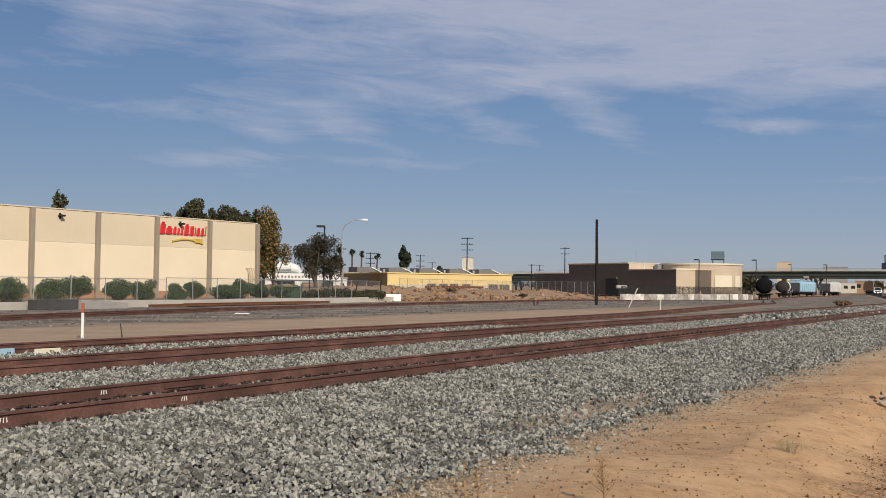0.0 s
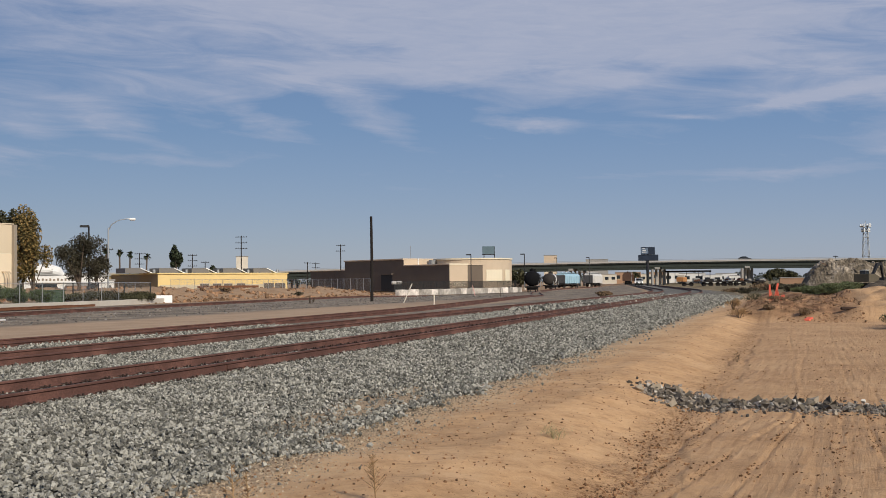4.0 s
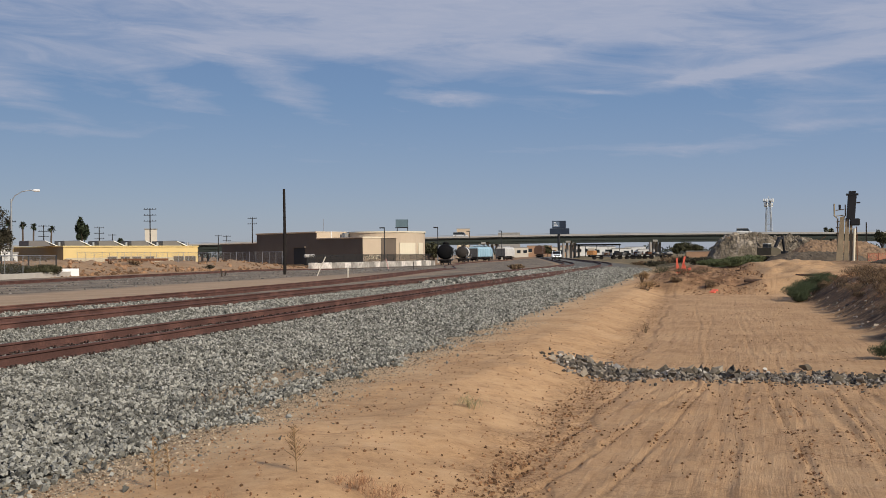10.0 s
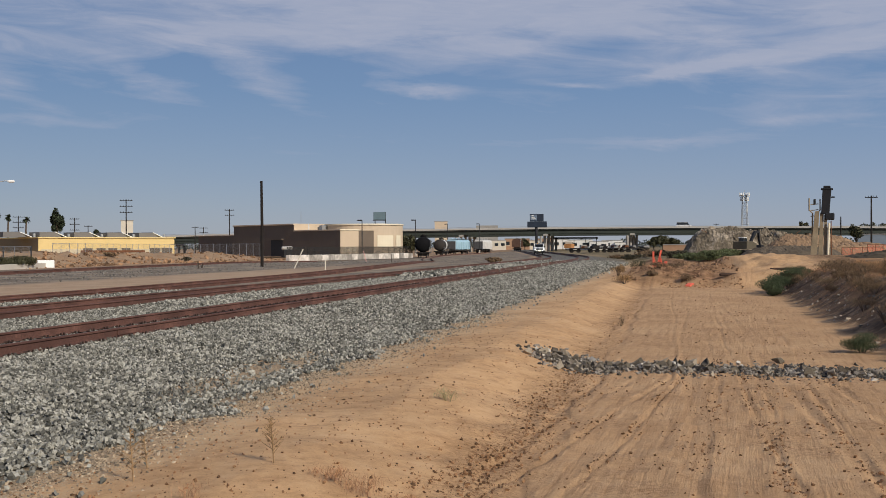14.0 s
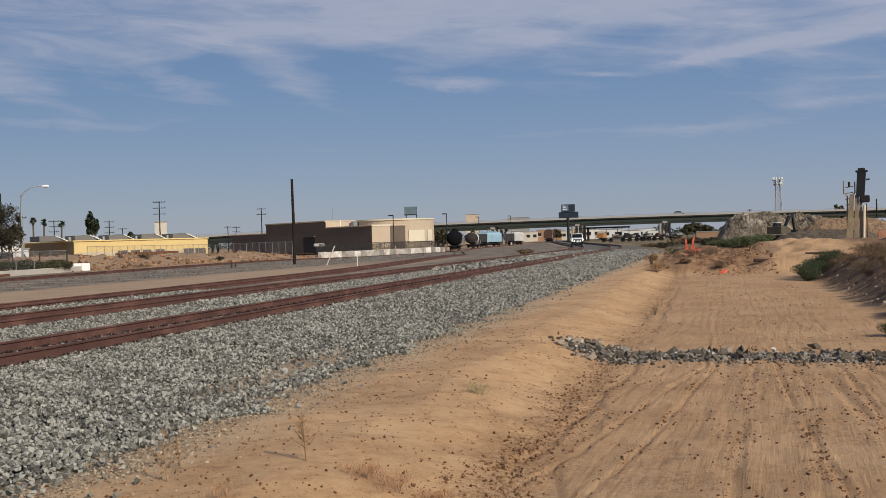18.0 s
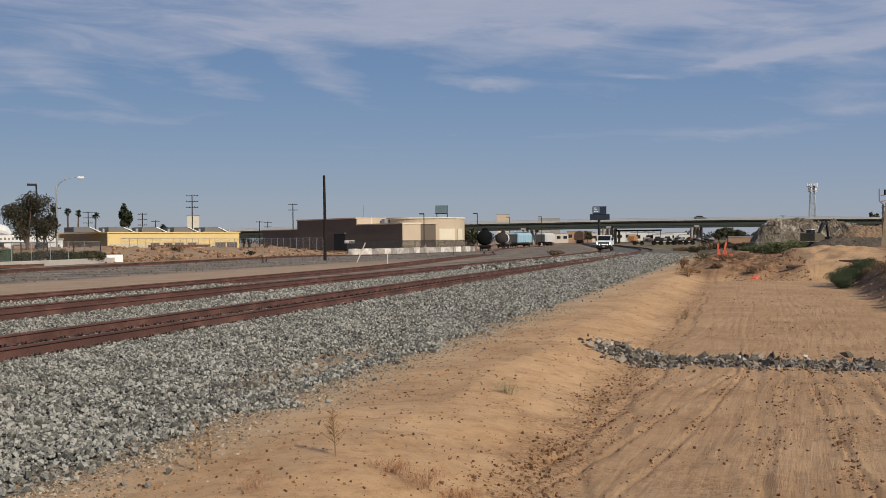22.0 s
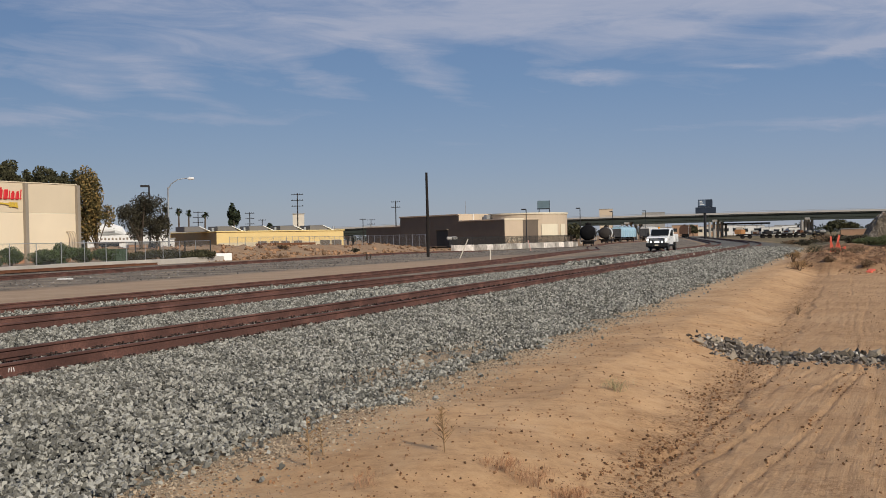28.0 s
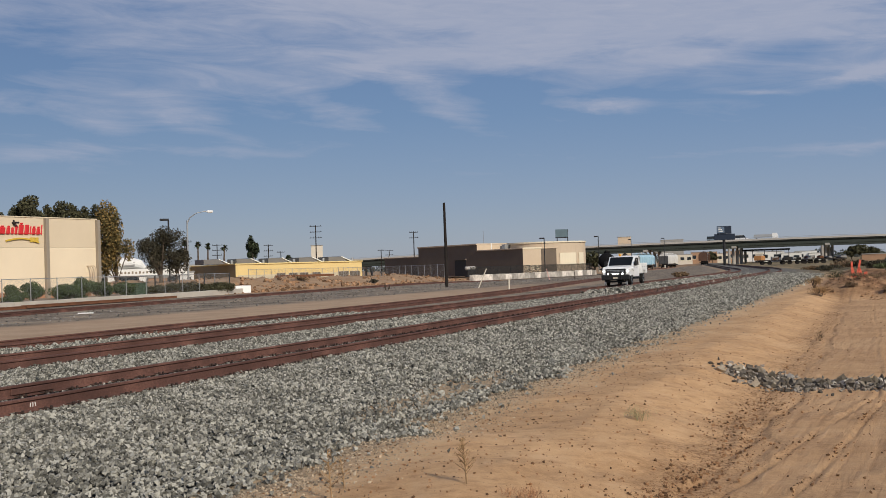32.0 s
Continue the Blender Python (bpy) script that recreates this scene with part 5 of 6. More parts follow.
def dry_weeds():
    """Dead stalks and straw that cover the bank."""
    rng = np.random.RandomState(8)
    V, F = [], []
    for s, n in zip(rng.uniform(14, 66, 52000), -4.8 - 10 * rng.rand(52000) ** 1.1):
        d = noise.noise((s * .25, n * .3, 1.0))
        if rng.rand() > .55 + d:
            continue
        p = gz(s, n)
        h = (.03 + .11 * rng.rand() ** 2) * (1.1 + d) * smooth(-4.8, -6.8, n)
        a = rng.rand() * 2 * pi
        w = .006 + .008 * rng.rand()
        i = len(V)
        lx, ly = rng.randn(2) * h * .45
        V += [(p.x - w * cos(a), p.y - w * sin(a), p.z - .02), (p.x + w * cos(a), p.y + w * sin(a), p.z - .02), (p.x + lx, p.y + ly, p.z + h)]
        F.append((i, i + 1, i + 2))
    me = bpy.data.meshes.new("dry_weeds")
    me.from_pydata(V, [], F)
    me.materials.append(mat("bank_weed", (0.17, 0.095, 0.052), .9, 0, .6, .22, 3, 0, (0.36, 0.18, 0.085), island=.25))
    tagged(new("dry_weeds", me), "dead brown weeds covering the bank", "weeds", kind="stuff")


dry_weeds()
SAGE = leaf_material("leaf_sage", (0.105, 0.122, 0.058), .4)
SAGE_G = leaf_material("leaf_sage_green", (0.072, 0.090, 0.046), .4)
for k, (s, n, r, h) in enumerate(((53.9, -4.6, .78, .80), (55.2, -5.25, .85, .88), (56.2, -5.9, .75, .75), (52.4, -4.35, .55, .58))):
    shrub(gz(s, n), r, h, SAGE_G, "rounded green desert shrub at the road edge", 90 + k, 9000, .06, group="roadside bushes", thin=.5)
shrub(gz(25.0, -3.95), .42, .42, SAGE_G, "small grey green tuft by the rubble", 95, 3200, .06, group="roadside bushes", thin=.3, up=.9)
GOLDWEED = leaf_material("golden_weed", (0.40, 0.225, 0.11), .4)


def bank_bushes():
    """Dead tumbleweeds: dark ones low on the bank, golden ones along its top."""
    rng = random.Random(31)
    for k in range(150):
        s = 22 + 40 * rng.random() ** 1.25
        q = rng.random()
        n = -5.1 - 6.5 * q
        gold = q > .42 and rng.random() < .8
        r = rng.uniform(.3, .62) * (1.15 if gold else 1.0)
        h = r * rng.uniform(.85, 1.25)
        shrub(gz(s, n), r, h, GOLDWEED if gold else DEADWEED,
              "golden dry tumbleweed on the bank" if gold else "dead dark brown weed bush on the bank",
              400 + k, 900, .10, "tumbleweed", "bank tumbleweeds", thin=.16, up=.5)


bank_bushes()
for k, (az, r, cr, h, m, lab) in enumerate((
        (27.2, 62, .55, .7, STRAW, "dry straw tussock on the gravel edge"), (26.9, 66, .45, .8, STRAW, "dry straw tussock on the gravel edge"),
        (27.85, 74, .75, .8, GREEN_D, "dark green bush beyond the sand"), (29.0, 66, .6, .35, DEADWEED, "low dead weed clump on the sand"),
        (28.6, 64, .45, .35, DEADWEED, "low dead weed clump on the sand"), (30.4, 63, .5, .45, DEADWEED, "low dead weed clump on the sand"),
        (29.7, 70, .8, .5, DEADWEED, "low dead weed clump on the sand"), (27.06, 32, .14, .32, DEADWEED, "small dry weed on the slope"))):
    p = polar(az, r)
    s, n = p.dot(U), p.dot(N)
    shrub(gz(s, n), cr, h, m, lab, 100 + k, 700 if r > 40 else 120, .12 if r > 40 else .05, group="slope weeds", thin=.35, up=.8)
for k, (az, r, cr, h) in enumerate(((30.9, 96, 1.5, 1.0), (31.5, 92, 1.4, .9), (32.1, 97, 1.7, 1.1), (32.7, 94, 1.3, .9), (30.4, 100, 1.2, .9), (31.8, 101, 1.8, 1.3), (32.5, 102, 1.5, 1.2))):
    p = polar(az, r)
    shrub(gz(p.dot(U), p.dot(N)), cr * .85, h * .95, SAGE, "dull olive brush on the broken earth", 120 + k, 6000, .10, group="brush on the heaps")
for k, (az, r, cr, h) in enumerate(((27.6, 150, 1.6, .9), (28.3, 160, 2.0, 1.2), (29.0, 150, 1.6, 1.0), (26.9, 170, 1.5, .8), (29.8, 140, 1.6, 1.1), (20.35, 116, 1.0, .55))):
    p = polar(az, r)
    shrub(gz(p.dot(U), p.dot(N)), cr, h, DEADWEED if k % 2 else GREEN_O, "scrubby weeds beyond the tracks", 140 + k, 700, .25, group="far scrub")


def stalk_weed(p, h, seed, material, label, spread=.5, twigs=26):
    t = thing("dry_weed", at(p), label, "weed", "dry weeds on the slope")
    rng = random.Random(seed)
    top = Vector((rng.uniform(-.04, .04), rng.uniform(-.04, .04), h))
    part("stem", tb([(0, 0, -.03), top * .5, top], [.006, .005, .002], 5), material, t)
    bm = bmesh.new()
    for k in range(twigs):
        q = .2 + .78 * k / twigs
        o = top * q
        a = rng.uniform(0, 2 * pi)
        L = h * spread * (1.05 - q) * rng.uniform(.5, 1.1) + .02
        e = o + Vector((cos(a) * L * .8, sin(a) * L * .8, L * .6))
        tube(bm, [o, e], [.0035, .0015], 4)
        for j in range(3):
            c = o.lerp(e, .4 + .25 * j)
            s = rng.uniform(.006, .014)
            v = [bm.verts.new(c + Vector((rng.uniform(-s, s), rng.uniform(-s, s), rng.uniform(-s, s)))) for _ in range(3)]
            bm.faces.new(v)
    part("brushwood", bm, material, t)


def near_weeds():
    for az, r, h, m, lab, sp, tw in ((8.58, 9.75, .42, STRAW, "thin dry bushy weed standing on sand", .42, 44), (1.41, 9.45, .46, STRAW, "thin dry forked weed standing on sand", .35, 26),
                                     (2.1, 9.9, .3, STRAW, "thin dry weed standing on sand", .4, 18)):
        p = polar(az, r)
        stalk_weed(gz(p.dot(U), p.dot(N)), h, int(az * 10), m, lab, sp, tw)
    p = polar(17.88, 14.4)
    shrub(gz(p.dot(U), p.dot(N)), .2, .22, PALEWEED, "pale grey green wispy weed on the slope", 160, 420, .06, "wispy_weed", thin=.09, up=1.2)
    p = polar(13.2, 9.2)
    for k in range(3):
        q = gz(p.dot(U) + .1 * k, p.dot(N) - .35 + .35 * k)
        shrub(q, .24, .15, REDSTRAW, "reddish dry grass tuft on the sand", 170 + k, 420, .07, "dry_grass_tuft", "grass tufts", thin=.08, up=1.2)
    p = polar(4.2, 8.7)
    shrub(gz(p.dot(U), p.dot(N)), .18, .13, REDSTRAW, "reddish dry grass tuft on the sand", 175, 160, .06, "dry_grass_tuft", "grass tufts", thin=.08, up=1.2)


near_weeds()


def loose_earth():
    rng = np.random.RandomState(21)
    P, S = [], []
    for _ in range(46000):
        s = 6 + 44 * rng.rand() ** 1.7
        k = rng.rand()
        if k < .2:
            n = 1.9 + .22 * rng.randn() + .4 * noise.noise((s * .35, 4.2, 0))
        elif k < .72 and s < 23:
            r0, k0, k1, _d, w = RUTS[rng.randint(len(RUTS))]
            n = r0 + (k0 * (19.5 - s) if s < 19.5 else k1 * (s - 19.5)) + .16 * noise.noise((s * .12, r0 * 3, 0)) + w * 1.4 * rng.randn()
            if noise.noise((s * .6, r0 * 5, 2)) < -.05:
                continue
        elif k < .82:
            n = rng.uniform(-3.6, 2)
            if noise.noise((s * .8, n * .8, 12)) < .05:
                continue
        else:
            n = rng.uniform(2.2, 5.6)
        if n > 5.8 or (s > 23 and rng.rand() > .22):
            continue
        P.append(gz(s, n))
        S.append(.006 + .034 * rng.rand() ** 6 if k < .82 else .005 + .028 * rng.rand() ** 4)
    scatter("dirt_clods", P, S, mat("clod", (0.22, 0.118, 0.058), .95, 0, .5, 2, 40, .4, island=.6), "brown dirt clods on the sand", "dirt", 5, .1)
    P, S = [], []
    for _ in range(16000):
        s = 6 + 26 * rng.rand() ** 1.3
        n = 5.75 + .25 * noise.noise((s * .35, 4.2, 0)) + .1 * noise.noise((s * 1.3, 9.2, 0)) - abs(rng.randn()) * .5
        P.append(gz(s, n))
        S.append(.007 + .022 * rng.rand() ** 3)
    scatter("edge_grit", P, S, mat("edge_grit", (0.34, 0.27, 0.19), .95, 0, .5, 2, 40, .3, island=.9), "small grit and chips along the gravel edge", "gravel", 15, .1)
    P, S = [], []
    for _ in range(1500):
        s = 10 + 50 * rng.rand() ** 1.4
        P.append(gz(s, -4.6 - 2.5 * rng.rand()))
        S.append(.015 + .1 * rng.rand() ** 5)
    scatter("bank_litter", P, S, mat("litter_stone", (0.32, 0.26, 0.20), .95, 0, .5, 2, 40, .4, island=.8), "pale stones and litter on the bank", "litter", 6, .15)
    P, S = [], []
    for _ in range(9000):
        s = 20 + 150 * rng.rand()
        n = 33 + 18 * rng.rand() + max(0, s - 100) * .1 * rng.rand()
        P.append(sn(s, n, ground_z(s, n)))
        S.append(.03 + .09 * rng.rand() ** 3)
    Q, R = [], []
    for _ in range(7000):
        s = 86 + 105 * rng.rand()
        n = 57 + max(0, s - 95) * .13 + 30 * rng.rand() ** 1.6
        if noise.noise((s * .2, n * .2, 3)) < -.1:
            continue
        Q.append(gz(s, n))
        R.append(.08 + .4 * rng.rand() ** 5)
    for _ in range(5000):
        s, n = 61 + 26 * rng.rand(), -3.5 + 6.5 * rng.rand()
        if noise.noise((s * .3, n * .4, 9)) < -.15:
            continue
        Q.append(gz(s, n))
        R.append(.03 + .13 * rng.rand() ** 5)
    scatter("earth_lumps", Q, R, mat("earth_lump", (0.27, 0.16, 0.09), .95, 0, .5, 2, 10, .4, island=.8), "brown lumps of earth on the excavated heaps", "dirt", 17, .15)
    scatter("yard_gravel", P, S, mat("grey_gravel", (0.18, 0.165, 0.148), .95, 0, .5, 2, 30, .3, island=.9), "coarse grey gravel along the back siding", "gravel", 7, .15)


loose_earth()


def rubble():
    """A low row of broken stone across the dirt road."""
    row = thing("rubble_row", Matrix(), "row of broken grey stones across the dirt road", "rubble")
    rng = random.Random(6)
    mats = [mat("rubble_grey", (0.235, 0.198, 0.15), .95, 0, .45, 3, 30, .5, rand=.7), mat("rubble_dark", (0.12, 0.10, 0.078), .95, 0, .4, 3, 30, .5, rand=.5),
            mat("rubble_pale", (0.50, 0.46, 0.40), .95, 0, .3, 3, 30, .4, rand=.3)]
    forms = rock_forms(9, 77, .9, .17)
    pool = []
    for i, f in enumerate(forms):
        me = bpy.data.meshes.new("rock")
        me.from_pydata(f.tolist(), [], ROCK_FACES)
        me.materials.append(mats[0] if i < 5 else mats[1] if i < 8 else mats[2])
        pool.append(me)
    path = [(22.3, 2.55), (21.4, 2.15), (20.9, 1.6), (21.2, .3), (21.0, -1.0), (20.9, -2.4), (20.7, -3.8), (20.7, -5.4)]

    def spot(w):
        t = rng.random() * (len(path) - 1)
        i = min(int(t), len(path) - 2)
        q = t - i
        return path[i][0] * (1 - q) + path[i + 1][0] * q + rng.gauss(0, w), path[i][1] * (1 - q) + path[i + 1][1] * q + rng.gauss(0, .3)

    for k in range(296):
        s, n = spot(.42)
        size = .04 + .115 * rng.random() ** 2.2
        ob = part("rock", pool[min(8, int(rng.random() ** 1.1 * 9))], None, row)
        lift = .05 * max(0, 1 - abs(rng.gauss(0, .8)))
        ob.matrix_basis = Matrix.Translation(gz(s, n) + Vector((0, 0, size * .18 + lift))) @ Euler((rng.uniform(-.9, .9), rng.uniform(-.9, .9), rng.uniform(0, 6.28))).to_matrix().to_4x4() @ Matrix.Scale(size * 1.25, 4)
    P, S = [], []
    for k in range(5500):
        s, n = spot(.5)
        P.append(gz(s, n))
        S.append(.02 + .07 * rng.random() ** 2.5)
    scatter("rubble_chips", P, S, mat("rubble_chip", (0.18, 0.158, 0.132), .95, 0, .6, 3, 30, .5, island=.9), "small broken stone among the rubble", "rubble", 9, .1)


rubble()

# ---- demolition site beyond the road's end ----

def net_mat():
    m = link_mat("orange_net", .055, (0.66, 0.14, 0.08))
    for nd in m.node_tree.nodes:
        if nd.type == "BSDF_PRINCIPLED":
            nd.inputs["Metallic"].default_value = 0
    return m


NET = net_mat()


def debris_heap(p, heading, rx, ry, h, seed, label, material, rough=.5, rebar=0):
    """A heap of broken concrete and earth: a lumpy mound with slabs standing out of it."""
    t = thing("debris_heap", at(p, heading), label, "heap", "demolition heaps")
    bm = bmesh.new()
    bmesh.ops.create_grid(bm, x_segments=64, y_segments=64, size=1.0)
    for v in bm.verts:
        q = max(abs(v.co.x) ** 3.4 + abs(v.co.y) ** 3.4, 0)
        k = max(0.0, 1 - q) ** .8
        w = noise.noise((v.co.x * 3 + seed, v.co.y * 3, 1)) * .3 + noise.noise((v.co.x * 9 + seed, v.co.y * 9, 4)) * .2 + noise.noise((v.co.x * 22 + seed, v.co.y * 22, 4)) * .16
        v.co = Vector((v.co.x * rx, v.co.y * ry, h * k * (1 + w * rough) - .3))
    part("mound", bm, material, t)
    rng = random.Random(seed)
    for k in range(44):
        a, q = rng.uniform(0, 2 * pi), rng.uniform(.15, .9)
        x, y = q * rx * cos(a), q * ry * sin(a)
        z = h * max(0, 1 - abs(q * cos(a)) ** 3.4 - abs(q * sin(a)) ** 3.4) ** .8 - .3
        s = rng.uniform(.12, .5) * min(1, h / 4.5)
        part("slab", bx(-s, s, -s * .6, s * .6, -.08, .08, .02, m=Matrix.Translation((x, y, z - .1)) @ Euler((rng.uniform(-1, 1), rng.uniform(-1, 1), a)).to_matrix().to_4x4()), material, t)
    for k in range(rebar):
        a, q = rng.uniform(0, 2 * pi), rng.uniform(.1, .7)
        x, y = q * rx * cos(a), q * ry * sin(a)
        o = Vector((x, y, h * .7))
        e = o + Vector((rng.uniform(-1.6, 1.6), rng.uniform(-1.6, 1.6), rng.uniform(.4, 1.5)))
        part("rebar", tb([o, o.lerp(e, .6) + Vector((0, 0, .25)), e], .045, 5), RUSTY_BEAM, t)
    return t


HEAPM = mat("heap_concrete", (0.19, 0.155, 0.112), .95, 0, .75, .35, 2.2, .8, (0.33, 0.28, 0.22), dist=.35)
EARTHM = mat("heap_earth", (0.29, 0.19, 0.115), .95, 0, .4, .3, 2.0, .6, dist=.2)
debris_heap(polar(32.2, 205, -.3), 122, 6.2, 7.4, 5.3, 3, "large heap of broken grey concrete and rebar", HEAPM, .6, 16)
debris_heap(polar(34.4, 208, -.3), 122, 5.5, 7.0, 4.7, 5, "heap of broken pale concrete", HEAPM, .6, 8)
debris_heap(polar(36.6, 200, -.3), 122, 6, 9, 3.9, 7, "brown earth heap with rubble", EARTHM)
debris_heap(polar(38.6, 175, -.3), 122, 5, 7, 2.6, 9, "brown earth heap behind orange netting", EARTHM)
debris_heap(polar(35.6, 150, -.3), 122, 4, 7.5, 2.1, 12, "dark earth spoil heap", mat("heap_dark", (0.12, 0.095, 0.07), .95, 0, .4, .3, 2.0, .5, dist=.2))
debris_heap(polar(41.6, 80, .2), 122, 4, 6, 1.5, 15, "dark weedy spoil heap on the bank", mat("heap_weedy", (0.085, 0.068, 0.048), .95, 0, .5, .5, 4.0, .6, dist=.1))


def excavator():
    r = 190
    e = thing("excavator", at(polar(33.35, r, .1), 60), "dark tracked excavator working at the concrete heap", "excavator")
    for x in (-1.1, 1.1):
        tk = part("crawler", shape([(-1.9, .15), (-1.5, 0), (1.5, 0), (1.9, .15), (1.9, .65), (1.5, .85), (-1.5, .85), (-1.9, .65)], x - .3, x + .3, .04), BLACK, e)
        for y in (-1.2, -.4, .4, 1.2):
            part("roller", tb([(x - .32, y, .3), (x + .32, y, .3)], .2, 10), BOGIE, tk)
    part("house", shape([(-2.0, 1.0), (-2.0, 2.3), (.3, 2.3), (1.5, 1.9), (1.5, 1.0)], -1.3, 1.3, .06), mat("machine_dull", (0.10, 0.085, 0.06), .7, 0, .3, .6, 8, .1), e)
    cb = part("cab", shape([(.1, 1.1), (.1, 2.9), (1.3, 2.9), (1.6, 2.1), (1.6, 1.1)], -1.3, -.35, .04), GLASS, e)
    part("cab_roof", bx(-1.32, -.33, .05, 1.35, 2.88, 2.98, .02), WHITE, cb)
    part("boom", shape([(1.2, 1.5), (1.2, 2.0), (3.0, 4.1), (4.6, 4.2), (4.6, 3.8), (3.3, 3.6)], -.05, .35, .03), BLACK, e)
    part("stick", shape([(4.2, 4.3), (4.7, 4.3), (5.3, 1.7), (5.0, 1.6)], 0, .3, .03), BLACK, e)
    part("bucket", shape([(4.6, 1.7), (5.5, 1.7), (5.6, 1.0), (5.0, .5), (4.4, .8)], -.35, .65, .03), BLACK, e)


excavator()


def pile_frame():
    """Old bridge piles standing up, with a ladder mast and a dark pile hammer."""
    r = 128
    zz = lambda el: 1.75 + r * tan(radians(el))
    off = lambda az: r * tan(radians(az - 37.0))
    g = thing("pile_group", at(polar(37.0, r, 0), 127), "tall weathered piles with a ladder mast and dark hammer", "piles")
    PILE = mat("pile_weathered", (0.30, 0.235, 0.155), .95, 0, .35, 1, 12, .4)
    for a0, w0, a1, w1, el in ((36.62, .38, 36.84, .24, 1.68), (36.97, .25, 37.07, .20, 1.62), (37.22, .17, 37.24, .15, 1.5)):
        y0, y1 = off(a0), off(a1)
        part("column", shape([(y0 - w0, -.6), (y1 - w1, zz(el)), (y1 + w1, zz(el) + .1), (y0 + w0, -.6)], -w1, w1, .03), PILE, g)
    part("pale_pole", tb([(.3, off(37.32), -.6), (.3, off(37.4), zz(1.1))], .14, 8), CREAM_L, g, "pale straight pole")
    part("red_pole", tb([(-.4, off(37.52), -.6), (-.4, off(37.5), zz(1.2))], .06, 6), RUSTY_BEAM, g)
    ml = part("ladder_mast", tb([(0, off(36.58), -.6), (0, off(36.62), zz(1.6)), (0, off(36.46), zz(1.75)), (0, off(36.46), zz(2.35))], .09, 6), PILE, g, "tan steel ladder mast")
    part("rail", tb([(0, off(36.78), zz(1.0)), (0, off(36.82), zz(1.6)), (0, off(36.98), zz(1.75)), (0, off(36.98), zz(2.3))], .08, 6), PILE, ml)
    for k in range(9):
        zr = zz(-.3 + k * .29)
        part("rung", tb([(0, off(36.5) + .05, zr), (0, off(36.9), zr + .1)], .05, 5), PILE, ml)
    part("hook", tb([(0, off(36.72), zz(2.05)), (0, off(36.72), zz(2.3))], .13, 8), BLACK, ml)
    hm = part("hammer", shape([(off(37.02), zz(1.55)), (off(37.1), zz(2.75)), (off(37.52), zz(2.75)), (off(37.42), zz(1.55))], -.4, .4, .05), BLACK, g, "black pile hammer")
    part("cap", bx(-.45, .45, off(37.02), off(37.6), zz(2.75), zz(2.84), .04), BLACK, hm)
    part("head", bx(-.35, .35, off(37.14), off(37.48), zz(2.84), zz(2.96), .05), BLACK, hm)
    part("collar", bx(-.45, .45, off(37.2), off(37.66), zz(1.25), zz(1.6), .1), BLACK, hm)
    part("lug", bx(-.2, .2, off(37.5), off(37.68), zz(2.35), zz(2.42)), BLACK, hm)
    for a, b in ((36.4, 38.4), (37.3, 38.9)):
        part("brace", tb([(1, off(a), -.3), (1.2, off(b), -.9 + 1.2)], .08, 6), TIMBER, g)


pile_frame()
for az0, az1, r, z0, z1 in ((38.0, 39.9, 118, .5, 2.0), (39.2, 40.6, 112, .8, 2.3)):
    a, b = polar(az0, r, z0), polar(az1, r + 4, z0)
    f = link_fence(a, b, (z1 - z0) * .65, 4, "sagging orange plastic safety net on stakes", mesh=NET, steel=RUSTY_BEAM, rad=.03, group="safety nets")
p = polar(29.0, 72)
q = gz(p.dot(U), p.dot(N))
of = thing("safety_net", at(q, 110), "crumpled upright orange plastic safety net", "net", "safety nets")
for k in range(7):
    y = -.35 + .14 * k
    h = (.95, .75, 1.05, .6, .5, .35, .3)[k]
    part("net_fold", bx(-.02, .02, y - .06, y + .06, -.05, h, m=Matrix.Rotation(.25 * sin(k * 2.1), 4, "X")), mat("net_orange", (0.72, 0.14, 0.085), .7, 0, .25, 3, 20, .2), of)
for az, r in ((30.55, 62), (29.4, 71)):
    p = polar(az, r)
    q = gz(p.dot(U), p.dot(N))
    ob = thing("net_scrap", at(q, az * 40), "torn orange plastic net scrap on sand", "net", "safety nets")
    part("scrap", bx(-.28, .28, -.18, .18, -.02, .10, .04, m=Matrix.Rotation(.25, 4, "Y")), MATS["net_orange"], ob)
for az0, az1, r, d in ((31.3, 32.1, 74, .16), (32.1, 33.5, 64, .12), (34.6, 36.2, 66, .10)):
    a, b = polar(az0, r), polar(az1, r + 1.0)
    a, b = gz(a.dot(U), a.dot(N)), gz(b.dot(U), b.dot(N))
    b.z = a.z = (a.z + b.z) / 2
    lg = thing("timber", at(a, 0), "dark weathered timber lying on the earth", "timber", "loose timbers")
    part("beam", tb([(0, 0, d * .6), b - a + Vector((0, 0, d * .6))], d * .7, 8), mat("dark_timber", (0.05, 0.03, 0.022), .95, 0, .4, 2, 25, .4), lg)

# ---- town and freeway edge ----
def block(az, r, w, d, h, material, label, heading=None, windows=0, name="building", roof=None, z=0.0):
    b = thing(name, at(polar(az, r, z - .3), (az + 90) if heading is None else heading), label, "building", "far buildings")
    part("wall", bx(-d, 0, -w / 2, w / 2, 0, h), material, b)
    part("roof", bx(-d - .15, .15, -w / 2 - .15, w / 2 + .15, h, h + .25, .03), roof or ROOFGREY, b)
    for k in range(windows):
        y = -w / 2 + w * (k + .5) / windows
        wd = part("window", bx(0, .05, y - w / windows * .28, y + w / windows * .28, h * .45, h * .75), GLASS, b)
        part("frame", bx(.0, .08, y - w / windows * .3, y + w / windows * .3, h * .42, h * .45), CREAM_L, wd)
    return b


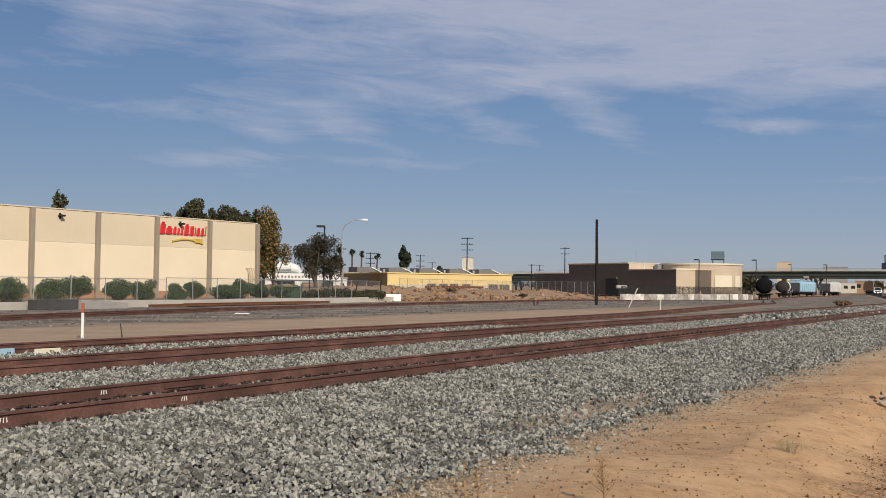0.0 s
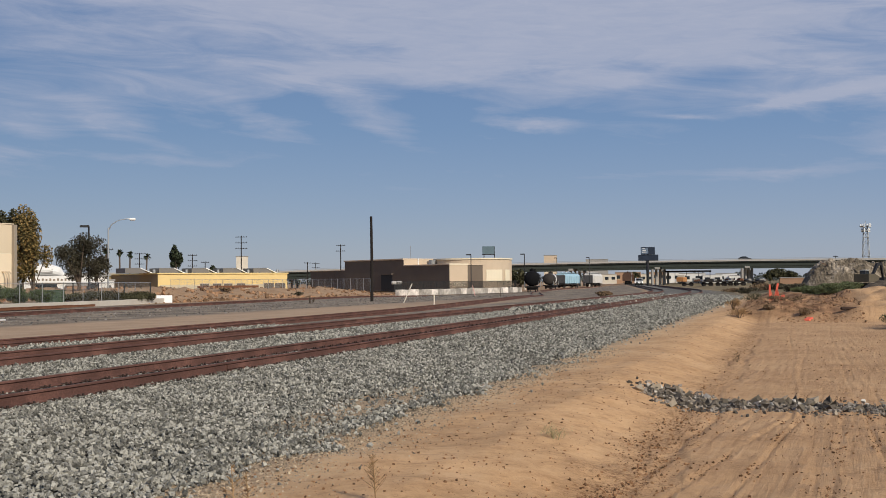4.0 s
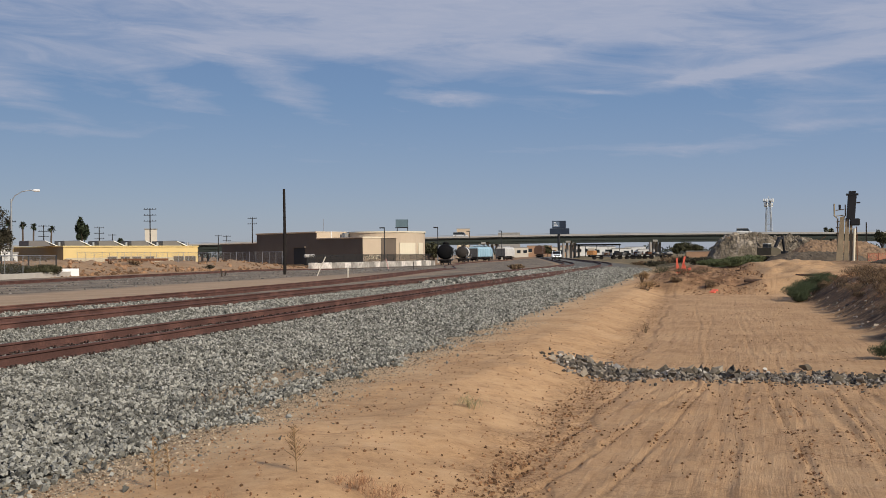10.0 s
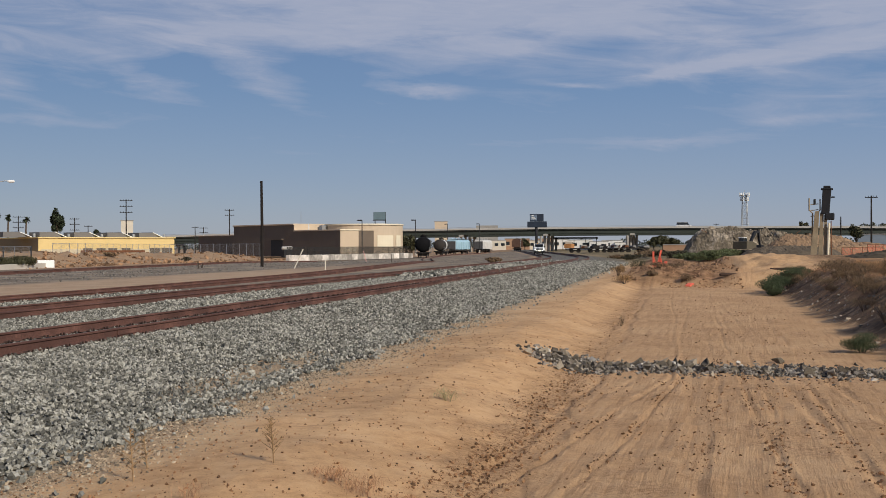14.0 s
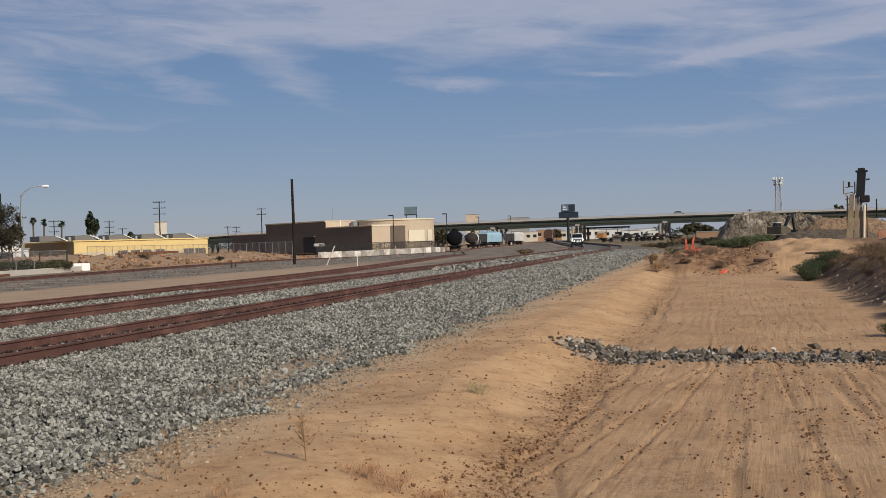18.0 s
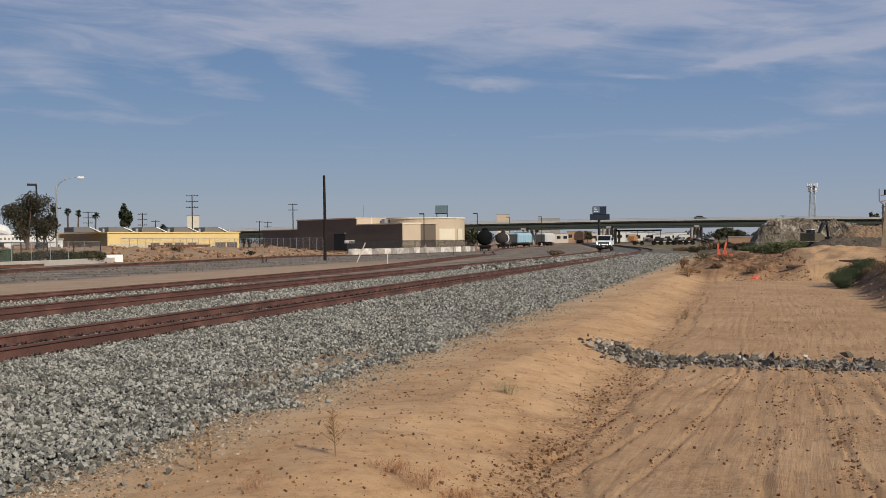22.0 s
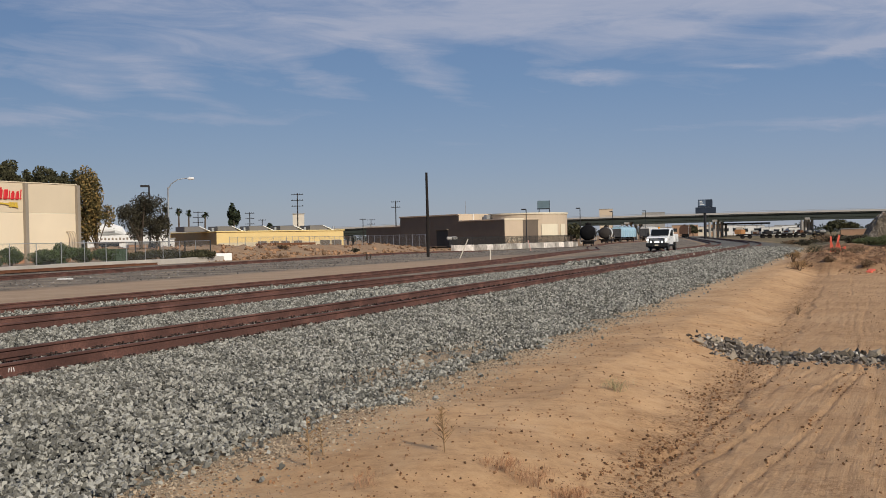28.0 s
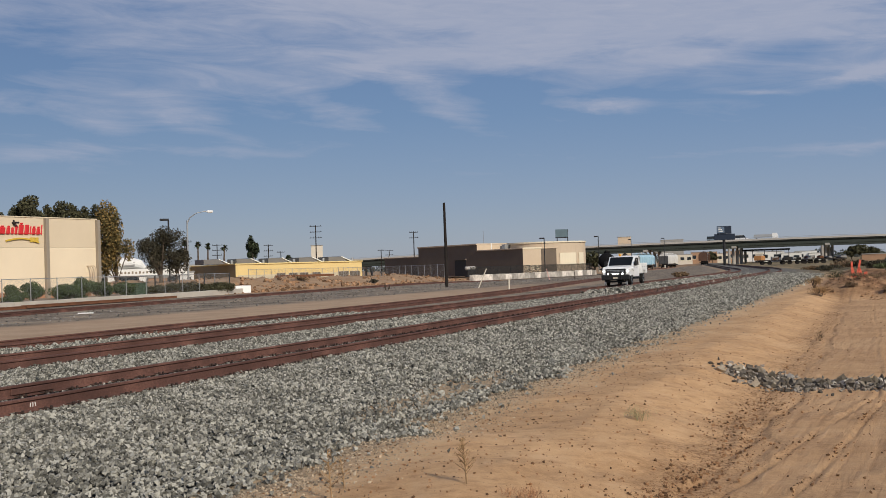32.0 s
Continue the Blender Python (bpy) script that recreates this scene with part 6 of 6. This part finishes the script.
BRICK = mat("brick_tan", (0.36, 0.22, 0.14), .9, 0, .2, .4, 6, .2)
PLAINW = mat("wall_white", (0.72, 0.71, 0.68), .8, 0, .1, .3, 6, .1)
PALEW = mat("wall_pale", (0.60, 0.55, 0.46), .85, 0, .1, .3, 6, .1)
wb = block(-7.4, 160, 11.0, 8, 2.9, PLAINW, "white shop building with a sign fascia", windows=2)
part("fascia", bx(.02, .25, -5.3, 5.3, 2.3, 3.3, .03), PLAINW, wb)
for k in range(11):
    part("sign_bar", bx(.25, .28, -4.2 + k * .5, -3.95 + k * .5, 2.65, 2.98 - .08 * (k % 2)), TIMBER, wb)
part("canopy", tb([(-3, -5.4, 3.5), (-3, -4.8, 4.1), (-3, -2.2, 4.2), (-3, -1.0, 3.9), (-3, -.4, 3.4)], [.4, .85, .85, .7, .3], 12), PLAINW, wb, "white rounded roof canopy")
part("canopy_window", bx(-2.3, -2.22, -3.6, -1.8, 3.75, 4.35, .02), ROOFGREY, wb)
block(-6.2, 168, 6.5, 8, 2.6, PLAINW, "white shop building behind the trees", windows=3)
uc = thing("utility_cabinet", at(polar(-7.95, 97, .2), 27), "green metal utility cabinet behind the fence", "cabinet")
UGREEN = mat("cabinet_green", (0.055, 0.085, 0.048), .6, 0, .12, 1, 12, .1)
part("body", bx(-.5, .5, -.8, .8, 0, 1.05, .03), UGREEN, uc)
part("lid", bx(-.55, .55, -.85, .85, 1.05, 1.13, .02), UGREEN, uc)
for y in (-.4, .4):
    dd = part("door", bx(.5, .53, y - .36, y + .36, .1, .98, .01), UGREEN, uc)
    part("handle", bx(.53, .56, y - .03, y + .03, .45, .6), BLACK, dd)
block(-6.9, 158, 2.6, 3, 1.9, BRICK, "low brick outbuilding behind the yard trees")
block(1.3, 312, 3.3, 1, hz(1.39, 312) + .3, PALEW, "cream square sign tower with red marks", name="sign_tower")
block(17.56, 520, 6.2, 8, hz(1.36, 520), CREAM, "cream tower block beyond the overpass", windows=2)
block(20.0, 640, 13, 6, hz(1.12, 640), ROOFGREY, "grey canopy roof beyond the overpass")
for k, (az, w, h, m, nw) in enumerate(((20.5, 10, 5, PALEW, 3), (21.6, 13, 6, BRICK, 4), (22.4, 9, 5, PALEW, 3), (23.1, 8, 6, BRICK, 2), (23.9, 9, 5.5, PLAINW, 2))):
    block(az, 560 + k * 4, w, 10, h, m, "low shop building seen under the overpass", windows=nw)
for az, w, h, r in ((24.9, 11, 4.6, 470), (25.9, 8, 3.8, 465), (26.6, 9, 4.4, 480), (27.1, 6, 3.4, 470)):
    block(az, r, w, 10, h, PLAINW, "white industrial shed under the overpass", windows=2)
cs = thing("open_shed", at(polar(24.6, 440, -.3), 114), "dark flat shed roof on thin posts", "shed")
part("roof", bx(-3, 3, -9.5, 9.5, 5.0, 5.6, .05), BLACK, cs)
for y in (-9, -4.5, 0, 4.5, 9):
    part("post", tb([(2.6, y, 0), (2.6, y, 5.0)], .12, 6), BLACK, cs)
block(30.0, 330, 9, 3, 2.2, BRICK, "rust red storage container", name="container")
block(39.5, 300, 9, 6, hz(.55, 300), mat("blue_grey_wall", (0.22, 0.26, 0.31), .8, 0, .15, .3, 6, .1), "blue grey shed beyond the heaps", windows=0)
block(41.0, 500, 40, 10, 4, PALEW, "long low pale warehouse", windows=8)
for k in range(3):
    fc = thing("flat_wagon", at(polar(25.5 + k * .95, 268 + 6 * k, .1), 108 - 6 * k), "dark flat wagon loaded with scrap", "wagon", "flat wagons")
    part("deck", bx(-1.4, 1.4, -5.4, 5.4, .9, 1.15, .03), BOGIE, fc)
    rng = random.Random(k)
    for j in range(7):
        y = rng.uniform(-5, 4)
        part("load", bx(-1.1, 1.1, y, y + rng.uniform(.5, 1.6), 1.15, 1.15 + rng.uniform(.2, .8), .05), (BOGIE, RUSTY_BEAM, ROOFGREY)[j % 3], fc)
    bogie(fc, -4)
    bogie(fc, 4)
lo = thing("locomotive", at(polar(24.35, 430, 0), 40), "small orange yard machine under the overpass", "locomotive")
part("body", bx(-1.4, 1.4, -2.6, 2.6, .9, 2.6, .1), mat("machine_orange", (0.45, 0.22, 0.09), .7, 0, .3, .6, 8, .1), lo)
part("cab", bx(-1.4, 1.4, -1, 1.2, 2.6, 3.6, .1), PALEW, lo)
part("window", bx(1.38, 1.42, -.7, .9, 2.75, 3.3), GLASS, lo)
bogie(lo, -1.6)
bogie(lo, 1.6)
for k, (az, r, el, cr) in enumerate(((28.75, 460, .42, 3.2), (29.2, 465, .55, 4.0), (29.7, 470, .45, 3.4), (16.0, 290, .62, 2.6), (15.7, 285, .55, 2.2), (22.0, 540, .4, 3))):
    tree("tree", polar(az, r), hz(el, r), cr, hz(el, r) * .8, GREEN_D, "dark rounded tree near the overpass", 200 + k, 1100, .8, .3, group="freeway trees")
tree("tree", polar(36.16, 480), hz(1.3, 480), 2.6, 7, GREEN_D, "dark conifer beyond the overpass", 210, 900, .9, .4)
tree("tree", polar(38.68, 290), hz(1.1, 290), 2.0, 5, GREEN_D, "dark conifer beyond the heaps", 211, 1100, .6, .3)
for k in range(5):
    tree("tree", polar(39.2 + .8 * k, 430), hz(1.1, 430), 3.6, 6, GREEN_D, "dark tree in the far row", 212 + k, 900, .9, .4, group="far tree row")


def far_town():
    """The low skyline of trees and roofs that closes the plain."""
    rng = np.random.RandomState(4)
    cl = []
    for az in np.arange(-60, 85, .28):
        r = 900 + 500 * rng.rand()
        h = 5 + 5 * rng.rand() ** 2
        cl.append((np.array(polar(az, r, h * .45)), np.array((5 + 5 * rng.rand(), 5 + 5 * rng.rand(), h * .6))))
    me = leaves(cl, 26000, 2.6, 9)
    me.materials.append(leaf_material("far_green", (0.075, 0.085, 0.075), .3))
    tagged(new("far_trees", me), "hazy line of distant low trees", "trees", kind="stuff")


far_town()

# ---- small things along the tracks ----
DARKROD = mat("dark_rod", (0.06, 0.045, 0.035), .8, 0, .3, 3, 30, .2)
mk = thing("marker_post", at(polar(-18.38, 34, -.06)), "white marker post with a red top", "post")
part("post", bx(-.04, .04, -.02, .02, -.1, .80, .006), WHITE, mk)
part("red_top", bx(-.042, .042, -.022, .022, .80, 1.10, .006), mat("marker_red", (0.42, 0.11, 0.07), .6, 0, .1, 3, 20, .05), mk, "faded red reflective top")
rd = thing("leaning_rod", at(polar(-16.43, 34, -.06), 60), "thin dark iron rod leaning over", "rod")
part("rod", tb([(0, 0, -.05), (-.12, -.05, .47)], .018, 6), DARKROD, rd)
for az, r, w, h, col, lab in ((-19.98, 26.6, .36, .04, CREAM_L, "cream board lying against the rail"), (-21.95, 26.0, .25, .06, LBLUE, "pale blue board lying against the rail")):
    p = polar(az, r, .06)
    b = thing("board", at(p, 30), lab, "board", "boards on the track")
    part("plank", bx(-.02, .02, -w, w, -.06, h * 2, .006), col, b)
    for k in range(3):
        part("mark", bx(.02, .026, .05 + k * .04, .07 + k * .04, .0, .04), DARKROD, b)
for k, (az, el, L) in enumerate(((-4.9, -2.62, .7), (-4.6, -2.55, .55), (-5.3, -2.6, .5), (-10.5, -1.7, .4), (-14.6, -1.55, .35))):
    r = 1.78 / tan(radians(-el))
    b = thing("scrap_plank", at(polar(az, r, -.05), 20 + 25 * k), "pale broken plank lying by the track", "plank", "scrap planks")
    part("plank", bx(-.07, .07, -L, L, 0, .06, .01), CREAM_L if k < 3 else WHITE, b)
for az, el, h, lean, col, lab in ((9.75, -1.07, 1.7, .8, PALEW, "leaning pale stake by the gravel"), (11.4, -1.24, .9, 0.02, PALEW, "pale wooden stake by the gravel"),
                                  (13.57, -.7, 1.3, -.35, mat("pink_stake", (0.62, 0.36, 0.32), .8, 0, .2, 2, 20, .1), "pinkish leaning survey stake"), (14.9, -.72, .9, 0, DARKROD, "dark short iron post"),
                                  (4.84, -1.05, .55, 0, DARKROD, "dark short switch stand"), (5.0, -1.0, .4, .1, DARKROD, "dark short switch stand")):
    r = 1.75 / tan(radians(-el))
    s = thing("stake", at(polar(az, r, -.1), az + 90), lab, "stake", "survey stakes")
    part("stake", tb([(0, 0, -.1), (0, lean, h)], .055 if h > .6 else .09, 6), col, s)
for az, r, k in ((-.2, 150, 0), (1.2, 150, 1), (2.6, 160, 2), (0.5, 135, 3), (4.2, 150, 4)):
    p = polar(az, r)
    shrub(gz(p.dot(U), p.dot(N)), .9, .6, DEADWEED if k % 2 else GREEN_O, "small scrub bush on the earth heaps", 300 + k, 350, .2, group="heap scrub")
bm_t = thing("steel_beam_stack", at(polar(.6, 165, 1.1), 92), "stack of dark steel beams on the heaps", "beams")
for k in range(3):
    part("beam", bx(-.3 + k * .25, -.1 + k * .25, -4.5, 4.5 - k, 0, .35, .02), RUSTY_BEAM, bm_t)
# paint marks and a rail joint on the near track
WMARK = mat("chalk_mark", (0.72, 0.70, 0.66), .9, 0, .2, 6, 60, .1)
for az, n0 in ((-17.35, 12.2), (-13.4, 10.7), (-22.0, 10.7)):
    s = n0 / tan(radians(30 - az))
    for k in range(3):
        part("paint_mark", bx(-.008, .008, -.002, .002, -.03, .03, m=at(sn(s + k * .045, n0 - .0125, .10), 120) @ Matrix.Rotation(.2 * (k - 1), 4, "Y")), WMARK, track_near)
for s, n0 in ((12.95, 12.2), (19.5, 10.7), (30, 10.7), (41, 12.2)):
    part("joint_bar", bx(-.45, .45, -.018, .018, -.045, .045, .006, m=at(sn(s, n0 - .025, .10), 120)), RUST, track_near)

# ---- the pickup truck ----
TYRE = mat("tyre_rubber", (0.018, 0.018, 0.018), .85, 0, .3, 4, 40, .2)
CHROME = mat("wheel_steel", (0.5, 0.5, 0.5), .3, .9, .1, 4, 40, .05)
TRUCKW = mat("truck_white", (0.80, 0.80, 0.79), .28, 0, .03, .8, 10, 0, spec=.5)
GRILLE = mat("grille_black", (0.02, 0.02, 0.02), .5, 0, .3, 4, 40, .2)
LAMP = glow("headlight_glow", (1.0, 0.97, 0.9), 5.0)
AMBER = mat("amber_lens", (0.75, 0.32, 0.03), .25, 0, .05, 2, 10, 0)


def wheel(parent, x, y, r, rims=True):
    w = part("wheel", tb([(-.13, 0, 0), (-.11, 0, 0), (.11, 0, 0), (.13, 0, 0)], [r * .9, r, r, r * .9], 24), TYRE, parent, m=pose(x, y, r))
    sgn = 1 if x > 0 else -1
    rim = part("rim", tb([(sgn * .10, 0, 0), (sgn * .135, 0, 0)], r * .58, 16), CHROME, w)
    part("hub", tb([(sgn * .13, 0, 0), (sgn * .17, 0, 0)], r * .2, 8), BLACK, w)
    for k in range(5):
        a = k * 2 * pi / 5
        part("spoke_gap", bx(sgn * .136 - .006, sgn * .136 + .006, -.035, .035, r * .27, r * .52, m=Matrix.Rotation(a, 4, "X")), BLACK, w)
    return w


truck = thing("pickup_truck", Matrix(), "white pickup truck with a service body, headlights lit", "truck")
part("hood", shape([(-.1, .62), (-.06, 1.12), (-.25, 1.27), (-1.45, 1.34), (-1.6, 1.3), (-1.6, .62)], -.93, .93, .05), TRUCKW, truck)
cabn = part("cab", shape([(-1.45, .55), (-1.45, 1.32), (-2.15, 1.93), (-2.4, 2.0), (-3.25, 2.0), (-3.5, 1.9), (-3.55, 1.3), (-3.55, .55)], -.92, .92, .06), TRUCKW, truck)
part("windshield", shape([(-1.50, 1.36), (-1.46, 1.38), (-2.11, 1.945), (-2.15, 1.90)], -.80, .80), mat("windshield_tint", (0.012, 0.014, 0.016), .3, 0, .2, 1, 10, 0, spec=.12), cabn)
for x in (-.925, .925):
    sd = part("door", bx(x - .012, x + .012, -2.62, -1.62, .65, 1.3, .01), TRUCKW, cabn)
    part("side_window", shape([(-1.68, 1.36), (-2.2, 1.84), (-2.55, 1.88), (-2.55, 1.36)], x - .015, x + .015), GLASS, sd)
    part("handle", bx(x - .03, x + .03, -2.5, -2.34, 1.18, 1.22), GRILLE, sd)
    s2 = part("rear_door", bx(x - .012, x + .012, -3.4, -2.68, .65, 1.3, .01), TRUCKW, cabn)
    part("side_window", shape([(-2.68, 1.36), (-2.68, 1.88), (-3.2, 1.86), (-3.35, 1.36)], x - .015, x + .015), GLASS, s2)
    mr = part("mirror", bx(x * 1.14 - .1, x * 1.14 + .1, -1.78, -1.62, 1.32, 1.66, .03), GRILLE, truck, "black tow mirror")
    part("arm", bx(min(x, x * 1.1), max(x, x * 1.1), -1.74, -1.68, 1.42, 1.47), GRILLE, mr)
    part("fender", shape([(-.2, .95), (-.2, 1.14), (-1.5, 1.22), (-1.5, .95), (-1.3, 1.02), (-.95, 1.08), (-.6, 1.0)], x - .06, x + .06, .02), TRUCKW, truck)
    part("running_board", bx(x * .98 - .08, x * .98 + .08, -3.4, -1.7, .48, .56, .02), GRILLE, truck)
part("grille", bx(-.70, .70, -.1, -.02, .74, 1.14, .02), GRILLE, truck)
for k in range(3):
    part("grille_bar", bx(-.6, .6, -.05, -.005, .82 + k * .1, .85 + k * .1), STEEL, truck)
for x in (-.83, .83):
    part("headlight", bx(x - .07, x + .07, -.1, -.01, .90, 1.04, .03), LAMP, truck, "lit headlight")
for x in (-.5, .5):
    part("fog_lamp", tb([(x, .08, .80), (x, .14, .80)], .065, 12), LAMP, truck, "lit driving lamp")
part("light_bar", bx(-.24, .24, .08, .14, .77, .83, .02), LAMP, truck, "lit light bar on the bumper")
bump = part("bumper", bx(-.98, .98, -.12, .12, .36, .74, .05), GRILLE, truck, "black steel bumper")
for x in (-.4, .4):
    part("push_bar", bx(x - .04, x + .04, .06, .14, .36, .98, .02), GRILLE, bump)
part("number_plate", bx(-.16, .16, .12, .13, .47, .56), CREAM_L, bump)
part("chassis", bx(-.55, .55, -5.7, -.15, .36, .6), BLACK, truck)
gear = part("rail_gear", bx(-.78, .78, -.3, -.14, .2, .34, .03), BLACK, truck, "black rail guide gear")
for x in (-.74, .74):
    part("guide_wheel", tb([(x - .05, -.1, .13), (x + .05, -.1, .13)], .13, 12), STEEL, gear)
svc = part("service_body", shape([(-3.65, .75), (-3.65, 1.5), (-5.85, 1.5), (-5.85, .75), (-5.3, .75), (-5.25, .98), (-4.5, .98), (-4.45, .75)], -1.02, 1.02, .03), TRUCKW, truck, "white service body with lockers")
for x in (-1.03, 1.03):
    for y0, y1, z0 in ((-4.4, -3.75, .82), (-5.25, -4.48, 1.05), (-5.8, -5.33, .82)):
        lk = part("locker_door", bx(x - .015, x + .015, y0, y1, z0, 1.44, .01), TRUCKW, svc)
        part("latch", bx(x - .03, x + .03, (y0 + y1) / 2 - .05, (y0 + y1) / 2 + .05, 1.2, 1.25), CHROME, lk)
part("rack", tb([(-.9, -3.7, 1.5), (-.9, -3.7, 2.02), (.9, -3.7, 2.02), (.9, -3.7, 1.5)], .035, 6), TRUCKW, svc)
part("beacon", tb([(.25, -2.7, 2.0), (.25, -2.7, 2.16)], .09, 12), AMBER, truck, "amber roof beacon")
part("antenna", tb([(-.5, -3.0, 2.0), (-.52, -3.05, 2.6)], .012, 5), BLACK, truck)
TRUCK_WHEELS = [wheel(truck, x, y, .41) for x in (-.80, .80) for y in (-.98, -4.88)]


# ---- traffic on the overpass ----
def car(paint, label, L=4.6, van=False, box_h=0.0):
    c = thing("car", Matrix(), label, "car", "freeway traffic")
    if box_h:
        part("box", bx(-1.2, 1.2, -L, -2.2, .9, .9 + box_h, .04), paint, c)
        part("cab", shape([(-.05, .5), (-.1, 1.3), (-.6, 2.3), (-2.1, 2.3), (-2.1, .5)], -1.1, 1.1, .05), TRUCKW, c)
        part("windshield", shape([(-.16, 1.35), (-.12, 1.36), (-.55, 2.15), (-.62, 2.13)], -.95, .95), GLASS, c)
    else:
        part("body", shape([(0, .4), (-.05, .75), (-1.0, .92), (-L + .1, .98), (-L, .85), (-L, .4)], -.88, .88, .05), paint, c)
        pr = [(-1.0, .92), (-1.8, 1.45), (-3.4, 1.45), (-L + .35, .98)] if not van else [(-.7, .92), (-1.5, 1.9), (-L + .1, 1.9), (-L + .02, .95)]
        part("cabin", shape(pr, -.8, .8, .03), GLASS, c, "dark glazed cabin")
        part("roof", bx(-.76, .76, -3.4 if not van else -L + .15, -1.8 if not van else -1.5, 1.44 if not van else 1.88, 1.48 if not van else 1.95, .01), paint, c)
    for x in (-.82, .82):
        for y in (-.85, -L + .85):
            part("wheel", tb([(x - .1, y, .33), (x + .1, y, .33)], .33, 14), TYRE, c)
    return c


BLUECAR = mat("car_blue", (0.10, 0.17, 0.24), .3, 0, .1, 1, 10, 0)
SILVER = mat("car_silver", (0.45, 0.46, 0.47), .3, .3, .1, 1, 10, 0)
DARKCAR = mat("car_dark", (0.05, 0.05, 0.055), .3, 0, .1, 1, 10, 0)
# each: the car, the metres along the deck and the second at which it is there, its speed, its lane
TRAFFIC = [(car(BLUECAR, "blue car driving on the overpass", 5.2, True), -53.0, 31.0, 21.0, 3.5),
           (car(TRUCKW, "white van driving on the overpass", 6.2, True), -46.0, 31.0, 23.5, 3.5),
           (car(SILVER, "flat-bed truck driving on the overpass", 8.5, False, 1.0), -38.0, 31.0, 26.0, 3.5),
           (car(TRUCKW, "white van driving on the overpass", 5.4, True), 15.0, 9.0, 24.0, 3.5),
           (car(TRUCKW, "white van driving on the overpass", 5.4, True), 3.0, 13.0, 23.0, 3.5),
           (car(SILVER, "silver car driving on the overpass"), -26.0, 25.0, 24.0, 3.5),
           (car(TRUCKW, "white car driving on the overpass"), -20.0, 25.0, 24.0, 0.0),
           (car(DARKCAR, "dark car driving on the overpass"), -16.0, 21.0, 24.0, 3.5),
           (car(SILVER, "silver car driving on the overpass"), 0.0, 17.5, 24.0, 3.5),
           (car(DARKCAR, "dark car driving on the overpass"), -40.0, 2.0, 23.0, 3.5)]


# ---- what moves ----
TRUCK = [(0, 316), (2, 299), (4, 281), (7, 255), (9, 239), (11, 224), (13, 210), (15, 197), (17, 184), (18, 176.5), (19, 167.5), (20, 158), (21, 149),
         (22, 141), (23, 133.5), (24, 126), (25, 118.7), (26, 111.4), (27, 104.2), (28, 97.2), (29, 91), (30, 85.2), (31, 79.4), (32, 73.3)]


def motions():
    rows = []
    for t, a in TRUCK:
        p, d = on_track(16.9, a)
        m = Matrix.Translation(p + Vector((0, 0, 0.2))) @ Vector(-d).to_track_quat("Y", "Z").to_matrix().to_4x4()
        rows.append((t, m))
    walk(truck, rows)
    ts, av = [t for t, _ in TRUCK], [a for _, a in TRUCK]
    for w in TRUCK_WHEELS:
        home = w.matrix_basis.copy()
        walk(w, [(k / 15, home @ Matrix.Rotation((np.interp(k / 15, ts, av) - 316) / .41, 4, "X")) for k in range(0, 481)])
    for c, y0, t0, v, lane in TRAFFIC:
        rows = []
        for t in np.linspace(0, 32, 17):
            y = min(250.0, max(-690.0, y0 + (t - t0) * v))
            rows.append((t, BRIDGE @ Matrix.Translation((lane, y, deck_z(y) - .39))))
        walk(c, rows)


motions()
